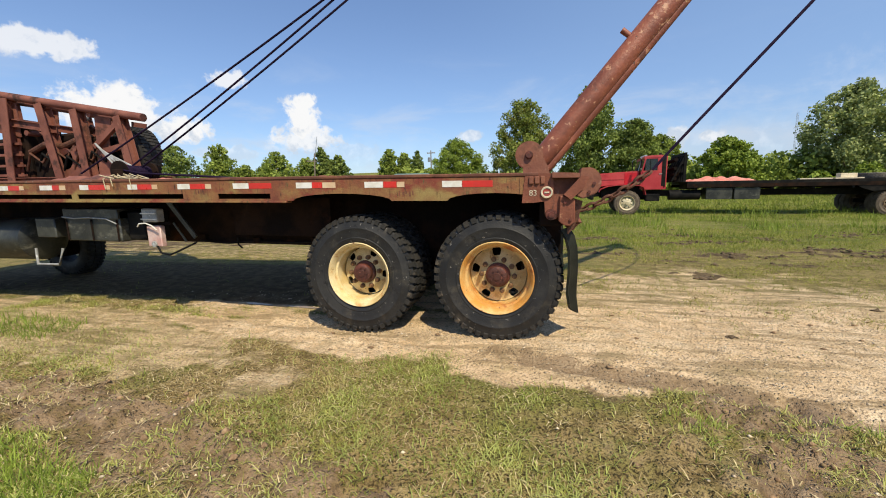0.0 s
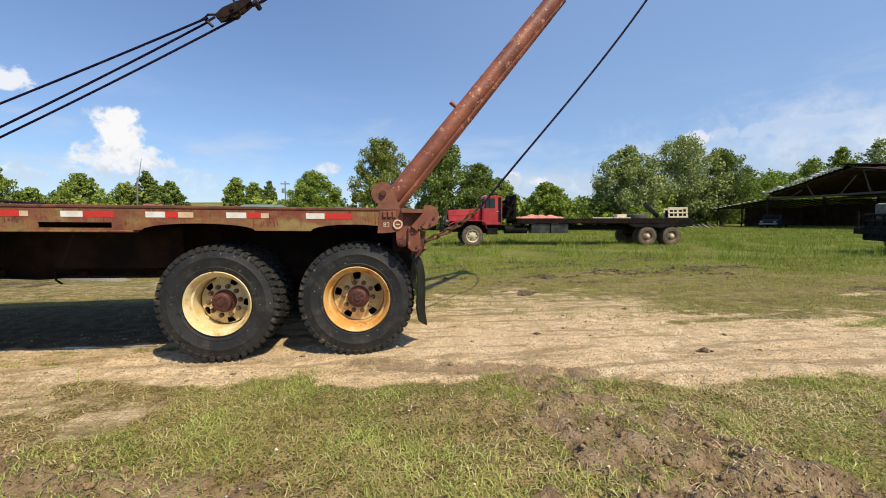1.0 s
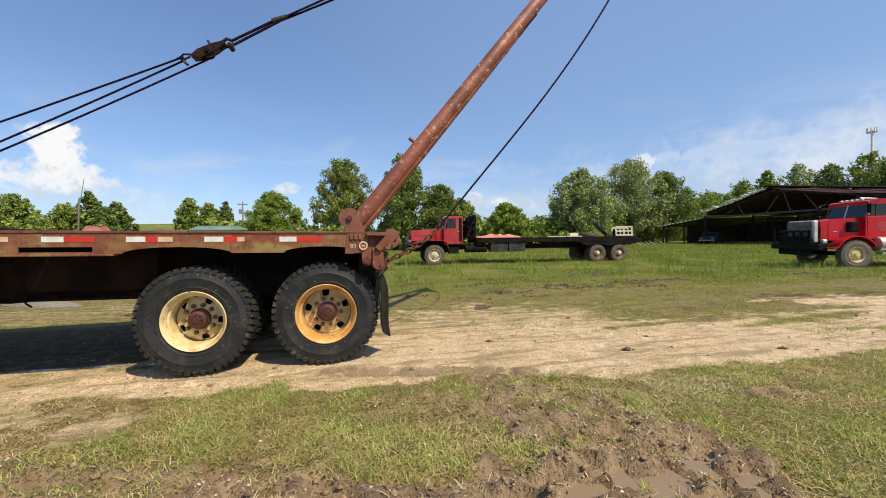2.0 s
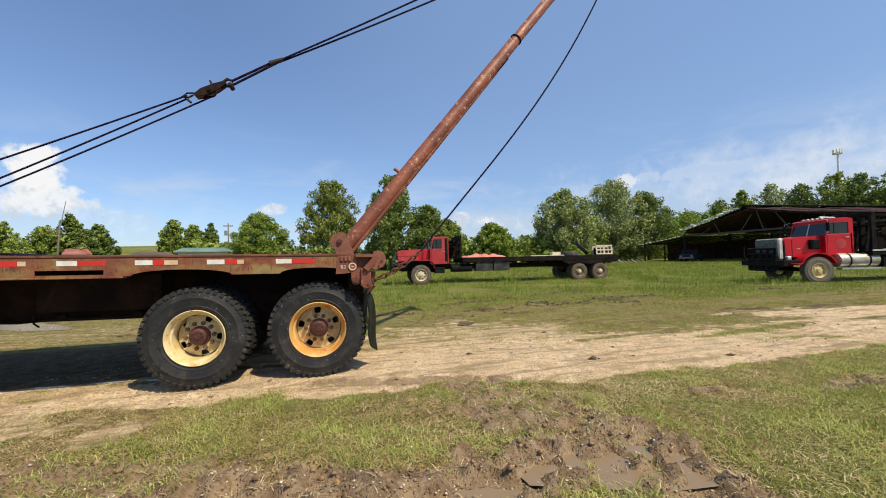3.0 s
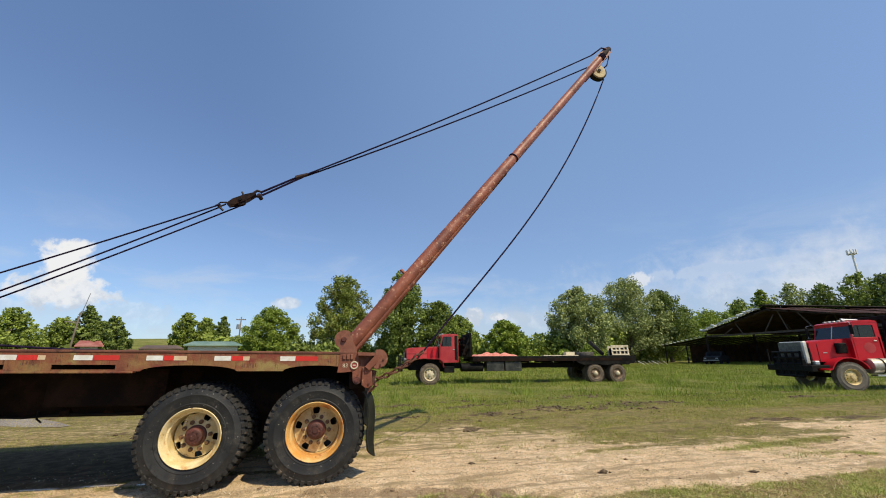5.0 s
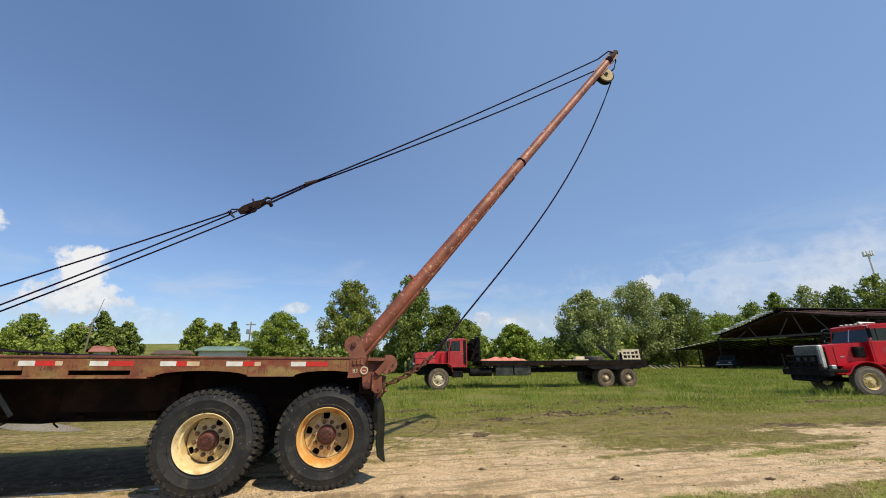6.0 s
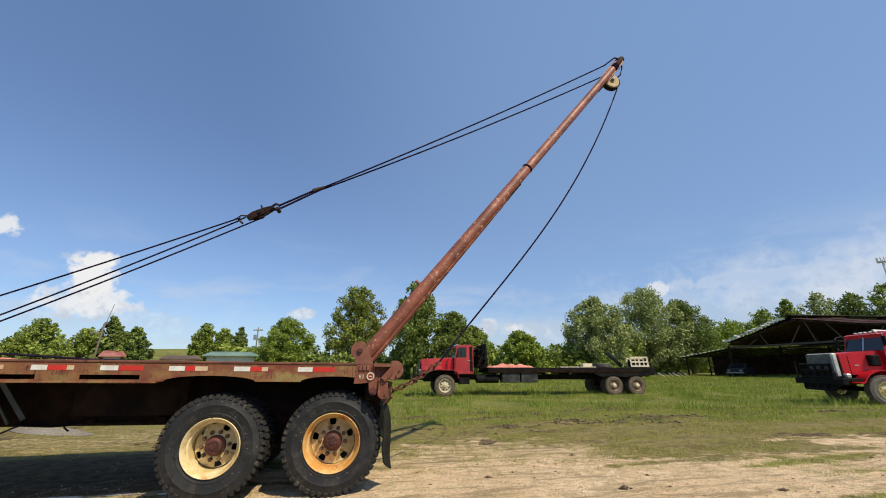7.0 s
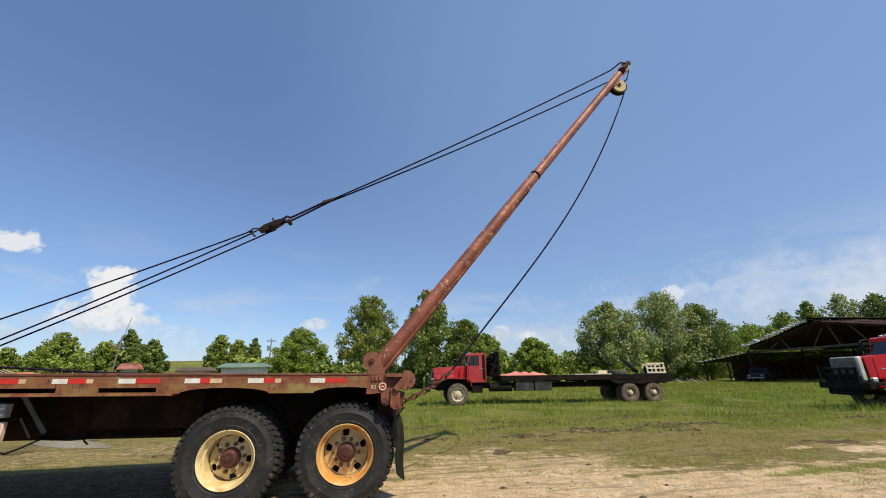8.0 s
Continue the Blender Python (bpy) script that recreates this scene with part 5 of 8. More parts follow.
def chain(name, pts, link, r, label):
    ch = thing(name, label, "chain", "gin pole ropes")
    bm = bm_new()
    ring_pts = [(link * 0.62 * math.cos(a), link * 0.36 * math.sin(a)) for a in np.linspace(0, 2 * math.pi, 15)[:-1]]
    loops = []
    for i, (u, v) in enumerate(ring_pts):
        p, q = ring_pts[i - 1], ring_pts[(i + 1) % len(ring_pts)]
        t = Vector((q[0] - p[0], 0, q[1] - p[1])).normalized()
        loops.append(ring(bm, (u, 0, v), t, r, 6))
    for a, b in zip(loops, loops[1:] + loops[:1]):
        bridge(bm, a, b)
    me = mesh_of("link", bm, m_chain)
    pts = [Vector(p) for p in pts]
    dist, k = 0.0, 0
    for a, b in zip(pts, pts[1:]):
        seg = (b - a).length
        while dist < seg:
            rot = (b - a).normalized().to_track_quat("X", "Z").to_matrix().to_4x4() @ Matrix.Rotation(math.pi / 2 * (k % 2) + 0.4, 4, "X")
            part("link", me, None, ch, "", Matrix.Translation(a.lerp(b, dist / seg)) @ rot)
            dist += link
            k += 1
        dist -= seg
    return ch


chain("hook_chain", sag(CHAIN_FOOT, CHAIN_TOP, 0.05, 8), 0.085, 0.014, "rusty chain hooked to the truck tail")

# ---- parked trucks ----
def simple_wheel(parent, x, y, z, r, wide, rim_r, rim_mat, flip, label, tread_mat=None, hole=8):
    base = Matrix.Translation((x, y, z)) @ Matrix.Rotation(math.pi if not flip else 0, 4, "Z")
    key = (r, wide, rim_r, tread_mat)
    if key not in WHEELS:
        WHEELS[key] = (tyre_mesh("tyre", r, rim_r - 0.012, wide, mat=tread_mat or m_rubber), tread_mesh("tread", r, rim_r, wide, 40, tread_mat or m_tread),
                       rim_mesh("rim", rim_mat, -wide / 2, 0.10, rim_r), disc_mesh("wheel_disc", rim_mat, -wide / 2 + 0.07, hole, rim_r - 0.058, 0.07))
    t, tr, ri, di = WHEELS[key]
    wheel = part("wheel", t, None, parent, label, base)
    part("tread", tr, None, wheel)
    part("rim", ri, None, wheel)
    part("wheel_disc", di, None, wheel)
    bm = lathe(bm_new(), (0, 0, 0), (0, 1, 0), [(-wide / 2 - 0.02, 0.0001), (-wide / 2 - 0.02, 0.07), (-wide / 2 + 0.03, 0.085), (0, 0.10)], 20)
    part("hub", bm, rim_mat, wheel)


WHEELS = {}


def panel(bm, quad, thick):
    """A flat sheet from four corners, given thickness along its normal."""
    q = [Vector(p) for p in quad]
    n = (q[1] - q[0]).cross(q[2] - q[0]).normalized() * thick
    a, b = [bm.verts.new(p) for p in q], [bm.verts.new(p + n) for p in q]
    bm.faces.new(a)
    bm.faces.new(b[::-1])
    bridge(bm, a, b)
    return bm


def cab(parent, x_back, x_front, half, z_low, z_belt, z_top, paint, tilt=0.12, brow=0.0, quarter=0.0):
    """A narrow truck cab: shell with window openings, panes, doors, roof and visor. +x is forward. brow: extra depth of the roof over the panes; quarter: extra width of the rear pillar."""
    hw = half
    pillar = 0.07
    xf, xt = x_front, x_front - tilt
    bm = bm_new()
    box(bm, x_back, xf, -hw, hw, z_low, z_low + 0.06)                      # floor
    box(bm, x_back, x_back + 0.05, -hw, hw, z_low + 0.06, z_belt + 0.05)    # back
    box(bm, x_back, x_back + 0.05, -hw, -hw * 0.55, z_belt + 0.05, z_top - 0.10)
    box(bm, x_back, x_back + 0.05, hw * 0.55, hw, z_belt + 0.05, z_top - 0.10)
    box(bm, xf - 0.05, xf, -hw, hw, z_low + 0.06, z_belt - 0.02)          # dash
    part("cab_shell", bm, paint, parent, "painted steel cab")
    for s in (-1, 1):
        y0, y1 = (s * hw, s * (hw - 0.05))
        lo, hi = min(y0, y1), max(y0, y1)
        part("rear_pillar", box(bm_new(), x_back + 0.05, x_back + 0.12 + quarter, lo, hi, z_belt, z_top - 0.10), paint, parent)
        part("window_head", box(bm_new(), x_back + 0.12 + quarter, xt - 0.04, lo, hi, z_top - 0.12 - brow, z_top - 0.10), paint, parent)
        bm = bm_new()
        beam(bm, (xf - 0.04, (lo + hi) / 2, z_belt - 0.04), (xt - 0.04, (lo + hi) / 2, z_top - 0.08), 0.05, 0.07, (0, 1, 0))
        part("front_pillar", bm, paint, parent)
        door = part("door", box(bm_new(), x_back + 0.10, xf - 0.06, lo - 0.006 * (s < 0), hi + 0.006 * (s > 0), z_low - 0.02, z_belt, 0.012), paint, parent, "red cab door")
        part("handle", box(bm_new(), x_back + 0.18, x_back + 0.30, s * hw + (0.006 if s > 0 else -0.03), s * hw + (0.03 if s > 0 else -0.006), z_belt - 0.16, z_belt - 0.13, 0.004), m_chrome, door)
        part("door_pane", box(bm_new(), x_back + 0.12 + quarter, xf - 0.15, (lo + hi) / 2 - 0.004, (lo + hi) / 2 + 0.004, z_belt, z_top - 0.11), m_glass, parent, "dark cab window")
        part("vent_bar", box(bm_new(), xf - 0.36, xf - 0.335, (lo + hi) / 2 - 0.012, (lo + hi) / 2 + 0.012, z_belt, z_top - 0.11), m_black, parent)
        bm = tube(bm_new(), [(xf + 0.02, s * (hw + 0.02), z_belt + 0.02), (xf + 0.05, s * (hw + 0.20), z_belt + 0.05), (xf + 0.05, s * (hw + 0.20), z_belt + 0.55), (xf - 0.05, s * (hw + 0.02), z_belt + 0.6)], 0.012, 8)
        mirror = part("mirror", bm, m_chrome, parent, "chrome mirror on a tube bracket")
        part("mirror_head", box(bm_new(), xf + 0.03, xf + 0.07, s * (hw + 0.20) - 0.08, s * (hw + 0.20) + 0.08, z_belt + 0.12, z_belt + 0.48, 0.01), m_black, mirror)
    part("windscreen_head", box(bm_new(), xt - 0.02, xt + 0.02, -hw, hw, z_top - 0.14 - brow, z_top - 0.10), paint, parent)
    for y0, y1 in ((-hw + 0.06, -0.03), (0.03, hw - 0.06)):
        bm = panel(bm_new(), [(xf - 0.03, y0, z_belt - 0.02), (xf - 0.03, y1, z_belt - 0.02), (xt - 0.03, y1, z_top - 0.10), (xt - 0.03, y0, z_top - 0.10)], 0.008)
        part("windscreen_pane", bm, m_glass, parent, "dark split windscreen pane")
    part("windscreen_bar", beam(bm_new(), (xf - 0.02, 0, z_belt - 0.02), (xt - 0.02, 0, z_top - 0.08), 0.05, 0.03), m_chrome, parent)
    bm = bm_new()
    prism(bm, [(x_back - 0.02, z_top - 0.12), (xt + 0.04, z_top - 0.12), (xt + 0.06, z_top - 0.08), (xt - 0.10, z_top - 0.02), (xt - 0.4, z_top), (x_back + 0.2, z_top), (x_back, z_top - 0.04)], "y", -hw - 0.01, hw + 0.01)
    bmesh.ops.bevel(bm, geom=list(bm.edges), offset=0.02, segments=2, affect="EDGES")
    part("roof", bm, paint, parent, "red cab roof")
    for y in (-0.5, -0.25, 0, 0.25, 0.5):
        part("roof_lamp", box(bm_new(), xt - 0.16, xt - 0.04, y * hw - 0.04, y * hw + 0.04, z_top - 0.02, z_top + 0.045, 0.012), m_chrome, parent, "small clearance lamp")
    for y in (-0.35, 0.35):
        part("seat", box(bm_new(), x_back + 0.15, x_back + 0.65, y - 0.22, y + 0.22, z_low + 0.06, z_low + 0.45, 0.05), m_black, parent)
        part("seat_back", box(bm_new(), x_back + 0.08, x_back + 0.2, y - 0.22, y + 0.22, z_low + 0.45, z_belt + 0.22, 0.04), m_black, parent)
    bm = tube(bm_new(), [(xf - 0.34 + 0.1 * math.sin(a), 0.36 + 0.21 * math.cos(a), z_belt + 0.0 + 0.19 * math.sin(a)) for a in np.linspace(0, 2 * math.pi, 20)], 0.014, 8)
    part("steering_wheel", bm, m_black, parent)


def fender(parent, x, s, r, y0, y1, z, paint, thick=0.03):
    """A wheel arch of bent sheet."""
    arc = [(x + r * math.cos(a), z + r * math.sin(a) * 0.94) for a in np.linspace(2.62, 0.40, 16)]
    arc = [(arc[0][0] - 0.03, arc[0][1] - 0.08)] + arc + [(arc[-1][0] + 0.14, arc[-1][1] - 0.05)]
    inner = [(px * 1.0 + (x - px) * 0.05, pz - thick) for px, pz in arc]
    part("fender", prism(bm_new(), arc + inner[::-1], "y", min(s * y0, s * y1), max(s * y0, s * y1)), paint, parent, "curved front fender")


def frame_rails(parent, x0, x1, z0, z1):
    for y in (-0.45, 0.37):
        part("frame_rail", box(bm_new(), x0, x1, y, y + 0.08, z0, z1), m_black, parent)


# -- the long red flatbed across the field --
def red_flatbed(at):
    t = thing("flatbed_truck", "long faded-red flatbed truck parked in tall grass", "truck", "parked trucks", at=at)
    P = m_red_dull
    for s, f in ((1, False), (-1, True)):
        simple_wheel(t, 0, s * 1.02, 0.51, 0.525, 0.28, 0.31, m_chrome_wheel, f, "dusty front tyre on a pale wheel", m_tread_wet)
        for x in (-8.85, -10.12):
            simple_wheel(t, x, s * 1.05, 0.47, 0.485, 0.28, 0.28, m_brown_wheel, f, "muddy rear tyre", m_tread_wet, 5)
            part("hub_cap", lathe(bm_new(), (x, s * 1.17, 0.47), (0, s, 0), [(0, 0.11), (0.05, 0.10), (0.08, 0.05), (0.08, 0.0001)], 16), m_chrome_wheel, t)
            simple_wheel(t, x, s * 0.72, 0.47, 0.485, 0.28, 0.29, m_brown_wheel, f, "muddy rear tyre", m_tread_wet, 5)
        top = [(-0.72, 0.86), (-0.64, 1.18), (-0.45, 1.27), (0.40, 1.29), (0.80, 1.24), (1.10, 1.12), (1.16, 1.00)]
        part("fender", prism(bm_new(), top + [(px * 0.985, pz - 0.028) for px, pz in top[::-1]], "y", min(s * 0.64, s * 1.14), max(s * 0.64, s * 1.14)), P, t, "flat-topped front fender")
        part("wheel_well", box(bm_new(), -0.60, 1.00, min(s * 0.50, s * 0.62), max(s * 0.50, s * 0.62), 0.70, 1.24), m_black, t)
    for x in (0, -8.85, -10.12):
        part("axle", tube(bm_new(), [(x, -0.95, 0.49), (x, 0.95, 0.49)], 0.08, 12), m_black, t)
    frame_rails(t, -10.9, 1.35, 0.78, 1.02)
    bm = bm_new()
    prism(bm, [(1.16, 1.20), (1.18, 1.74), (1.08, 1.80), (-0.50, 1.88), (-0.50, 1.30), (0.6, 1.28)], "y", -0.66, 0.66)
    bmesh.ops.bevel(bm, geom=list(bm.edges), offset=0.03, segments=2, affect="EDGES")
    part("hood", bm, P, t, "faded red bonnet")
    part("hood_seam", box(bm_new(), -0.48, 1.18, 0.652, 0.668, 1.50, 1.515), m_black, t)
    part("hood_side_panel", box(bm_new(), -0.46, 0.10, 0.655, 0.672, 1.22, 1.80, 0.006), m_red, t)
    part("grille", box(bm_new(), 1.225, 1.26, -0.55, 0.55, 1.08, 1.58, 0.01), m_mesh, t)
    part("bumper", box(bm_new(), 1.36, 1.52, -1.18, 1.18, 0.66, 0.98, 0.02), m_black, t, "black steel bumper")
    for s in (-1, 1):
        part("headlamp", lathe(bm_new(), (1.26, s * 0.82, 1.22), (1, 0, 0), [(-0.1, 0.06), (0.0, 0.10), (0.03, 0.095), (0.05, 0.0001)], 18), m_mesh, t)
        part("bumper_post", box(bm_new(), 1.44, 1.50, s * 0.75 - 0.04, s * 0.75 + 0.04, 0.98, 1.45, 0.01), m_black, t)
        part("cab_step", box(bm_new(), -1.25, -0.72, s * 0.78, s * 1.10, 0.58, 0.88, 0.02), m_black, t)
    cab(t, -1.50, -0.52, 0.92, 1.08, 1.86, 2.50, P, 0.12, 0.02, 0.24)
    part("dark_door_gap", box(bm_new(), -1.46, -1.30, 0.895, 0.934, 1.20, 2.42, 0.01), m_black, t)
    # rack behind the cab
    rack = part("headache_rack", box(bm_new(), -2.16, -2.08, -1.1, 1.1, 2.44, 2.55), m_black, t, "black pipe headache rack")
    for z in (1.45, 1.62, 1.88, 2.22):
        part("gear", tube(bm_new(), [(-1.80, -0.9, z), (-1.80, 0.98, z + 0.05)], 0.07, 10), m_grime, rack)
    for y in (-1.06, -0.7, -0.4, 0.0, 0.4, 0.7, 1.06):
        part("post", box(bm_new(), -2.17, -2.07, y - 0.05, y + 0.05, 1.36, 2.44), m_black, rack)
        part("brace", beam(bm_new(), (-1.66, y, 1.40), (-2.10, y, 2.40), 0.05, 0.05), m_black, rack)
    for z in (1.7, 2.05):
        part("rail", box(bm_new(), -2.15, -2.09, -1.06, 1.06, z, z + 0.06), m_black, rack)
    bm = lathe(bm_new(), (-1.85, -0.45, 1.62), (0, 1, 0), [(0, 0.0001), (0, 0.26), (0.04, 0.26), (0.05, 0.16), (0.85, 0.16), (0.86, 0.26), (0.9, 0.26), (0.9, 0.0001)], 20)
    part("winch_drum", bm, m_grime, t, "greasy winch drum")
    part("exhaust", tube(bm_new(), [(-1.58, -0.9, 1.1), (-1.58, -0.9, 2.7)], 0.06, 12), m_black, t)
    # bed
    bm = box(bm_new(), -11.05, -2.20, -1.22, 1.22, 1.24, 1.37, 0.01)
    part("deck", bm, m_black, t, "dark worn steel flatbed deck")
    for y in (-1.215, 1.195):
        part("side_rail", box(bm_new(), -11.0, -2.2, y, y + 0.03, 1.12, 1.26), m_grime, t)
    for x in (-2.6, -3.9, -5.2, -6.5, -7.7):
        part("cross_beam", box(bm_new(), x, x + 0.08, -1.18, 1.18, 1.04, 1.24), m_black, t)
    for x0, x1 in ((-3.84, -2.92), (-4.78, -3.90)):
        part("tool_box", box(bm_new(), x0, x1, 0.62, 1.16, 0.64, 1.10, 0.015), m_box, t, "dark side tool box")
    part("tank", tube(bm_new(), [(-2.75, 0.9, 0.82), (-1.62, 0.9, 0.82)], 0.2, 18), m_black, t)
    bm = bm_new()
    prism(bm, [(-11.055, 1.36), (-11.30, 1.29), (-11.28, 1.10), (-11.1, 0.97), (-10.85, 1.0), (-10.85, 1.238), (-11.055, 1.238)], "y", -1.2, 1.2)
    part("tail_ramp", bm, m_black, t)
    for s in (-1, 1):
        bm = bm_new()
        prism(bm, [(-7.6, 1.23), (-7.9, 1.02), (-8.25, 0.90), (-8.85, 0.97), (-9.48, 0.88), (-10.12, 0.97), (-10.75, 0.90), (-10.98, 1.0), (-10.98, 1.23)], "y", s * 1.18, s * 1.21)
        part("wheel_valance", bm, m_black, t)
    return t


m_chrome_wheel = material("pale_dusty_wheel", (0.68, 0.60, 0.42), (0.56, 0.47, 0.30), 7, 0.4, 0.6, [((0.24, 0.17, 0.10), 12, 0.6, 0.7, ONE)], 0.55, 0.2, 0.2, 60)
m_brown_wheel = material("muddy_wheel_disc", (0.20, 0.135, 0.085), (0.28, 0.20, 0.13), 7, 0.4, 0.6, [((0.5, 0.45, 0.36), 10, 0.66, 0.72, ONE)], 0.7, 0.0, 0.2, 60)
m_gold_wheel = material("cream_gold_wheel", (0.70, 0.55, 0.28), (0.58, 0.44, 0.20), 7, 0.4, 0.6, (), 0.45, 0.1, 0.2, 60)
FLATBED = Matrix.Translation((4.10, 16.35, float(ground_z(4.1, 16.3)) - 0.01)) @ Matrix.Rotation(radians(176.8), 4, "Z") @ Matrix.Rotation(radians(-0.6), 4, "Y")
flatbed = red_flatbed(FLATBED)


# -- the bright red truck beside the shed --
m_screen = material("cream_grey_radiator_screen", (0.19, 0.185, 0.15), (0.13, 0.128, 0.105), 7, 0.4, 0.6, (), 0.7, 0.1, 0.3, 90)


def red_tractor(at):
    t = thing("winch_truck", "bright red heavy truck with a black brush guard", "truck", "parked trucks", at=at)
    P = m_red
    for s, f in ((1, False), (-1, True)):
        simple_wheel(t, 0, s * 1.02, 0.54, 0.55, 0.29, 0.29, m_gold_wheel, f, "big dusty front tyre on a cream wheel", m_tread_dust, 8)
        for x in (-5.2, -6.55):
            simple_wheel(t, x, s * 1.02, 0.56, 0.56, 0.30, 0.31, m_gold_wheel, f, "black rear tyre", m_tread_dust, 8)
        fender(t, 0, s, 0.70, 0.70, 1.20, 0.60, P)
    for x in (0, -5.2, -6.55):
        part("axle", tube(bm_new(), [(x, -0.95, 0.56), (x, 0.95, 0.56)], 0.09, 12), m_black, t)
    frame_rails(t, -7.6, 1.40, 0.80, 1.06)
    bm = bm_new()
    prism(bm, [(0.94, 1.06), (0.97, 1.86), (-0.48, 1.98), (-0.50, 1.08), (0.50, 1.12)], "y", -0.74, 0.74)
    bmesh.ops.bevel(bm, geom=list(bm.edges), offset=0.025, segments=2, affect="EDGES")
    part("hood", bm, P, t, "bright red bonnet")
    part("hood_seam", box(bm_new(), 0.66, 0.675, 0.735, 0.748, 1.10, 1.80), m_black, t)
    part("air_intake", box(bm_new(), -0.34, 0.04, 0.68, 0.84, 1.40, 1.80, 0.03), m_black, t, "black side air cleaner")
    part("hood_badge", box(bm_new(), 0.36, 0.50, 0.742, 0.752, 1.42, 1.455), m_chrome, t)
    sur = part("grille_surround", box(bm_new(), 0.95, 1.16, -0.70, 0.70, 1.00, 1.90, 0.05), m_grille, t, "cream radiator surround")
    part("grille_screen", box(bm_new(), 1.155, 1.18, -0.68, 0.66, 1.02, 1.87, 0.01), m_screen, sur)
    for i in range(7):
        part("grille_bar", box(bm_new(), 1.176, 1.192, -0.64, 0.62, 1.14 + i * 0.09, 1.16 + i * 0.09), m_mesh, sur)
    part("winch_case", box(bm_new(), 1.20, 1.36, -0.78, 0.78, 0.58, 1.22, 0.03), m_black, t, "black front winch case")
    part("bumper", box(bm_new(), 1.22, 1.42, -1.30, 1.30, 0.74, 0.98, 0.02), m_black, t, "heavy black bumper")
    part("bumper_return", box(bm_new(), 0.72, 1.22, 0.72, 1.22, 0.86, 0.98, 0.02), m_black, t)
    part("bumper_return", box(bm_new(), 0.72, 1.22, -1.22, -0.72, 0.86, 0.98, 0.02), m_black, t)
    guard = part("brush_guard", tube(bm_new(), [(1.38, -0.8, 0.55), (1.38, -0.8, 1.48), (1.38, 0.8, 1.48), (1.38, 0.8, 0.55)], 0.05, 12), m_black, t, "black pipe brush guard")
    for y in (-0.4, 0.0, 0.4):
        part("upright", tube(bm_new(), [(1.38, y, 0.55), (1.38, y, 1.46)], 0.05, 10), m_black, guard)
    for z in (0.56, 0.78, 1.02, 1.26):
        part("bar", tube(bm_new(), [(1.38, -0.78, z), (1.38, 0.78, z)], 0.05, 10), m_black, guard)
    for s in (-1, 1):
        part("marker_post", tube(bm_new(), [(1.32, s * 1.22, 0.96), (1.32, s * 1.24, 1.62)], 0.03, 10), m_black, t)
        part("headlamp", box(bm_new(), 0.90, 1.08, s * 0.94 - 0.11, s * 0.94 + 0.11, 0.98, 1.14, 0.03), m_chrome, t, "chrome headlamp pod")
    cab(t, -1.50, -0.46, 0.94, 1.14, 2.00, 2.66, P, 0.16, 0.07, 0.05)
    part("horn", tube(bm_new(), [(-1.25, 0.45, 2.70), (-0.65, 0.45, 2.72)], [0.02, 0.05], 12), m_chrome, t)
    part("door_patch", lathe(bm_new(), (-1.02, 0.948, 1.60), (0, 1, 0), [(0.0, 0.20), (0.003, 0.20), (0.003, 0.0001)], 24), m_red_dull, t)
    tank = part("fuel_tank", tube(bm_new(), [(-2.22, 0.94, 0.92), (-2.2, 0.94, 0.92), (-0.80, 0.94, 0.92), (-0.78, 0.94, 0.92)], [0.24, 0.28, 0.28, 0.24], 28), m_tank, t, "dull round aluminium fuel tank")
    for x in (-1.15, -1.85):
        part("tank_strap", lathe(bm_new(), (x, 0.94, 0.92), (1, 0, 0), [(-0.03, 0.284), (-0.03, 0.29), (0.03, 0.29), (0.03, 0.284)], 28), m_black, tank)
    part("tank_step", box(bm_new(), -2.2, -0.80, 0.94, 1.22, 0.56, 0.62), m_chrome, tank)
    rack = part("headache_rack", box(bm_new(), -2.10, -1.94, -1.22, 1.22, 2.68, 2.84, 0.02), m_black, t, "tall black steel rack with winch gear")
    for y in (-1.15, -0.7, 0.7, 1.15):
        part("post", box(bm_new(), -2.10, -1.92, y - 0.07, y + 0.07, 1.10, 2.70, 0.01), m_black, rack)
        part("brace", beam(bm_new(), (-1.75, y, 1.28), (-1.96, y, 2.5), 0.06, 0.10), m_black, rack)
    for z in (1.5, 1.9, 2.3):
        part("rail", tube(bm_new(), [(-2.0, -1.15, z), (-2.0, 1.15, z)], 0.04, 10), m_black, rack)
    for k, (y, z, r) in enumerate(((0.6, 1.55, 0.28), (0.9, 2.05, 0.16), (-0.4, 1.6, 0.3))):
        bm = lathe(bm_new(), (-2.5, y - 0.2, z), (0, 1, 0), [(0, 0.0001), (0, r), (0.05, r), (0.06, r * 0.6), (0.36, r * 0.6), (0.37, r), (0.42, r), (0.42, 0.0001)], 20)
        part("winch_drum", bm, m_grime, t)
    part("hose_loop", tube(bm_new(), [(-2.2, 1.0, 1.3), (-2.25, 1.1, 2.0), (-2.6, 1.05, 2.1), (-2.8, 1.0, 1.5), (-2.75, 1.0, 1.2)], 0.035, 10), m_black, t)
    part("deck", box(bm_new(), -7.9, -1.90, -1.25, 1.25, 1.10, 1.26, 0.01), m_black, t, "black steel truck deck")
    for s in (-1, 1):
        part("deck_trim", box(bm_new(), -7.9, -1.9, s * 1.25 - 0.02, s * 1.25 + 0.02, 1.265, 1.32), m_grille, t)
    part("side_box", box(bm_new(), -3.6, -2.3, 0.70, 1.2, 0.62, 1.06, 0.02), m_black, t)
    return t


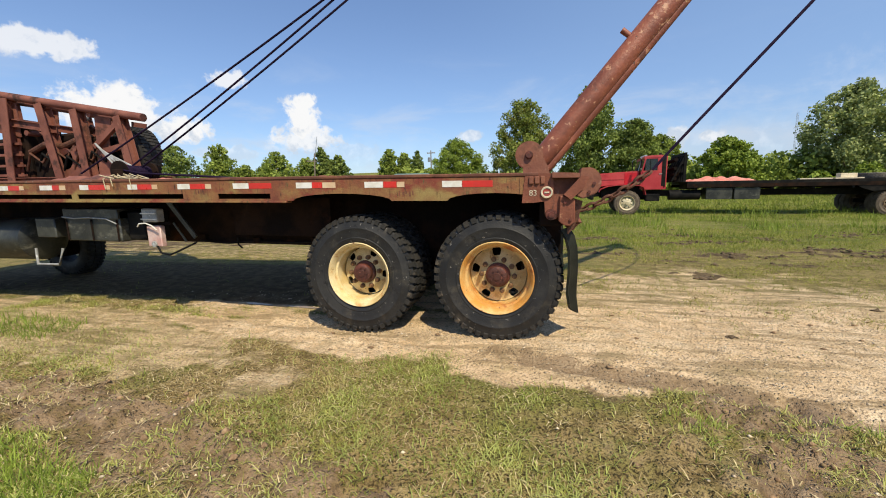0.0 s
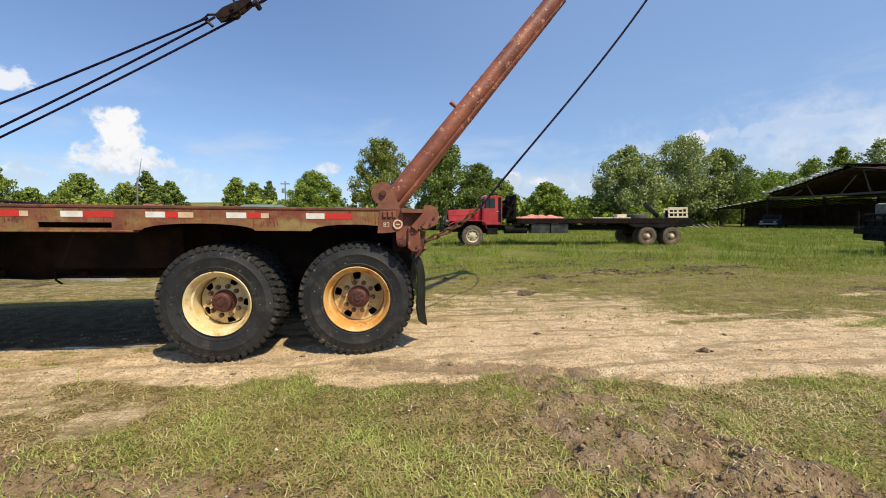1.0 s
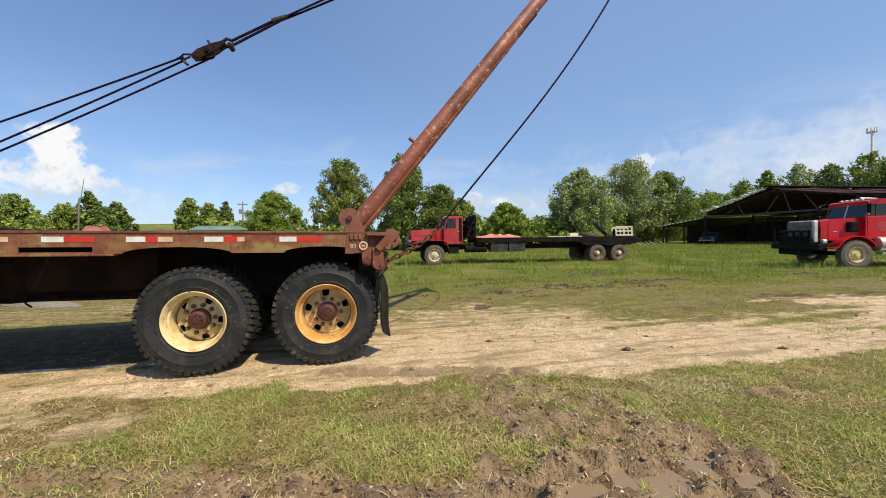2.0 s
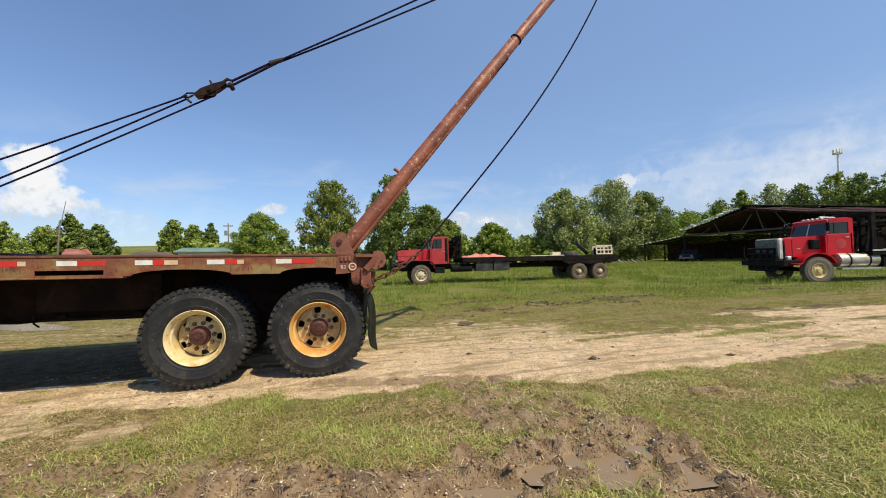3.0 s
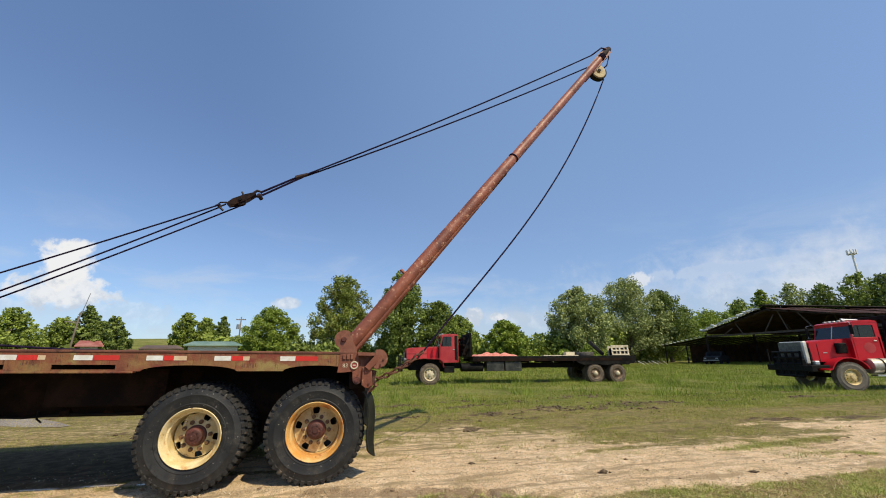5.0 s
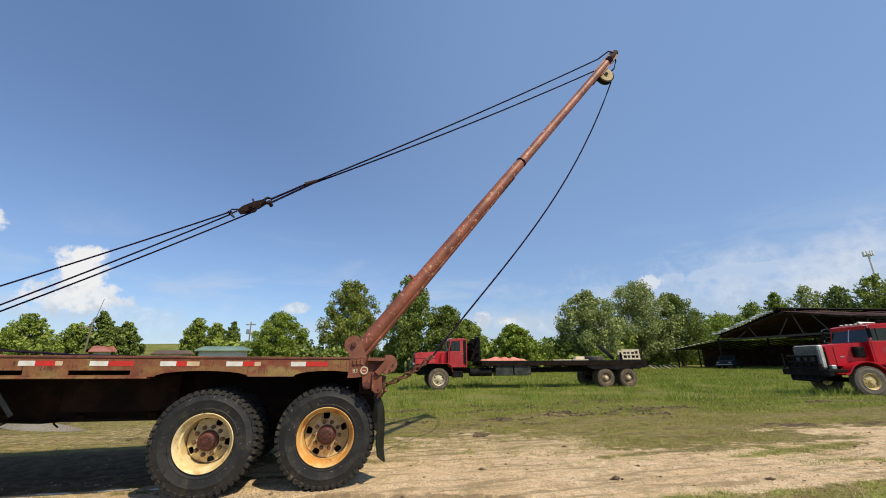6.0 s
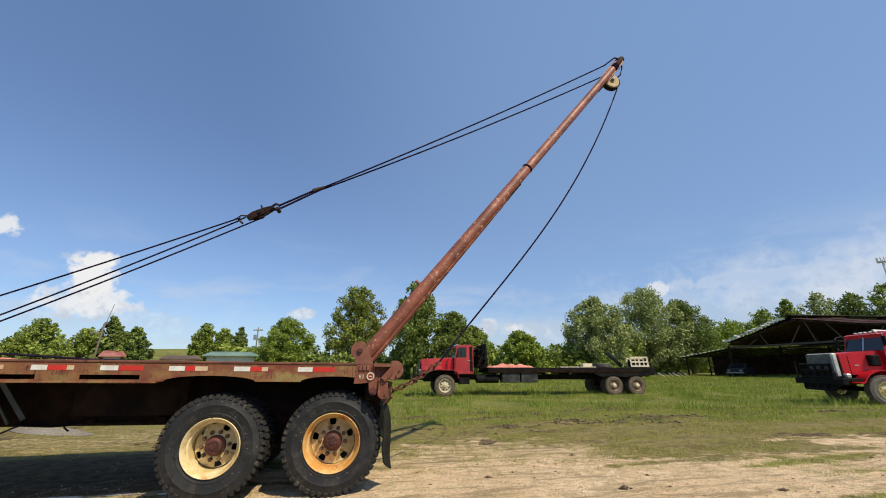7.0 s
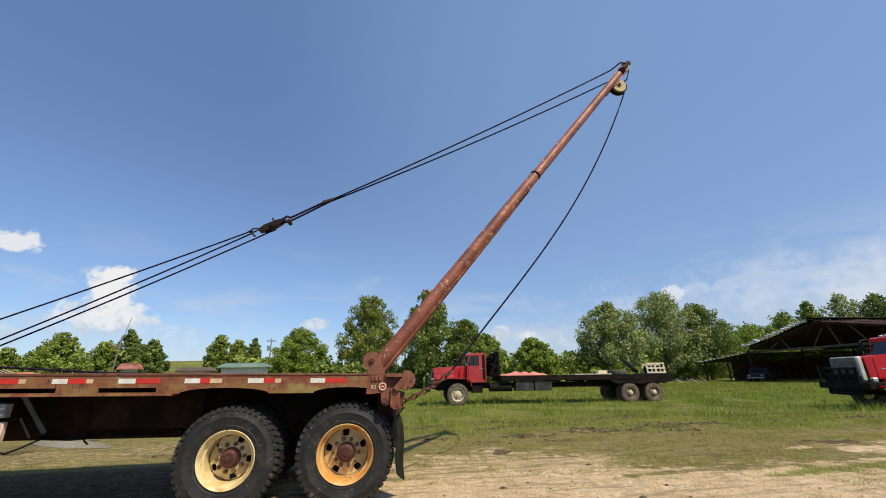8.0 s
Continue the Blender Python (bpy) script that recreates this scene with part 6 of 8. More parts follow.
m_tread_dust = material("dust_grey_tyre", (0.125, 0.108, 0.085), (0.175, 0.155, 0.125), 6, 0.4, 0.65, [((0.07, 0.066, 0.06), 8, 0.6, 0.7, ONE)], 0.9, 0, 0.3, 70)
TRACTOR = Matrix.Translation((19.22, 8.16, float(ground_z(19.3, 8.2)) - 0.02)) @ Matrix.Rotation(radians(160), 4, "Z")
tractor = red_tractor(TRACTOR)

# ---- trees ----
def leaf_cloud(clumps, count, size, seed):
    """Leaf cards scattered in lumpy shells round clump centres. Rows: x, y, z, radius, height factor."""
    r = np.random.default_rng(seed)
    c = np.array(clumps, float)
    weight = c[:, 3] ** 2
    pick = r.choice(len(c), count, p=weight / weight.sum())
    d = r.normal(size=(count, 3))
    d /= np.linalg.norm(d, axis=1)[:, None]
    rad = c[pick, 3] * (0.35 + 0.75 * r.random(count) ** 0.7) * (0.85 + 0.3 * value_noise(d[:, 0] * 2.4 + pick, d[:, 2] * 2.4 + d[:, 1] * 2, seed))
    p = c[pick, :3] + d * rad[:, None] * np.stack([np.ones(count), np.ones(count), c[pick, 4]], 1)
    a = r.normal(size=(count, 3))
    a /= np.linalg.norm(a, axis=1)[:, None]
    b = np.cross(a, d + 0.5 * r.normal(size=(count, 3)))
    b /= np.linalg.norm(b, axis=1)[:, None] + 1e-6
    s = size * (0.5 + r.random(count))[:, None]
    quad = np.stack([p - a * s * 0.55, p + b * s * 0.42, p + a * s * 0.60, p - b * s * 0.42], 1)
    return quad.reshape(-1, 3)


def tree(name, x, y, high, spread, leaf, label, seed, trunk_share=0.28, clumps=26, leaves=5200, slim=1.0, leaf_size=0.34, group="yard trees", z0=None):
    r = np.random.default_rng(seed)
    z0 = float(ground_z(x, y)) if z0 is None else z0
    t = thing(name, label, "tree", group, at=Matrix.Translation((x, y, z0 - 0.05)))
    base_r = 0.018 * high + 0.06
    lean_x, lean_y = r.normal(0, 0.03, 2) * high
    spine = [Vector((lean_x * k ** 2, lean_y * k ** 2, high * 0.86 * k)) for k in np.linspace(0, 1, 8)]
    bm = tube(bm_new(), spine, [base_r * (1.25 if i == 0 else 1 - 0.85 * i / 7) for i in range(8)], 9)
    rows = []
    for k in range(clumps):
        h = trunk_share + (0.97 - trunk_share) * (k + 0.5) / clumps
        env = math.sin(math.pi * min(1, max(0.06, (h - trunk_share * 0.75) / (1.02 - trunk_share * 0.75))) ** 0.72) ** 0.7
        a = k * 2.4 + r.random() * 1.2
        out = spread * env * (0.15 + 0.85 * r.random())
        c = Vector((lean_x * h + math.cos(a) * out, lean_y * h + math.sin(a) * out, high * h + r.normal(0, 0.02) * high))
        rad = spread * (0.070 + 0.120 * r.random()) * (0.55 + 0.6 * env)
        rows.append((*c, rad, slim * (0.75 + 0.3 * r.random())))
        if k % 9 == 0:
            f = Vector((lean_x * h * h, lean_y * h * h, high * max(0.12, h - 0.16)))
            m = f.lerp(c, 0.55) + Vector((0, 0, -0.03 * high))
            tube(bm, [f, m, c], [base_r * 0.38 * (1.1 - h), base_r * 0.24 * (1.1 - h) + 0.01, 0.012], 5, False)
    part("trunk", bm, m_bark, t)
    v = leaf_cloud(rows, leaves, leaf_size, seed)
    f = np.arange(len(v)).reshape(-1, 4)
    part("crown", from_arrays("crown", v, f, 4, leaf), None, t)
    return t


TREES = [
    # x, y, height, spread, leaf, seed, trunk share, slim, label
    (-1.6, 53.1, 13.0, 4.6, m_leaf_rust, 11, 0.12, 1.05, "tall rounded broadleaf tree in full leaf"),
    (6.2, 46.8, 12.8, 3.7, m_leaf_dark, 12, 0.10, 1.2, "tall dark narrow broadleaf tree"),
    (10.4, 46.2, 8.6, 3.0, m_leaf_dark, 13, 0.08, 1.1, "slender dark green tree at the field edge"),
    (13.2, 45.5, 6.6, 3.0, m_leaf, 14, 0.08, 1.0, "leafy young tree at the field edge"),
    (-10.9, 54.0, 8.3, 4.0, m_leaf_bright, 15, 0.10, 0.9, "broad bright green tree at the field edge"),
    (17.8, 40.0, 5.7, 2.6, m_leaf_bright, 16, 0.05, 0.9, "low sunlit bushy tree"),
    (28.6, 42.2, 10.2, 4.3, m_leaf_pale, 17, 0.18, 1.1, "grey-green tree with a pale forked trunk"),
    (46.6, 56.0, 14.4, 6.6, m_leaf_pale, 18, 0.12, 1.05, "tall airy grey-green tree"),
    (53.6, 55.2, 12.6, 5.0, m_leaf_dark, 19, 0.10, 1.1, "dense dark green tree"),
    (-34.3, 44.1, 6.9, 2.8, m_leaf, 20, 0.08, 0.95, "broad green tree behind the truck"),
    (-34.4, 51.2, 6.3, 2.3, m_leaf, 21, 0.08, 0.95, "round green tree beyond the field"),
    (-33.0, 54.4, 7.6, 1.8, m_leaf_dark, 22, 0.10, 1.0, "dark slim tree beyond the field"),
    (-28.3, 50.1, 6.5, 2.0, m_leaf_dark, 23, 0.08, 1.0, "dark cone-shaped tree beyond the field"),
    (-30.6, 52.2, 5.9, 1.8, m_leaf_dark, 33, 0.08, 1.0, "dark green tree beyond the field"),
    (-26.4, 65.2, 7.0, 2.2, m_leaf, 24, 0.08, 1.0, "green tree behind the green roofed house"),
    (-23.5, 66.2, 6.4, 2.2, m_leaf, 31, 0.08, 1.0, "small green tree behind the green roofed house"),
    (-20.6, 64.0, 7.0, 1.3, m_leaf_dark, 32, 0.08, 1.2, "slim dark tree behind the green roofed house"),
    (-43.8, 37.5, 7.7, 3.0, m_leaf_dark, 28, 0.08, 0.95, "broad green tree beyond the hedge"),
    (-40.5, 40.8, 7.8, 2.7, m_leaf, 29, 0.08, 0.95, "tall green tree beyond the hedge"),
    (-39.9, 44.5, 5.4, 2.0, m_leaf, 30, 0.08, 0.95, "round green tree beyond the hedge"),
    (87.8, 65.1, 14.9, 3.2, m_leaf_bright, 25, 0.08, 1.1, "tall sunlit tree behind the shed"),
    (78.9, 63.4, 12.3, 5.2, m_leaf, 34, 0.08, 0.95, "broad green tree behind the shed"),
    (95.5, 65.0, 16.1, 5.8, m_leaf_pale, 26, 0.10, 0.95, "tall grey-green tree behind the shed"),
    (97.4, 58.8, 15.4, 4.3, m_leaf_dark, 35, 0.08, 1.0, "dark green tree behind the shed"),
    (96.5, 52.7, 16.5, 4.9, m_leaf, 27, 0.08, 0.95, "big spreading tree behind the shed"),
    (98.4, 49.4, 15.9, 4.1, m_leaf_dark, 36, 0.08, 1.0, "big dark tree behind the shed"),
    (100.2, 46.0, 15.6, 4.9, m_leaf, 37, 0.08, 1.0, "big green tree behind the shed"),
    (100.1, 41.0, 13.7, 4.9, m_leaf_dark, 38, 0.08, 1.0, "big dark tree behind the shed"),
    (69.6, 61.7, 9.6, 5.5, m_leaf_bright, 39, 0.06, 0.9, "low sunlit tree beside the shed"),
]
for x, y, high, spread, leaf, seed, share, slim, label in TREES:
    tree("tree", x, y, high, spread, leaf, label, seed, share, 300, 26000 if -12 < x < 55 else 11000, slim, (0.145 + 0.006 * high) * (1.0 if -12 < x < 55 else 1.3 if x > 0 else 1.1))

# brush and woods behind, one mass a stretch
def brush(name, pts, leaf, label, seed, leaves, size=0.36):
    r = np.random.default_rng(seed)
    rows = []
    for (x0, y0, h0), (x1, y1, h1) in zip(pts, pts[1:]):
        n = max(2, int(math.hypot(x1 - x0, y1 - y0) / 1.1))
        for k in range(n):
            f = (k + r.random()) / n
            h = (h0 + (h1 - h0) * f) * (0.55 + 0.55 * r.random())
            x, y = x0 + (x1 - x0) * f + r.normal(0, 0.8), y0 + (y1 - y0) * f + r.normal(0, 0.8)
            z = float(ground_z(x, y))
            for j in range(3):
                rows.append((x + r.normal(0, 0.7), y + r.normal(0, 0.7), z + h * (0.25 + 0.3 * j), h * 0.30 + 0.25, 0.9))
    v = leaf_cloud(rows, leaves, size, seed)
    me = from_arrays(name, v, np.arange(len(v)).reshape(-1, 4), 4, leaf)
    return tagged(new(name, me), label, "bushes", "", "stuff")


brush("field_edge_brush", [(8.0, 45.0, 3.0), (16.0, 44.5, 3.4), (22.0, 43.5, 3.0), (29.0, 42.5, 4.2), (34.0, 47.0, 4.6), (40.0, 55.0, 5.2), (45.0, 60.0, 5.6)], m_leaf, "dense green brush along the field edge", 51, 26000)
brush("near_brush", [(24.5, 38.5, 1.9), (28.0, 38.0, 2.2), (31.5, 38.0, 1.9)], m_leaf_bright, "sunlit low brush by the shed", 52, 8000, 0.28)
brush("shed_side_brush", [(45.0, 58.0, 5.0), (53.0, 61.0, 6.2), (62, 64.0, 7.6), (72, 67.0, 9.0), (88, 66.0, 10.0), (99, 58.0, 11.0), (102, 46.0, 11.0), (104, 34.0, 10.0)], m_leaf, "green woods behind the shed", 53, 60000, 0.44)
brush("left_brush", [(-8.0, 52.0, 3.6), (-2.0, 50.0, 3.0), (4.0, 47.0, 3.4), (8.0, 45.0, 3.4)], m_leaf_dark, "dark brush below the tall trees", 54, 16000)
brush("hedge", [(-75.0, 5.0, 5.0), (-58.0, 24.0, 5.0), (-44.0, 38.0, 4.6), (-38.0, 47.0, 4.2), (-33.0, 53.0, 3.8), (-29.5, 54.0, 3.4)], m_leaf_dark, "dark hedge of far trees", 55, 24000, 0.5)
brush("far_woods", [(-12.0, 104.0, 3.0), (0.0, 100.0, 4.0), (30.0, 90.0, 5.0), (60.0, 74.0, 6.0)], m_leaf_dark, "far dark woods", 56, 16000, 0.6)
brush("far_hedge", [(-28.0, 66.0, 3.2), (-24.0, 67.0, 3.6), (-20.0, 64.0, 3.6), (-15.5, 58.0, 3.6), (-12.0, 55.0, 3.2)], m_leaf, "far green trees beyond the houses", 57, 12000, 0.4)

# ---- open shed ----
m_truss = material("weathered_truss_timber", (0.062, 0.048, 0.038), (0.10, 0.080, 0.064), 2, 0.4, 0.6, (), 0.9, 0, 0.3, 12)
m_lining = material("brown_shed_lining", (0.110, 0.066, 0.048), (0.070, 0.044, 0.034), 1.2, 0.4, 0.6, (), 0.9, 0, 0.2, 20, spec=0.1)


def shed():
    s = thing("pole_shed", "old open pole shed with sagging rusty tin roof", "shed", at=Matrix.Translation((0.41, -4.9, 1.33)) @ Matrix.Diagonal((1.6, 1.6, 1.6, 1)) @ Matrix.Translation((-0.41, 4.9, -1.33)))
    gx0, gx1, yr, zr = 30.2, 56.0, 18.7, 4.5
    yl, zl, yn, zn = 24.4, 3.05, 10.6, 3.15
    def slope(y0, z0, y1, z1, mat, name, label, sheets):
        w = (gx1 - gx0 + 0.8) / sheets
        for k in range(sheets):
            bm = bm_new()
            x0 = gx0 - 0.4 + k * w
            n = 14
            dz = 0.05 * math.sin(k * 1.7)
            vs = []
            for i in range(n + 1):
                lift = 0.03 * (i % 2) + dz
                vs.append((bm.verts.new((x0 + w * i / n, y0, z0 + lift)), bm.verts.new((x0 + w * i / n, (y0 + y1) / 2, (z0 + z1) / 2 + lift - 0.10)), bm.verts.new((x0 + w * i / n, y1, z1 + lift + 0.04 * math.cos(k * 2.1)))))
            for a, b in zip(vs, vs[1:]):
                bm.faces.new((a[0], b[0], b[1], a[1]))
                bm.faces.new((a[1], b[1], b[2], a[2]))
            bmesh.ops.solidify(bm, geom=list(bm.faces), thickness=0.012)
            part(name, bm, mat, s, label)
    slope(yr - 0.2, zr - 0.05, yn, zn, m_tin, "roof_sheet", "rusty tin roof sheet", 13)
    # far slope in the darkened tin, so its underside reads as shaded
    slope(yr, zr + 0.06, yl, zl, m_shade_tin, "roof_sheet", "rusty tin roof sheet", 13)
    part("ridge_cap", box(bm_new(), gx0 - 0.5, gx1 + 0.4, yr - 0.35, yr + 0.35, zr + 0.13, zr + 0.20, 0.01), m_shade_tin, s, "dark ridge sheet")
    # pale broken sheet ends along the gable edge
    r_ = random.Random(77)
    for k in range(17):
        f = (k + 0.5 + 0.3 * r_.random()) / 17.5
        y, z = yr + (yl - yr) * f, zr + (zl - zr) * f
        lift = 0.10 + 0.10 * r_.random()
        part("sheet_end", beam(bm_new(), (gx0 - 0.46, y, z + 0.03), (gx0 - 0.46 - 0.05 * r_.random(), y + 0.20 + 0.14 * r_.random(), z + lift - 0.07), 0.30, 0.11), m_pale_tin, s, "pale curled sheet end")
    # lining added under the sheets to give the roof a shaded underside
    for y0, z0, y1, z1 in ((yr, zr - 0.10, yn + 0.2, zn - 0.10), (yr, zr - 0.10, yl - 0.2, zl - 0.08)):
        bm = panel(bm_new(), [(gx0 - 0.2, y0, z0), (gx1, y0, z0), (gx1, y1, z1), (gx0 - 0.2, y1, z1)], 0.01)
        for v in bm.verts:
            v.co.z -= 0.10
        part("shade_lining", bm, m_lining, s, "brown lining added to shade the roof underside")
    for x in np.arange(gx0, gx1 + 0.1, 5.16):
        bm = bm_new()
        beam(bm, (x, yn, zn - 0.15), (x, yr, zr - 0.15), 0.10, 0.14)
        beam(bm, (x, yl, zl - 0.12), (x, yr, zr - 0.15), 0.10, 0.14)
        beam(bm, (x, yn, zn - 0.42), (x, yl, zl - 0.36), 0.10, 0.14)
        for k in range(1, 8):
            f = k / 8
            y = yn + (yl - yn) * f
            zt = zn + (zr - zn) * (f * 2) if f < 0.5 else zl + (zr - zl) * (2 - 2 * f)
            beam(bm, (x, y, 2.72), (x, y + (0.9 if k % 2 else -0.5) * (1 if f < .5 else -1), zt - 0.2), 0.06, 0.07, (1, 0, 0))
        part("truss", bm, m_truss, s, "weathered timber roof truss")
        for y, z in ((yn, zn), (yr - 2.4, 2.75), (yl, zl)):
            zg = float(ground_z(x, y))
            part("post", tube(bm_new(), [(x, y, zg - 0.1), (x, y + 0.05, z - 0.2)], 0.10, 10), m_shade_tin, s)
    for f in np.linspace(0.08, 0.95, 7):
        for y0, z0, y1, z1 in ((yn, zn, yr, zr), (yl, zl, yr, zr)):
            y, z = y0 + (y1 - y0) * f, z0 + (z1 - z0) * f
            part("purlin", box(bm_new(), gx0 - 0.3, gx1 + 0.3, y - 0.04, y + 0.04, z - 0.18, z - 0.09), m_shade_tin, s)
    # lean-to on the far side
    for k in range(24):
        x0, x1 = gx0 - 0.3 + k * 0.62, gx0 - 0.3 + (k + 1) * 0.62
        dz = 0.03 * (k % 2)
        bm = panel(bm_new(), [(x0, yl - 0.2, 2.62 + dz), (x1, yl - 0.2, 2.62 + dz), (x1, yl + 5.2, 2.02 + dz), (x0, yl + 5.2, 2.02 + dz)], 0.02)
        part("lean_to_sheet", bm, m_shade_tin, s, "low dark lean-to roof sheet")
    for k in range(10):
        y = yl + 0.2 + k * 0.5
        part("sheet_end", beam(bm_new(), (gx0 - 0.38, y, 2.66 - 0.115 * (y - yl)), (gx0 - 0.42, y + 0.20, 2.70 - 0.115 * (y - yl)), 0.12, 0.03), m_pale_tin, s)
    for y in (yl + 2.4, yl + 5.0):
        for x in (gx0, gx0 + 7, gx0 + 14):
            part("post", tube(bm_new(), [(x, y, -0.1), (x, y, 2.1)], 0.06, 8), m_shade_tin, s)
    # closed back and side walls
    part("back_wall", box(bm_new(), gx1, gx1 + 0.1, yn, yl, -0.1, 3.0), m_lining, s)
    part("far_wall", box(bm_new(), gx0 + 3.0, gx1, yl + 5.1, yl + 5.2, -0.1, 2.1), m_lining, s)
    part("inner_wall", box(bm_new(), gx0 + 9.0, gx0 + 9.1, yn + 0.2, yl + 5.0, -0.1, 2.25), m_lining, s)
    return s


shed()


def old_pickup(at):
    c = thing("old_pickup", "dark dusty pickup parked under the shed", "pickup", at=at)
    bm = bm_new()
    prism(bm, [(2.5, 0.45), (2.55, 0.95), (1.2, 1.08), (0.75, 1.62), (-0.6, 1.64), (-0.75, 1.1), (-2.5, 1.08), (-2.55, 0.5)], "y", -0.9, 0.9)
    bmesh.ops.bevel(bm, geom=list(bm.edges), offset=0.05, segments=2, affect="EDGES")
    part("body", bm, m_dark_car, c)
    for s in (-1, 1):
        part("side_window", box(bm_new(), -0.5, 0.7, s * 0.9 - 0.012, s * 0.9 + 0.012, 1.16, 1.54), m_black, c)
        part("headlamp", box(bm_new(), 2.5, 2.58, s * 0.65 - 0.14, s * 0.65 + 0.14, 0.72, 0.88, 0.01), m_grey_box, c)
        for x in (1.6, -1.55):
            part("wheel", tyre_mesh("wheel", 0.36, 0.2, 0.22), None, c, "", Matrix.Translation((x, s * 0.85, 0.36)))
    part("windscreen", panel(bm_new(), [(1.16, -0.75, 1.12), (1.16, 0.75, 1.12), (0.80, 0.72, 1.56), (0.80, -0.72, 1.56)], 0.02), m_black, c)
    part("bumper", box(bm_new(), 2.52, 2.66, -0.9, 0.9, 0.48, 0.62, 0.02), m_grey_box, c)
    return c


m_dark_car = material("dark_dusty_car_paint", (0.014, 0.015, 0.016), (0.026, 0.025, 0.025), 2, 0.4, 0.6, (), 0.85, 0, 0.05, 30, 0.1)
old_pickup(Matrix.Translation((47.6, 40.6, float(ground_z(47.6, 40.6)) - 0.02)) @ Matrix.Rotation(radians(210), 4, "Z"))

# ---- poles, mast, tower ----
def utility_pole(x, y, high, tilt, label, kit):
    z = float(ground_z(x, y))
    p = thing("utility_pole", label, "pole", "utility poles", at=Matrix.Translation((x, y, z - 0.2)) @ Matrix.Rotation(radians(tilt), 4, "Y"))
    part("shaft", tube(bm_new(), [(0, 0, 0), (0, 0, high)], [0.13, 0.085], 12), m_pole_wood, p)
    if kit:
        part("cross_arm", box(bm_new(), -0.7, 0.7, -0.06, 0.06, high - 0.5, high - 0.36), m_pole_wood, p)
        for xx in (-0.62, -0.3, 0.3, 0.62):
            part("insulator", lathe(bm_new(), (xx, 0, high - 0.36), (0, 0, 1), [(0, 0.03), (0.05, 0.06), (0.1, 0.04), (0.16, 0.0001)], 10), m_steel, p)
        part("transformer", lathe(bm_new(), (-0.35, 0, high - 1.9), (0, 0, 1), [(0, 0.0001), (0, 0.22), (0.7, 0.22), (0.76, 0.15), (0.76, 0.0001)], 16), m_steel, p)
    else:
        part("mast", tube(bm_new(), [(0.08, 0, high - 0.6), (0.45, 0, high + 2.4)], [0.05, 0.03], 8), m_steel, p)
        part("cross_arm", box(bm_new(), -1.3, 0.3, -0.06, 0.06, high - 1.2, high - 1.08), m_pole_wood, p)
    return p


utility_pole(-17.6, 62.8, 7.4, 0, "grey timber utility pole with a transformer", True)
utility_pole(-32.5, 50.2, 7.0, 3.6, "leaning grey timber utility pole with a thin mast", False)
mast = thing("radio_mast", "thin grey lattice radio mast far away", "mast", at=Matrix.Translation((69.0, 128.0, 0)))
for a in range(3):
    c, s_ = 0.25 * math.cos(a * 2.094), 0.25 * math.sin(a * 2.094)
    part("leg", tube(bm_new(), [(c, s_, 0), (c, s_, 19.6)], 0.026, 6), m_steel, mast)
bm = bm_new()
for k in range(24):
    for a in range(3):
        p0 = (0.25 * math.cos(a * 2.094), 0.25 * math.sin(a * 2.094), k * 0.8)
        p1 = (0.25 * math.cos((a + 1) * 2.094), 0.25 * math.sin((a + 1) * 2.094), k * 0.8 + 0.8)
        tube(bm, [p0, p1], 0.011, 4)
part("lattice", bm, m_steel, mast)
tower = thing("cell_tower", "grey mobile phone tower behind the trees", "tower", at=Matrix.Translation((172.7, 96.8, 0)))
part("shaft", tube(bm_new(), [(0, 0, 0), (0, 0, 35.5)], [0.45, 0.30], 16), m_pale_tin, tower)
for k in range(9):
    a = 2 * math.pi * k / 9
    part("antenna", box(bm_new(), 1.25 * math.cos(a) - 0.16, 1.25 * math.cos(a) + 0.16, 1.25 * math.sin(a) - 0.16, 1.25 * math.sin(a) + 0.16, 34.4, 36.2, 0.05), m_pale_tin, tower)
part("platform", lathe(bm_new(), (0, 0, 34.6), (0, 0, 1), [(0, 0.5), (0, 1.3), (0.2, 1.3), (0.2, 0.5)], 18), m_steel, tower)

# ---- houses beyond the field ----
def house(name, x, y, turn, long, deep, wall_h, roof_h, roof_mat, label, base=None):
    z = float(ground_z(x, y)) if base is None else base
    h = thing(name, label, "house", "far houses", at=Matrix.Translation((x, y, z - 0.3)) @ Matrix.Rotation(radians(turn), 4, "Z"))
    bm = bm_new()
    box(bm, -long / 2, long / 2, -deep / 2, deep / 2, 0, wall_h + 0.3)
    part("wall", bm, m_siding, h)
    bm = bm_new()
    e = 0.5
    prism(bm, [(-deep / 2 - e, wall_h + 0.2), (-deep / 2 - e, wall_h + 0.32), (0, wall_h + roof_h + 0.42), (deep / 2 + e, wall_h + 0.32), (deep / 2 + e, wall_h + 0.2), (0, wall_h + roof_h + 0.28)], "x", -long / 2 - e, long / 2 + e)
    for v in bm.verts:
        if v.co.z > wall_h + 0.33:
            v.co.x *= 0.72
    part("roof", bm, roof_mat, h)
    n = max(2, int(long / 3))
    for k in range(n):
        cx = -long / 2 + (k + 0.5) * long / n
        if k == n // 2:
            part("door", box(bm_new(), cx - 0.45, cx + 0.45, -deep / 2 - 0.05, -deep / 2 + 0.02, 0.3, 2.3), m_brown_roof, h)
        else:
            win = part("window", box(bm_new(), cx - 0.55, cx + 0.55, -deep / 2 - 0.05, -deep / 2 + 0.02, 1.2, 2.3), m_siding, h)
            part("pane", box(bm_new(), cx - 0.48, cx + 0.48, -deep / 2 - 0.07, -deep / 2 - 0.055, 1.26, 2.24), m_window, win)
    return h


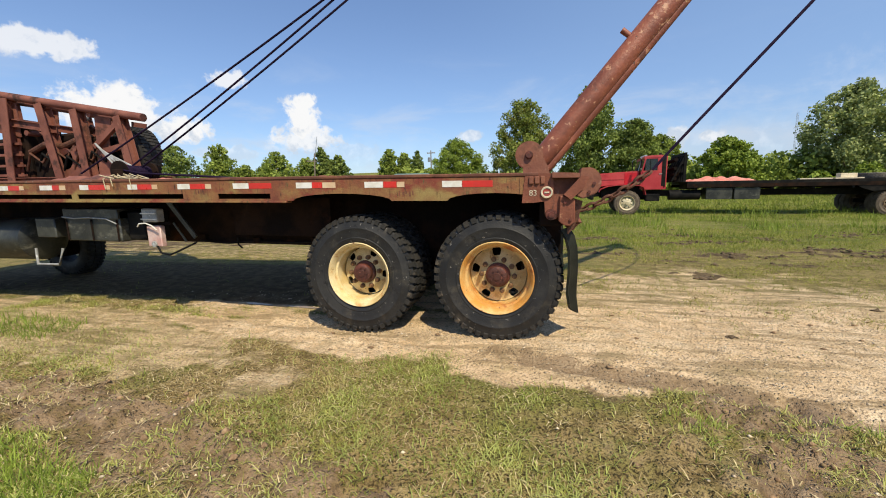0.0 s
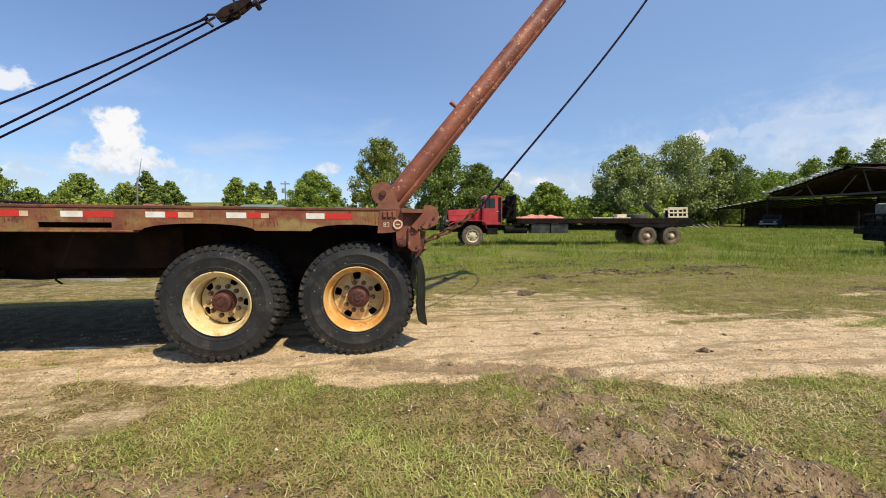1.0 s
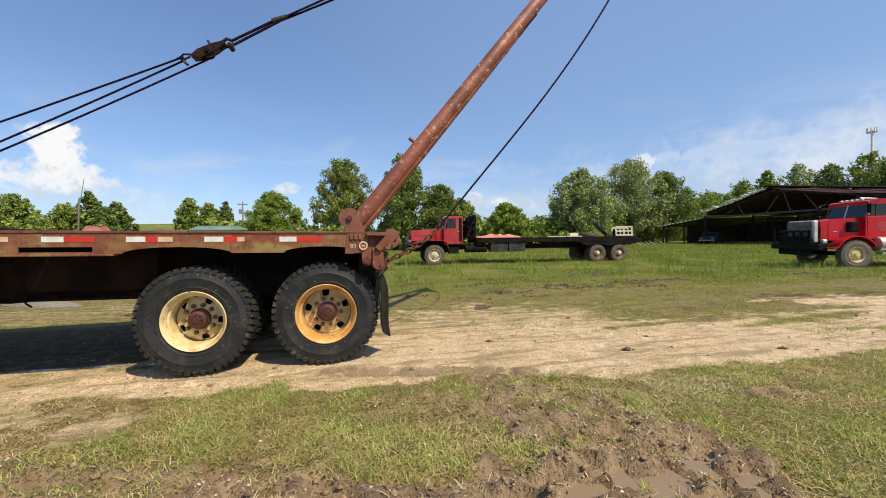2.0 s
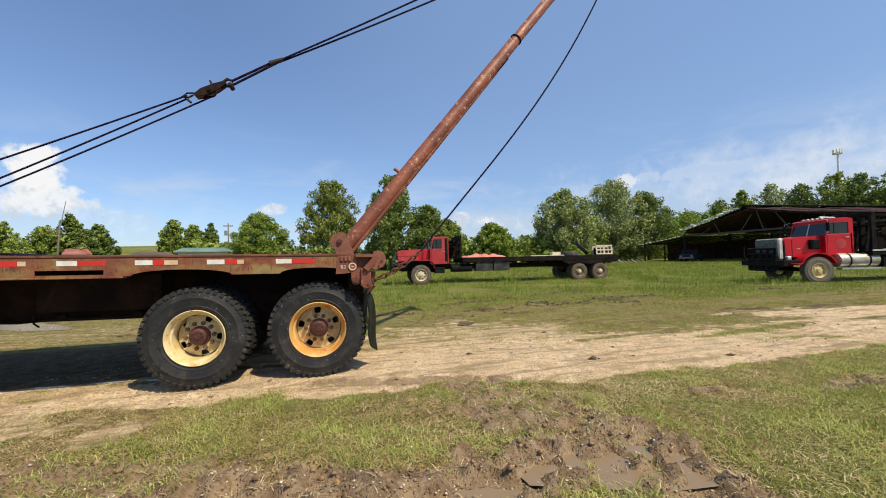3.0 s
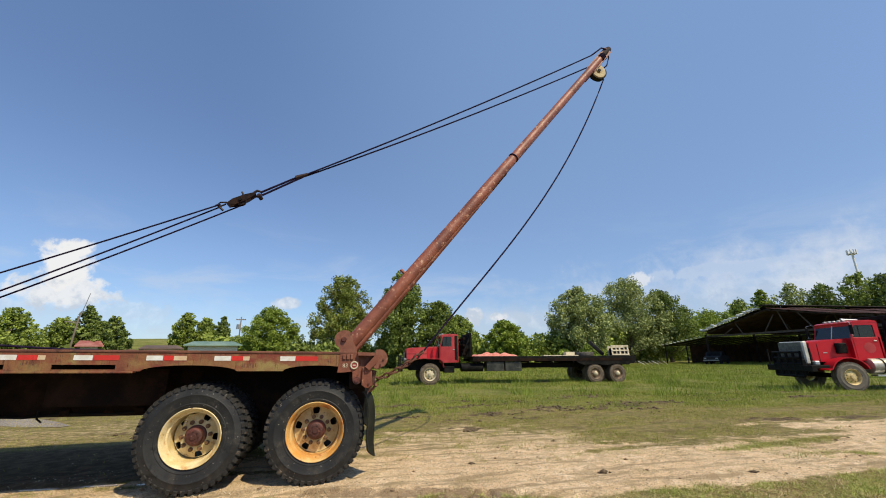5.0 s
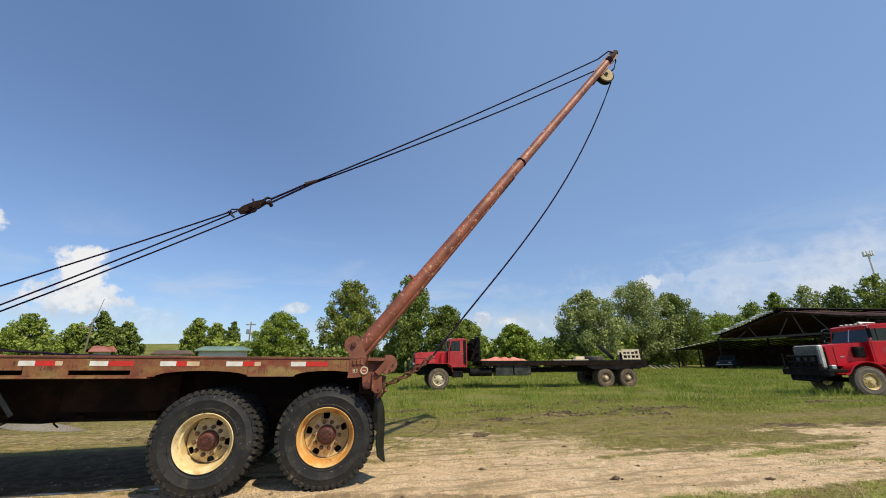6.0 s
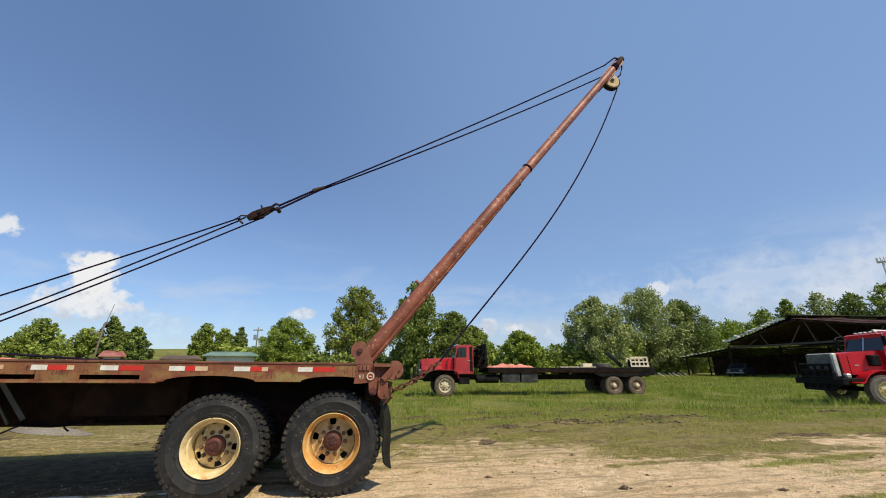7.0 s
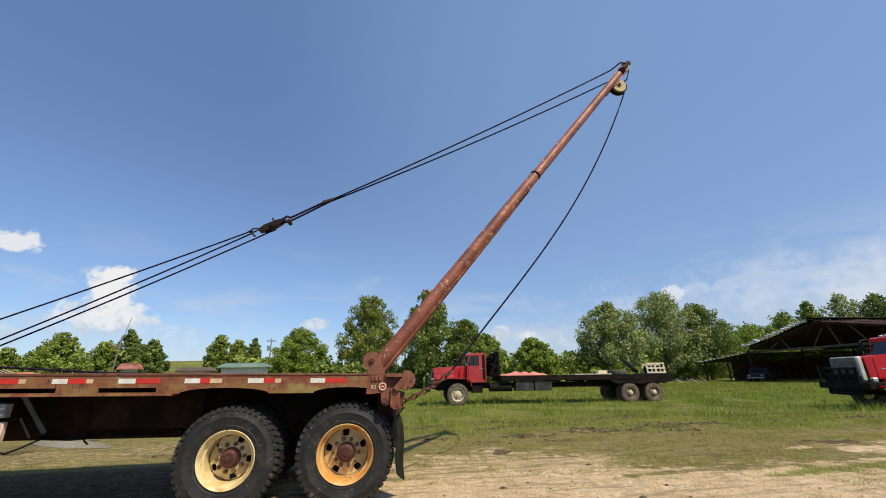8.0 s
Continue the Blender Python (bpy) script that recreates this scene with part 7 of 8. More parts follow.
house("red_roof_house", -29.3, 48.2, 30, 1.5, 1.8, 2.95, 0.5, m_red_roof, "small house with a faded red tin roof")
house("green_roof_house", -17.2, 50.6, 18, 5.2, 4.4, 3.02, 0.42, m_green_roof, "long low house with a green tin roof")
house("brown_roof_house", -22.9, 50.4, 24, 3.4, 3.4, 2.6, 0.32, m_brown_roof, "low house with a brown shingle roof")

# ---- load on the bed truck: rusted machinery frame, engine and a spare wheel ----
def i_beam(bm, a, b, wide, deep, up):
    """A rolled section: two flanges and a web."""
    a, b = Vector(a), Vector(b)
    d = (b - a).normalized()
    s = d.cross(Vector(up)).normalized()
    u = s.cross(d)
    for k in (-1, 1):
        beam(bm, a + u * (k * deep / 2), b + u * (k * deep / 2), wide, 0.012, up)
    beam(bm, a, b, 0.010, deep, up)
    return bm


DECK = 1.395


def deck_z(x):
    return DECK + SLOPE * x


rig = thing("machinery_frame", "rusty red welded frame with pipe rails lying on the truck deck", "steel frame")


def rail_z(x):
    return 2.475 + (-5.43 - x) * 0.192


for y in (1.75, 2.33):
    xe = -5.43 if y < 2 else -6.35
    part("top_rail", tube(bm_new(), [(-9.5, y, rail_z(-9.5)), (xe, y, rail_z(xe))], 0.060, 16), m_rig, rig, "long rust-red pipe rail")
    part("middle_rail", i_beam(bm_new(), (-9.3, y + 0.03, 2.78), (-7.25, y + 0.03, 2.42), 0.08, 0.11, (0, 0, 1)), m_rig, rig)
    part("sill", i_beam(bm_new(), (-9.4, y + 0.02, deck_z(-9.2) + 0.06), (-5.7, y + 0.02, deck_z(-5.7) + 0.06), 0.12, 0.11, (0, 0, 1)), m_rig, rig)
    for xb, xt, w in (p for p in ((-9.0, -9.1, 0.14), (-8.33, -8.18, 0.17), (-7.20, -7.44, 0.15), (-6.62, -6.72, 0.14), (-5.70, -5.88, 0.13)) if y < 2 or p[0] < -6):
        part("post", i_beam(bm_new(), (xb, y, deck_z(xb)), (xt, y, rail_z(xt) - 0.04), w, 0.13, (0, 1, 0)), m_rig, rig, "rust-red welded post")
    for poly in ([(-7.42, 1.56), (-6.70, 1.56), (-6.72, 1.90), (-6.95, 2.10), (-7.30, 1.98)], [(-6.52, 1.56), (-6.18, 1.56), (-6.22, 2.20), (-6.12, 2.52), (-6.44, 2.58)], [(-8.6, 2.45), (-8.1, 2.35), (-8.1, 2.9), (-8.6, 3.0)]):
        part("gusset", prism(bm_new(), poly, "y", y + 0.04, y + 0.055), m_rig, rig, "rusty gusset plate")
    if y > 2:
        continue
    part("knee_brace", beam(bm_new(), (-6.45, y, 2.10), (-5.90, y, 2.45), 0.06, 0.08), m_rig, rig)
    part("knee_brace", beam(bm_new(), (-6.30, y, 2.02), (-5.80, y, 2.10), 0.06, 0.08), m_rig, rig)
for x, z in ((-9.2, 3.12), (-8.2, 2.93), (-7.4, 2.78), (-6.5, 2.60), (-6.9, 2.1), (-7.9, 2.4)):
    part("cross_tube", tube(bm_new(), [(x, 1.75, z), (x, 2.33, z)], 0.045, 12), m_rig, rig)
for k, z in enumerate((1.72, 1.88, 2.06, 2.24)):
    part("grid_bar", beam(bm_new(), (-9.3, 1.77, z + 0.03), (-8.1, 1.77, z), 0.04, 0.04), m_rig, rig)

engine = thing("engine_block", "greasy dark engine and gearbox inside the frame", "engine")
part("block", box(bm_new(), -8.05, -6.95, 1.86, 2.26, deck_z(-7.5), 2.22, 0.05), m_grime, engine)
part("head", box(bm_new(), -7.95, -7.05, 1.90, 2.22, 2.22, 2.38, 0.04), m_grime, engine)
part("side_cover", box(bm_new(), -9.2, -8.4, 1.84, 2.26, deck_z(-8.8), 2.36, 0.05), m_grime, engine)
part("sump", box(bm_new(), -6.95, -6.42, 1.90, 2.24, deck_z(-6.7), 2.30, 0.05), m_grime, engine)
part("radiator", box(bm_new(), -8.40, -8.08, 1.84, 2.26, deck_z(-8.2), 2.62, 0.03), m_grime, engine)
part("gearbox", lathe(bm_new(), (-6.95, 2.05, 1.90), (1, 0, 0), [(0, 0.0001), (0, 0.22), (0.1, 0.24), (0.16, 0.2), (0.6, 0.15), (0.65, 0.0001)], 20), m_grime, engine)
part("manifold", tube(bm_new(), [(-8.0, 1.84, 2.10), (-7.6, 1.80, 2.2), (-7.2, 1.82, 2.16), (-6.9, 1.86, 2.26), (-6.7, 1.95, 2.45)], 0.05, 10), m_chain, engine)
part("pulley", lathe(bm_new(), (-7.2, 1.79, 1.95), (0, 1, 0), [(0, 0.0001), (0, 0.17), (0.02, 0.18), (0.035, 0.14), (0.05, 0.18), (0.07, 0.17), (0.07, 0.0001)], 24), m_hub, engine)
part("filter", lathe(bm_new(), (-7.5, 1.83, 2.02), (0, 0, 1), [(0, 0.0001), (0, 0.06), (0.16, 0.065), (0.19, 0.0001)], 16), m_grey_box, engine)
part("filler_cap", lathe(bm_new(), (-6.86, 1.95, 2.58), (0, 0, 1), [(-0.30, 0.018), (-0.03, 0.018), (0.0, 0.05), (0.03, 0.055), (0.06, 0.03), (0.065, 0.0001)], 14), m_grey_box, engine, "small grey filler cap")
for k in range(6):
    r_ = random.Random(40 + k)
    p0 = Vector((-8.1 + 0.27 * k, 1.80, 1.7 + 0.2 * r_.random()))
    part("hose", tube(bm_new(), [p0, p0 + Vector((0.2, -0.04, 0.28)), p0 + Vector((0.42, -0.02, 0.12)), p0 + Vector((0.55, 0.05, 0.36))], 0.020, 8), m_black if k % 2 else m_chain, engine)
for k in range(4):
    part("control_rod", tube(bm_new(), [(-6.35 + 0.04 * k, 1.68, 2.14 - 0.04 * k), (-5.82 + 0.08 * k, 1.62, 1.66 + 0.03 * k)], 0.015, 8), m_grey_box, engine)

spare = thing("spare_wheel", "black truck tyre standing upright on the deck", "wheel", at=Matrix.Translation((-6.13, 2.13, deck_z(-6.13) + 0.455)) @ Matrix.Rotation(radians(-9), 4, "Z"))
part("tyre", tyre_mesh("tyre", 0.46, 0.26, 0.29), None, spare)
part("tread", tread_mesh("tread", 0.46, 0.26, 0.29, 44, m_tread), None, spare)
part("rim", rim_mesh("rim", m_grime, -0.13, 0.1, 0.27), None, spare)
winch = thing("winch_drum", "rusty winch drum with wound wire rope", "winch")
wz = deck_z(-5.05) + 0.14
part("drum", lathe(bm_new(), (-5.05, 0.98, wz), (0, 1, 0), [(0, 0.0001), (0, 0.14), (0.03, 0.14), (0.035, 0.07), (0.42, 0.07), (0.425, 0.14), (0.455, 0.14), (0.455, 0.0001)], 28), m_grime, winch)
bm = bm_new()
for k in range(12):
    lathe(bm, (-5.05, 1.025 + 0.030 * k, wz), (0, 1, 0), [(0, 0.075), (0.008, 0.09), (0.022, 0.09), (0.03, 0.075)], 24)
part("wound_rope", bm, m_cable, winch)
for y in (0.955, 1.44):
    part("bracket", box(bm_new(), -5.15, -4.95, y, y + 0.02, deck_z(-5.0) - 0.003, wz + 0.03, 0.006), m_grime, winch)

# crumpled sheeting and frayed rope on the deck edge
def crumple(name, label, category, cx, cy, rx, ry, h, mat, seed, zf, at=None, n=34):
    xs, ys = np.linspace(-1, 1, n), np.linspace(-1, 1, n)
    X, Y = np.meshgrid(xs, ys)
    r = np.hypot(X, Y)
    Z = np.clip(1 - r, 0, 1) ** 0.6 * (0.25 + 1.1 * np.abs(fbm(X * 2.2 + seed, Y * 2.2, 4, seed) - 0.35)) * h + 0.004
    X2, Y2 = X * (1 + 0.25 * (fbm(X * 2, Y * 2, 3, seed + 5) - 0.5)), Y * (1 + 0.25 * (fbm(X * 2, Y * 2, 3, seed + 9) - 0.5))
    wx, wy = cx + X2 * rx, cy + Y2 * ry
    v = np.stack([wx.ravel(), wy.ravel(), (zf(wx) + Z).ravel()], 1)
    ids_ = np.arange(n * n).reshape(n, n)
    f = np.stack([ids_[:-1, :-1].ravel(), ids_[:-1, 1:].ravel(), ids_[1:, 1:].ravel(), ids_[1:, :-1].ravel()], 1)
    me = from_arrays(name, v, f, 4, mat)
    smooth_mesh(me, 40)
    ob = new(name, me)
    if at is not None:
        ob.matrix_basis = at
    return tagged(ob, label, category)


crumple("crumpled_sheet", "crumpled dusty rust-red sheeting on the deck", "sheeting", -4.55, 0.30, 0.55, 0.22, 0.15, m_rig, 3, lambda x: deck_z(x))
frayed = thing("frayed_rope", "frayed pale rope draped over the deck edge", "rope")
r_ = random.Random(5)
for k in range(30):
    x = -3.98 + 0.36 * r_.random()
    y = 0.03 + 0.12 * r_.random()
    z = deck_z(x) + 0.012
    hang = r_.random() < 0.10
    pts = [(x, y, z + 0.02 * r_.random()), (x + 0.10 * (r_.random() - 0.5), y - 0.04, z + 0.05 * r_.random()), (x + 0.2 * (r_.random() - 0.3), -0.012 if hang else y, z - (0.0 if hang else 0.004))]
    if hang:
        pts.append((pts[-1][0] + 0.02, -0.016, z - 0.06 - 0.05 * r_.random()))
    part("strand", tube(bm_new(), pts, 0.0035 + 0.003 * r_.random(), 6), m_strap, frayed)
crumple("rope_pile", "pale tangled rope lying on the deck", "rope", -3.82, 0.15, 0.24, 0.10, 0.07, m_strap, 8, lambda x: deck_z(x))
crumple("loose_rag", "small pink faded rag on the deck", "rag", -3.56, 0.30, 0.17, 0.09, 0.045, m_tarp, 12, lambda x: deck_z(x))
rope("deck_line", [(-5.0, 1.0, deck_z(-5) + 0.16), (-4.4, 0.75, deck_z(-4.4) + 0.10), (-3.5, 0.6, deck_z(-3.5) + 0.055), (-2.9, 0.6, deck_z(-2.9) + 0.02), (-2.5, 0.62, deck_z(-2.5) + 0.012)], 0.012, "dark slack wire rope lying along the deck")
crumple("deck_debris", "dark rusty debris heap on the deck", "debris", -2.15, 0.9, 0.5, 0.35, 0.05, m_deck, 16, lambda x: deck_z(x))

# ---- load on the red flatbed ----
def on_bed(x, y, z=1.372):
    return FLATBED @ Matrix.Translation((x, y, z))


crumple("orange_sheeting", "heap of faded orange sheeting on the flatbed", "sheeting", 0, 0, 0.95, 0.65, 0.42, m_tarp, 21, lambda x: 0 * x, on_bed(-3.25, 0.2))
crumple("pink_sheeting", "low heap of faded pink sheeting on the flatbed", "sheeting", 0, 0, 0.7, 0.55, 0.28, m_tarp, 27, lambda x: 0 * x, on_bed(-4.15, 0.3))
for k, (x, y, rz, long) in enumerate(((-6.75, 0.7, 4, 1.2), (-7.0, 0.45, -6, 1.4), (-7.3, 0.1, 10, 1.1), (-7.7, 0.75, 2, 0.9))):
    bm = box(bm_new(), -long / 2, long / 2, -0.09, 0.09, 0, 0.045, 0.004)
    thing("plank", "loose weathered plank on the flatbed", "plank", "loose planks", at=on_bed(x, y) @ Matrix.Rotation(radians(rz), 4, "Z"), bm=bm, mat=m_pale_wood)
thing("timber_block", "pale timber block on the flatbed", "timber", at=on_bed(-7.75, 0.55, 1.42) @ Matrix.Rotation(radians(8), 4, "Z"), bm=box(bm_new(), -0.28, 0.28, -0.12, 0.12, 0, 0.16, 0.008), mat=m_pale_wood)


def loose_tyre(at, label, mat):
    t = thing("scrap_wheel", label, "wheel", "loose tyres", at=at)
    part("carcass", tyre_mesh("carcass", 0.50, 0.28, 0.20, mat=mat), None, t)
    part("tread", tread_mesh("tread", 0.50, 0.28, 0.20, 36, mat), None, t)


loose_tyre(on_bed(-8.75, 0.35, 1.372 + 0.105) @ Matrix.Rotation(radians(90), 4, "X"), "worn grey tyre lying flat on the flatbed", m_tread_dust)
loose_tyre(on_bed(-9.55, 0.25, 1.372 + 0.42) @ Matrix.Rotation(radians(-32), 4, "Z") @ Matrix.Rotation(radians(-46), 4, "Y") @ Matrix.Rotation(radians(90), 4, "X"), "worn dark tyre leaning on the load", m_tread)
crate = thing("timber_crate", "pale open timber crate standing on the flatbed", "crate", at=on_bed(-10.72, 0.55, 1.375) @ Matrix.Rotation(radians(-4), 4, "Z") @ Matrix.Rotation(radians(7), 4, "X"))
for z in (0.0, 0.22, 0.46):
    for y in (-0.22, 0.20):
        part("slat", box(bm_new(), -0.50, 0.50, y, y + 0.022, z, z + 0.075), m_pale_wood, crate)
for x in (-0.5, -0.04, 0.42):
    for y in (-0.245, 0.178):
        part("post", box(bm_new(), x, x + 0.085, y, y + 0.022, 0.0, 0.535), m_pale_wood, crate)
for x in (-0.27, 0.19):
    for y in (-0.242, 0.181):
        part("short_post", box(bm_new(), x, x + 0.05, y, y + 0.018, 0.0, 0.5), m_pale_wood, crate)
part("floor_board", box(bm_new(), -0.5, 0.5, -0.2, 0.2, 0.0, 0.02), m_wood, crate)
part("dark_filling", box(bm_new(), -0.46, 0.46, -0.18, 0.17, 0.021, 0.40, 0.02), m_black, crate)

# white boards stacked in the grass by the shed
for k in range(6):
    bm = box(bm_new(), -0.62, 0.62, -0.11, 0.11, 0, 0.05, 0.004)
    bx, by = 33.6 + 0.38 * k, 37.6 - 0.33 * k
    m = Matrix.Translation((bx, by, float(ground_z(bx, by)) + 0.46)) @ Matrix.Rotation(radians(20 + 8 * (k % 3)), 4, "Z") @ Matrix.Rotation(radians(16), 4, "Y") @ Matrix.Rotation(radians(30), 4, "X")
    thing("white_board", "white painted board leaning in the tall grass", "board", "boards in the grass", at=m, bm=bm, mat=m_siding)

# ---- grass, clods, pebbles, puddle ----
def blades(name, x, y, high, wide, mat, label, bend=0.6, seed=0):
    r = np.random.default_rng(seed)
    n = len(x)
    z = ground_z(x, y) - 0.004
    a = r.random(n) * 2 * np.pi
    b = r.random(n) * 2 * np.pi
    side = np.stack([np.cos(a), np.sin(a), np.zeros(n)], 1) * (wide / 2)[:, None]
    lean_v = np.stack([np.cos(b), np.sin(b), np.zeros(n)], 1) * (high * bend * r.random(n))[:, None]
    base = np.stack([x, y, z], 1)
    tip = base + lean_v + np.stack([0 * x, 0 * x, high], 1)
    v = np.stack([base - side, base + side, tip], 1).reshape(-1, 3)
    me = from_arrays(name, v, np.arange(3 * n).reshape(-1, 3), 3, mat)
    return tagged(new(name, me), label, "grass", "", "stuff")


def long_blades(name, x, y, high, wide, mat, label, bend, seed):
    """Blades that rise and bow over, three triangles each."""
    r = np.random.default_rng(seed)
    n = len(x)
    b = r.random(n) * 2 * np.pi
    d = np.stack([np.cos(b), np.sin(b), np.zeros(n)], 1)
    side = np.stack([-np.sin(b), np.cos(b), np.zeros(n)], 1) * (wide / 2)[:, None]
    reach = (high * bend * (0.4 + r.random(n)))[:, None]
    base = np.stack([x, y, ground_z(x, y) - 0.004], 1)
    up = np.stack([0 * x, 0 * x, high], 1)
    mid = base + d * reach * 0.45 + up * 0.75
    tip = base + d * reach + up * (0.35 + 0.6 * r.random(n))[:, None]
    v = np.stack([base - side, base + side, mid + side * 0.8, mid - side * 0.8, tip], 1).reshape(-1, 3)
    f = (np.array([(0, 1, 2), (0, 2, 3), (3, 2, 4)])[None] + (np.arange(n) * 5)[:, None, None]).reshape(-1, 3)
    return tagged(new(name, from_arrays(name, v, f, 3, mat)), label, "grass", "", "stuff")


def scatter(n, x0, x1, y0, y1, keep, seed):
    r = np.random.default_rng(seed)
    x, y = x0 + (x1 - x0) * r.random(n), y0 + (y1 - y0) * r.random(n)
    k = r.random(n) < keep(x, y)
    return x[k], y[k], np.random.default_rng(seed + 1).random(k.sum())


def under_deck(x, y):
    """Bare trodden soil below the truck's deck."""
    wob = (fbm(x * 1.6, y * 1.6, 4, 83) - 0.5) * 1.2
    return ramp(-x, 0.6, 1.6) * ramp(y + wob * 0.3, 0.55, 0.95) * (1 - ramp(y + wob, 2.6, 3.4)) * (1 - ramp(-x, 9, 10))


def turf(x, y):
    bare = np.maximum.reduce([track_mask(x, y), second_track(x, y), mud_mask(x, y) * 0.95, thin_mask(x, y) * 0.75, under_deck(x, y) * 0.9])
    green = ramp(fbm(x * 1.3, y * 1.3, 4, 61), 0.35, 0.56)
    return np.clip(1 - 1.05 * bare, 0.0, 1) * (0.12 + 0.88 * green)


def dry(x, y):
    bare = np.maximum(np.maximum(track_mask(x, y) * 0.97, second_track(x, y)), np.maximum(mud_mask(x, y) * 0.60, thin_mask(x, y) * 0.6))
    return np.clip(1 - 1.03 * bare, 0.0, 1) * (0.30 + 0.70 * ramp(fbm(x * 1.4 + 9, y * 1.4, 4, 65), 0.40, 0.6))


x, y, u = scatter(420000, -6, 8, -3.5, 0.7, turf, 101)
blades("short_grass", x, y, 0.008 + 0.030 * u ** 2.2, 0.0032 + 0.0026 * u, m_blade, "short patchy green grass beside the track", 1.7, 1)
x, y, u = scatter(120000, -8, 10, -3.5, 0.9, dry, 103)
blades("dry_grass", x, y, 0.007 + 0.026 * u ** 2, 0.0030 + 0.0024 * u, m_straw, "dry straw-coloured grass beside the track", 3.0, 2)
x, y, u = scatter(360000, -6, 7.5, -3.5, 0.5, lambda x, y: turf(x, y) * (0.25 + 0.75 * ramp(fbm(x * 3.5, y * 3.5, 3, 67), 0.40, 0.60)), 131)
long_blades("bent_grass", x, y, 0.013 + 0.028 * u ** 1.8, 0.0030 + 0.0026 * u, m_long_blade, "bent green grass blades beside the track", 1.7, 21)
x, y, u = scatter(220000, -6, 7.5, -3.5, 0.7, lambda x, y: dry(x, y) * (0.25 + 0.75 * ramp(fbm(x * 3.1 + 5, y * 3.1, 3, 69), 0.42, 0.62)), 133)
long_blades("bent_straw", x, y, 0.008 + 0.020 * u ** 1.8, 0.0030 + 0.0026 * u, m_long_straw, "flattened pale straw beside the track", 3.2, 22)
x, y, u = scatter(30000, -9, 10, -9.0, -3.4, turf, 135)
long_blades("yard_grass", x, y, 0.016 + 0.036 * u ** 1.8, 0.005 + 0.004 * u, m_long_blade, "short yard grass away from the track", 1.7, 23)
x, y, u = scatter(24000, -9, 10, -9.0, -3.4, dry, 137)
long_blades("yard_straw", x, y, 0.010 + 0.024 * u ** 1.8, 0.005 + 0.004 * u, m_long_straw, "dry flattened straw away from the track", 3.0, 24)
tuft = lambda x, y: turf(x, y) * ramp(fbm(x * 2.6, y * 2.6, 3, 71), 0.56, 0.70)
x, y, u = scatter(90000, -6, 8, -3.5, 0.2, tuft, 105)
blades("grass_tufts", x, y, 0.025 + 0.060 * u ** 1.8, 0.004 + 0.003 * u, m_tuft, "taller green grass tufts beside the track", 1.4, 3)
left_clump = lambda x, y: patch(x, y, -2.1, -2.1, 0.65, 0.28, (fbm(x * 3, y * 3, 3, 73) - 0.5) * 1.5) + patch(x, y, -4.9, -0.4, 0.9, 0.30, (fbm(x * 3, y * 3, 3, 74) - 0.5) * 1.5) * 0.5
x, y, u = scatter(60000, -6, -1, -2.8, 0.3, left_clump, 106)
blades("lush_clump", x, y, 0.03 + 0.085 * u ** 1.5, 0.005 + 0.003 * u, m_tuft, "bright green grass clump beside the mud", 1.2, 9)
specks = lambda x, y: ramp(x, 0.3, 0.9) * (1 - ramp(x, 4.0, 6.5)) * ramp(y, -0.2, 0.7) * ramp(fbm(x * 3.4, y * 5.5, 3, 77), 0.56, 0.66) * 0.7
x, y, u = scatter(90000, 0.2, 6.6, -0.2, 3.2, specks, 108)
blades("track_grass", x, y, 0.006 + 0.022 * u ** 2, 0.004 + 0.003 * u, m_blade, "tiny green tufts scattered over the track", 2.0, 10)
worn = lambda x, y: np.clip(1 - np.maximum(np.maximum(track_mask(x, y) * 0.985, second_track(x, y)), np.maximum.reduce([far_mud(x, y) * 0.9, thin_mask(x, y) * 0.7, under_deck(x, y) * 0.93])), 0, 1) * (0.06 + 0.94 * ramp(fbm(x * 0.9, y * 2.8, 5, 81), 0.40, 0.58)) * (1 - 0.65 * ramp(-x, 0, 1.5) * (1 - ramp(y, 6, 8)))
x, y, u = scatter(330000, -9, 15, 0.9, 9.5, worn, 107)
blades("worn_grass", x, y, 0.012 + 0.045 * u ** 2.2, 0.005 + 0.005 * u, m_blade, "worn thin grass behind the truck", 1.8, 4)
x, y, u = scatter(120000, -14, 20, 0.9, 11, worn, 109)
blades("worn_dry_grass", x, y, 0.010 + 0.025 * u ** 2, 0.005 + 0.004 * u, m_straw, "thin dry grass behind the truck", 2.6, 5)
lushk = lambda x, y: lush_mask(x, y) * (1 - 0.85 * far_mud(x, y)) * (0.12 + 0.88 * ramp(fbm(x * 0.7, y * 1.4, 4, 91), 0.38, 0.58))
x, y, u = scatter(380000, -16, 30, 3.2, 20, lushk, 111)
blades("field_grass", x, y, 0.02 + 0.10 * u ** 2.4, 0.008 + 0.009 * u, m_lush, "lush green field grass", 1.0, 6)
x, y, u = scatter(150000, -30, 60, 18, 48, lambda x, y: 0.9 + 0 * x, 113)
blades("far_field_grass", x, y, 0.06 + 0.13 * u ** 2, 0.032 + 0.03 * u, m_lush, "far lush green field grass", 0.7, 7)
x, y, u = scatter(60000, -10, 30, 7.0, 20, lambda x, y: lush_mask(x, y) * ramp(fbm(x * 1.1, y * 1.1, 3, 95), 0.60, 0.70), 115)
blades("weed_clumps", x, y, 0.16 + 0.24 * u ** 2, 0.014 + 0.012 * u, m_leaf_bright, "tall weeds standing in the field grass", 0.8, 8)


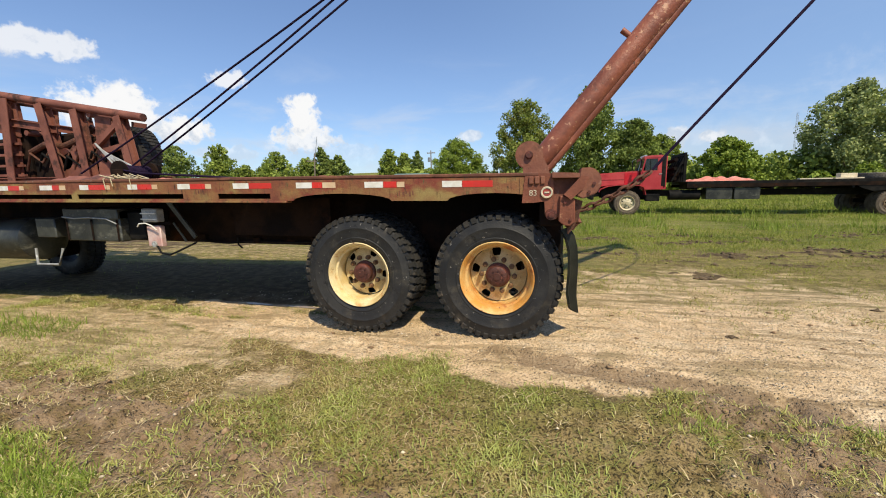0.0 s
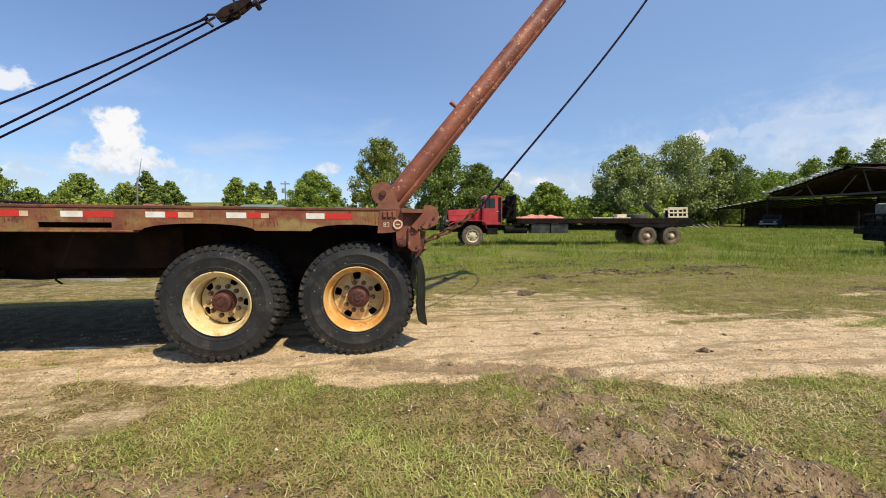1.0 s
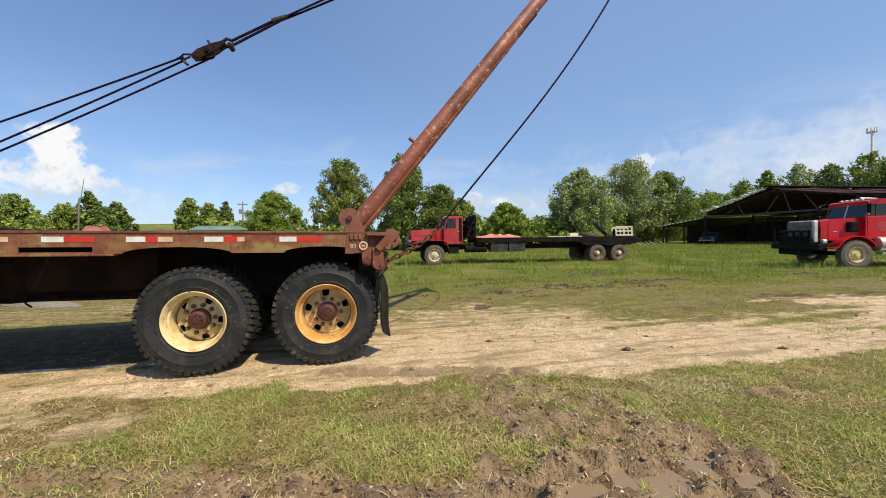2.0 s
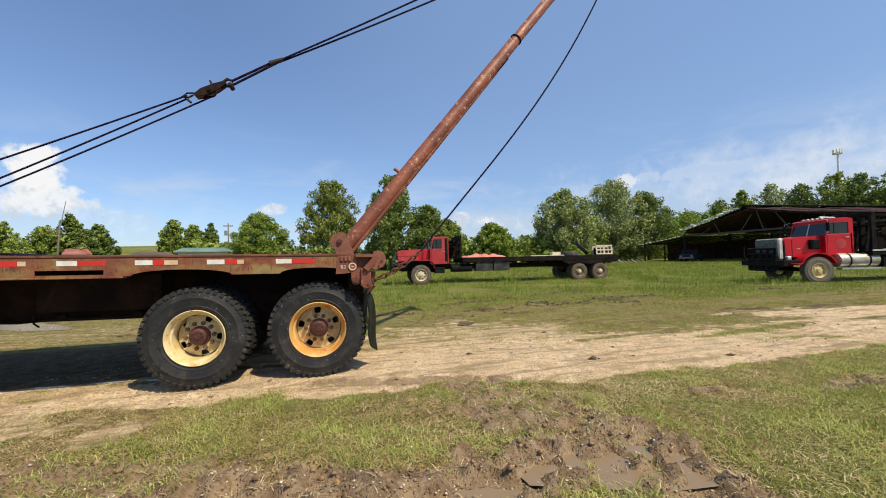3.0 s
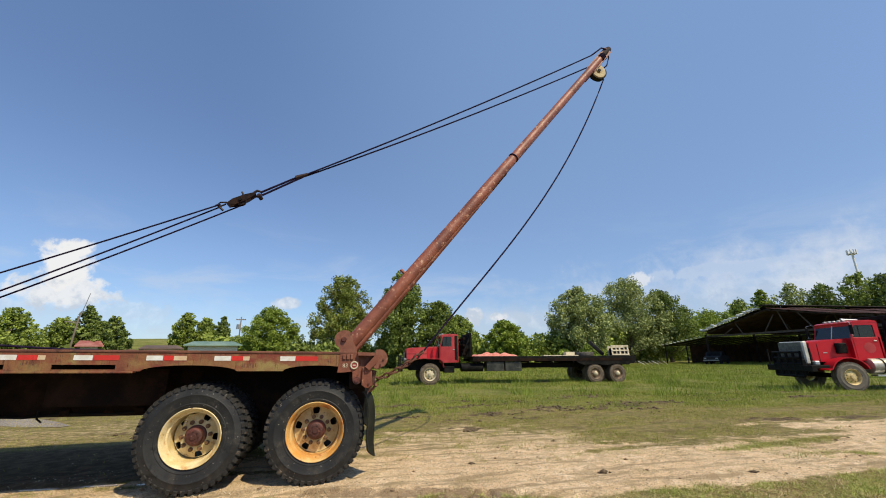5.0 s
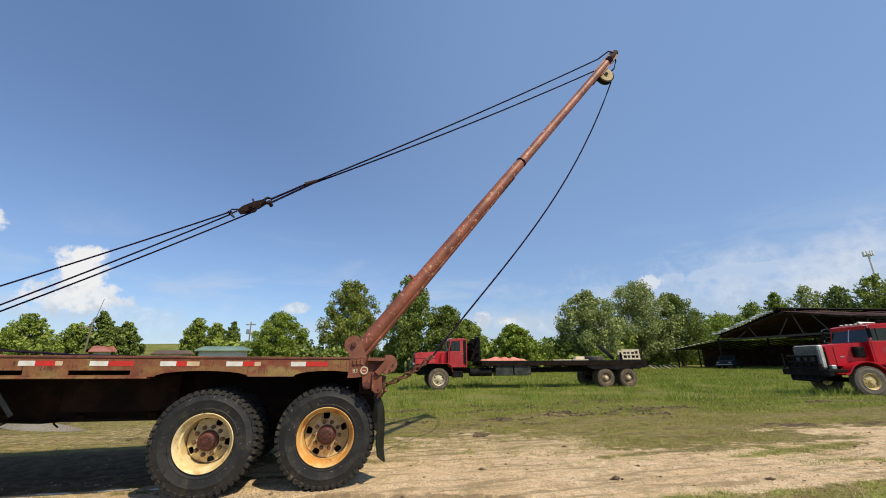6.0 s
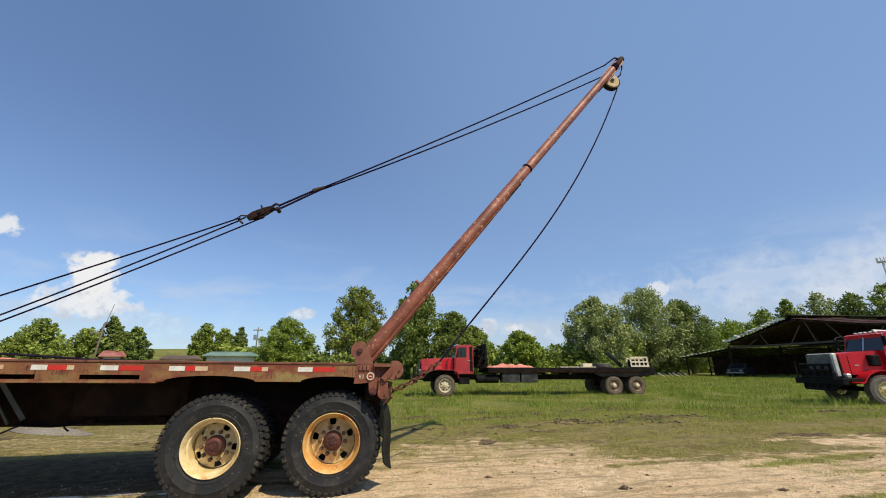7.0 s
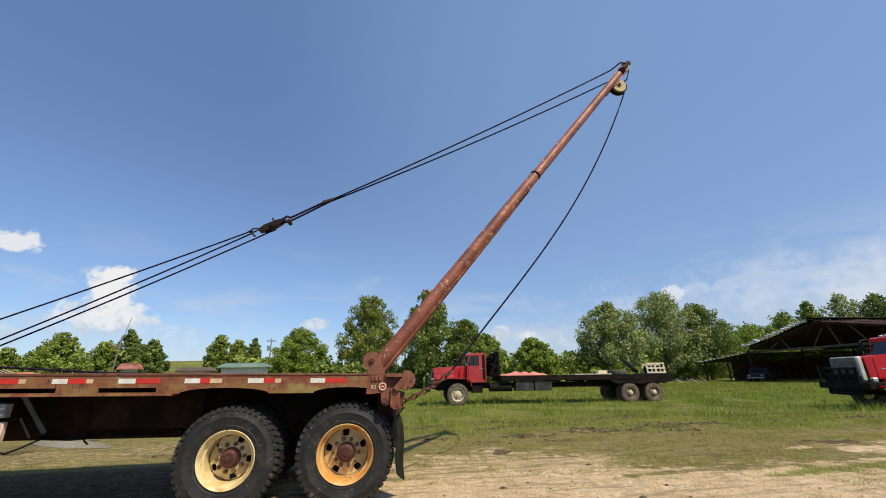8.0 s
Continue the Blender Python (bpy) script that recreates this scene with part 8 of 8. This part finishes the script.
def lumps(name, x, y, size, mat, label, seed, flat=0.6):
    """Many small faceted stones or clods in one mesh."""
    r = np.random.default_rng(seed)
    base = np.array([(0, 0, 1), (0.9, 0, 0.1), (0.28, 0.85, 0.15), (-0.73, 0.53, 0.05), (-0.73, -0.53, 0.12), (0.28, -0.85, 0.08), (0, 0, -0.6)])
    tri = np.array([(0, 1, 2), (0, 2, 3), (0, 3, 4), (0, 4, 5), (0, 5, 1), (6, 2, 1), (6, 3, 2), (6, 4, 3), (6, 5, 4), (6, 1, 5)])
    n = len(x)
    a = r.random(n) * 6.28
    s = base[None] * (0.65 + 0.7 * r.random((n, 7, 1)))
    c, sn = np.cos(a)[:, None], np.sin(a)[:, None]
    v = np.stack([s[..., 0] * c - s[..., 1] * sn, (s[..., 0] * sn + s[..., 1] * c) * 0.8, s[..., 2] * flat], 2) * size[:, None, None]
    v += np.stack([x, y, ground_z(x, y) + size * 0.12], 1)[:, None]
    f = tri[None] + (np.arange(n) * 7)[:, None, None]
    me = from_arrays(name, v.reshape(-1, 3), f.reshape(-1, 3), 3, mat)
    return tagged(new(name, me), label, "stones", "", "stuff")


m_pebble = material("pale_gravel", (0.72, 0.59, 0.42), (0.44, 0.32, 0.20), 30, 0.4, 0.6, (), 0.9, 0, 0.2, 90, island=0.25)
m_dark_clod = material("wet_soil_clods", (0.090, 0.060, 0.033), (0.15, 0.105, 0.060), 30, 0.4, 0.6, (), 0.95, 0, 0.4, 60, island=0.25)
m_clod = material("dark_soil_clods", (0.20, 0.122, 0.064), (0.30, 0.195, 0.108), 30, 0.4, 0.6, (), 0.95, 0, 0.4, 60, island=0.25)
x, y, u = scatter(30000, -6, 12, -1.6, 3.5, lambda x, y: track_mask(x, y) * 0.8, 121)
lumps("track_gravel", x, y, 0.004 + 0.012 * u ** 5, m_pebble, "fine pale gravel on the bare track", 11)
x, y, u = scatter(9000, -4, 5, -3.4, -0.8, lambda x, y: 0.012 + 0.9 * mud_mask(x, y) ** 2, 123)
lumps("mud_gravel", x, y, 0.004 + 0.012 * u ** 3, m_pebble, "pale stones in the churned mud", 12)
x, y, u = scatter(12000, -5, 6, -3.4, -0.7, lambda x, y: mud_mask(x, y) ** 2 * 0.7, 125)
lumps("mud_clods", x, y, 0.006 + 0.028 * u ** 4, m_clod, "broken clods of churned mud", 13, 0.8)
x, y, u = scatter(2600, -4, 14, -0.9, 5.0, lambda x, y: 0.02 + 0.5 * track_mask(x, y), 127)
lumps("track_clods", x, y, 0.007 + 0.026 * u ** 6, m_clod, "scattered dark clods on the track", 14, 0.5)
x, y, u = scatter(9000, -4, 14, 2.5, 9.0, far_mud, 129)
lumps("field_clods", x, y, 0.010 + 0.055 * u ** 4, m_dark_clod, "dark soil clods in the worn grass", 15, 0.6)
for cx, cy, size in ((3.27, -0.33, 0.055), (2.52, 2.80, 0.09), (3.55, 1.45, 0.04), (4.9, -0.75, 0.045), (1.9, 0.45, 0.035)):
    gx_ = np.array([cx, cx + 0.6 * size, cx - 0.7 * size, cx + 0.1 * size, cx + 1.3 * size])
    gy_ = np.array([cy, cy + 0.4 * size, cy + 0.1 * size, cy - 0.5 * size, cy - 0.2 * size])
    o = lumps("soil_clod", gx_, gy_, np.array([size, size * 0.8, size * 0.7, size * 0.6, size * 0.45]), m_dark_clod, "dark broken soil clod on the track", int(cx * 10), 0.55)

m_water = bpy.data.materials.new("muddy_water")
m_water.use_nodes = True
_g = Nodes(m_water.node_tree)
_p = _g.n("ShaderNodeNewGeometry").outputs["Position"]
_b = _g.n("ShaderNodeBump", {"Height": _g.noise(_p, 6.0, 2, 0.5), "Strength": 0.03, "Distance": 0.01})
_s = _g.n("ShaderNodeBsdfPrincipled", {"Base Color": (*(0.26, 0.18, 0.105), 1), "Roughness": 0.22, "IOR": 1.33, "Normal": _b.outputs[0]})
_g.n("ShaderNodeOutputMaterial", {"Surface": _s.outputs[0]})


def puddle(pts, wide, z, label):
    """A thin sheet of water along a line, with an uneven edge."""
    pts = [Vector((*p, z)) for p in pts]
    bm = bm_new()
    left, right = [], []
    for i, p in enumerate(pts):
        d = (pts[min(i + 1, len(pts) - 1)] - pts[max(i - 1, 0)]).normalized()
        s = Vector((-d.y, d.x, 0)) * wide * max(0.12, math.sin(math.pi * (i + 0.3) / (len(pts) - 0.4)))
        left.append(bm.verts.new(p + s))
        right.append(bm.verts.new(p - s))
    for i in range(len(pts) - 1):
        bm.faces.new((left[i], left[i + 1], right[i + 1], right[i]))
    tagged(new("puddle", mesh_of("puddle", bm, m_water)), label, "puddle", "", "structure")


puddle([(1.35, -2.42), (1.6, -2.38), (1.9, -2.40), (2.2, -2.50), (2.5, -2.62), (2.75, -2.75)], 0.28, -0.049, "shallow brown puddle in the churned mud")
puddle([(-0.4, -2.62), (0.1, -2.58), (0.6, -2.60), (1.1, -2.58), (1.4, -2.6)], 0.22, -0.050, "shallow brown puddle in the churned mud")
for a, b in ((0, 1), (1, 2), (2, 3)):
    p, q = Vector(SEEP[a]), Vector(SEEP[b])
    puddle([p.lerp(q, 0.12), p.lerp(q, 0.3), p.lerp(q, 0.5), p.lerp(q, 0.7), p.lerp(q, 0.85)], 0.035, float(ground_z((p.x + q.x) / 2, (p.y + q.y) / 2)) + 0.004, "thin strip of standing water in the wheel rut")
puddle([(-8.5, 7.9), (-7.9, 7.3), (-7.2, 6.8), (-6.4, 6.2), (-5.6, 5.7)], 0.45, float(ground_z(-7.0, 6.7)) + 0.008, "long shallow puddle in the yard behind the truck")
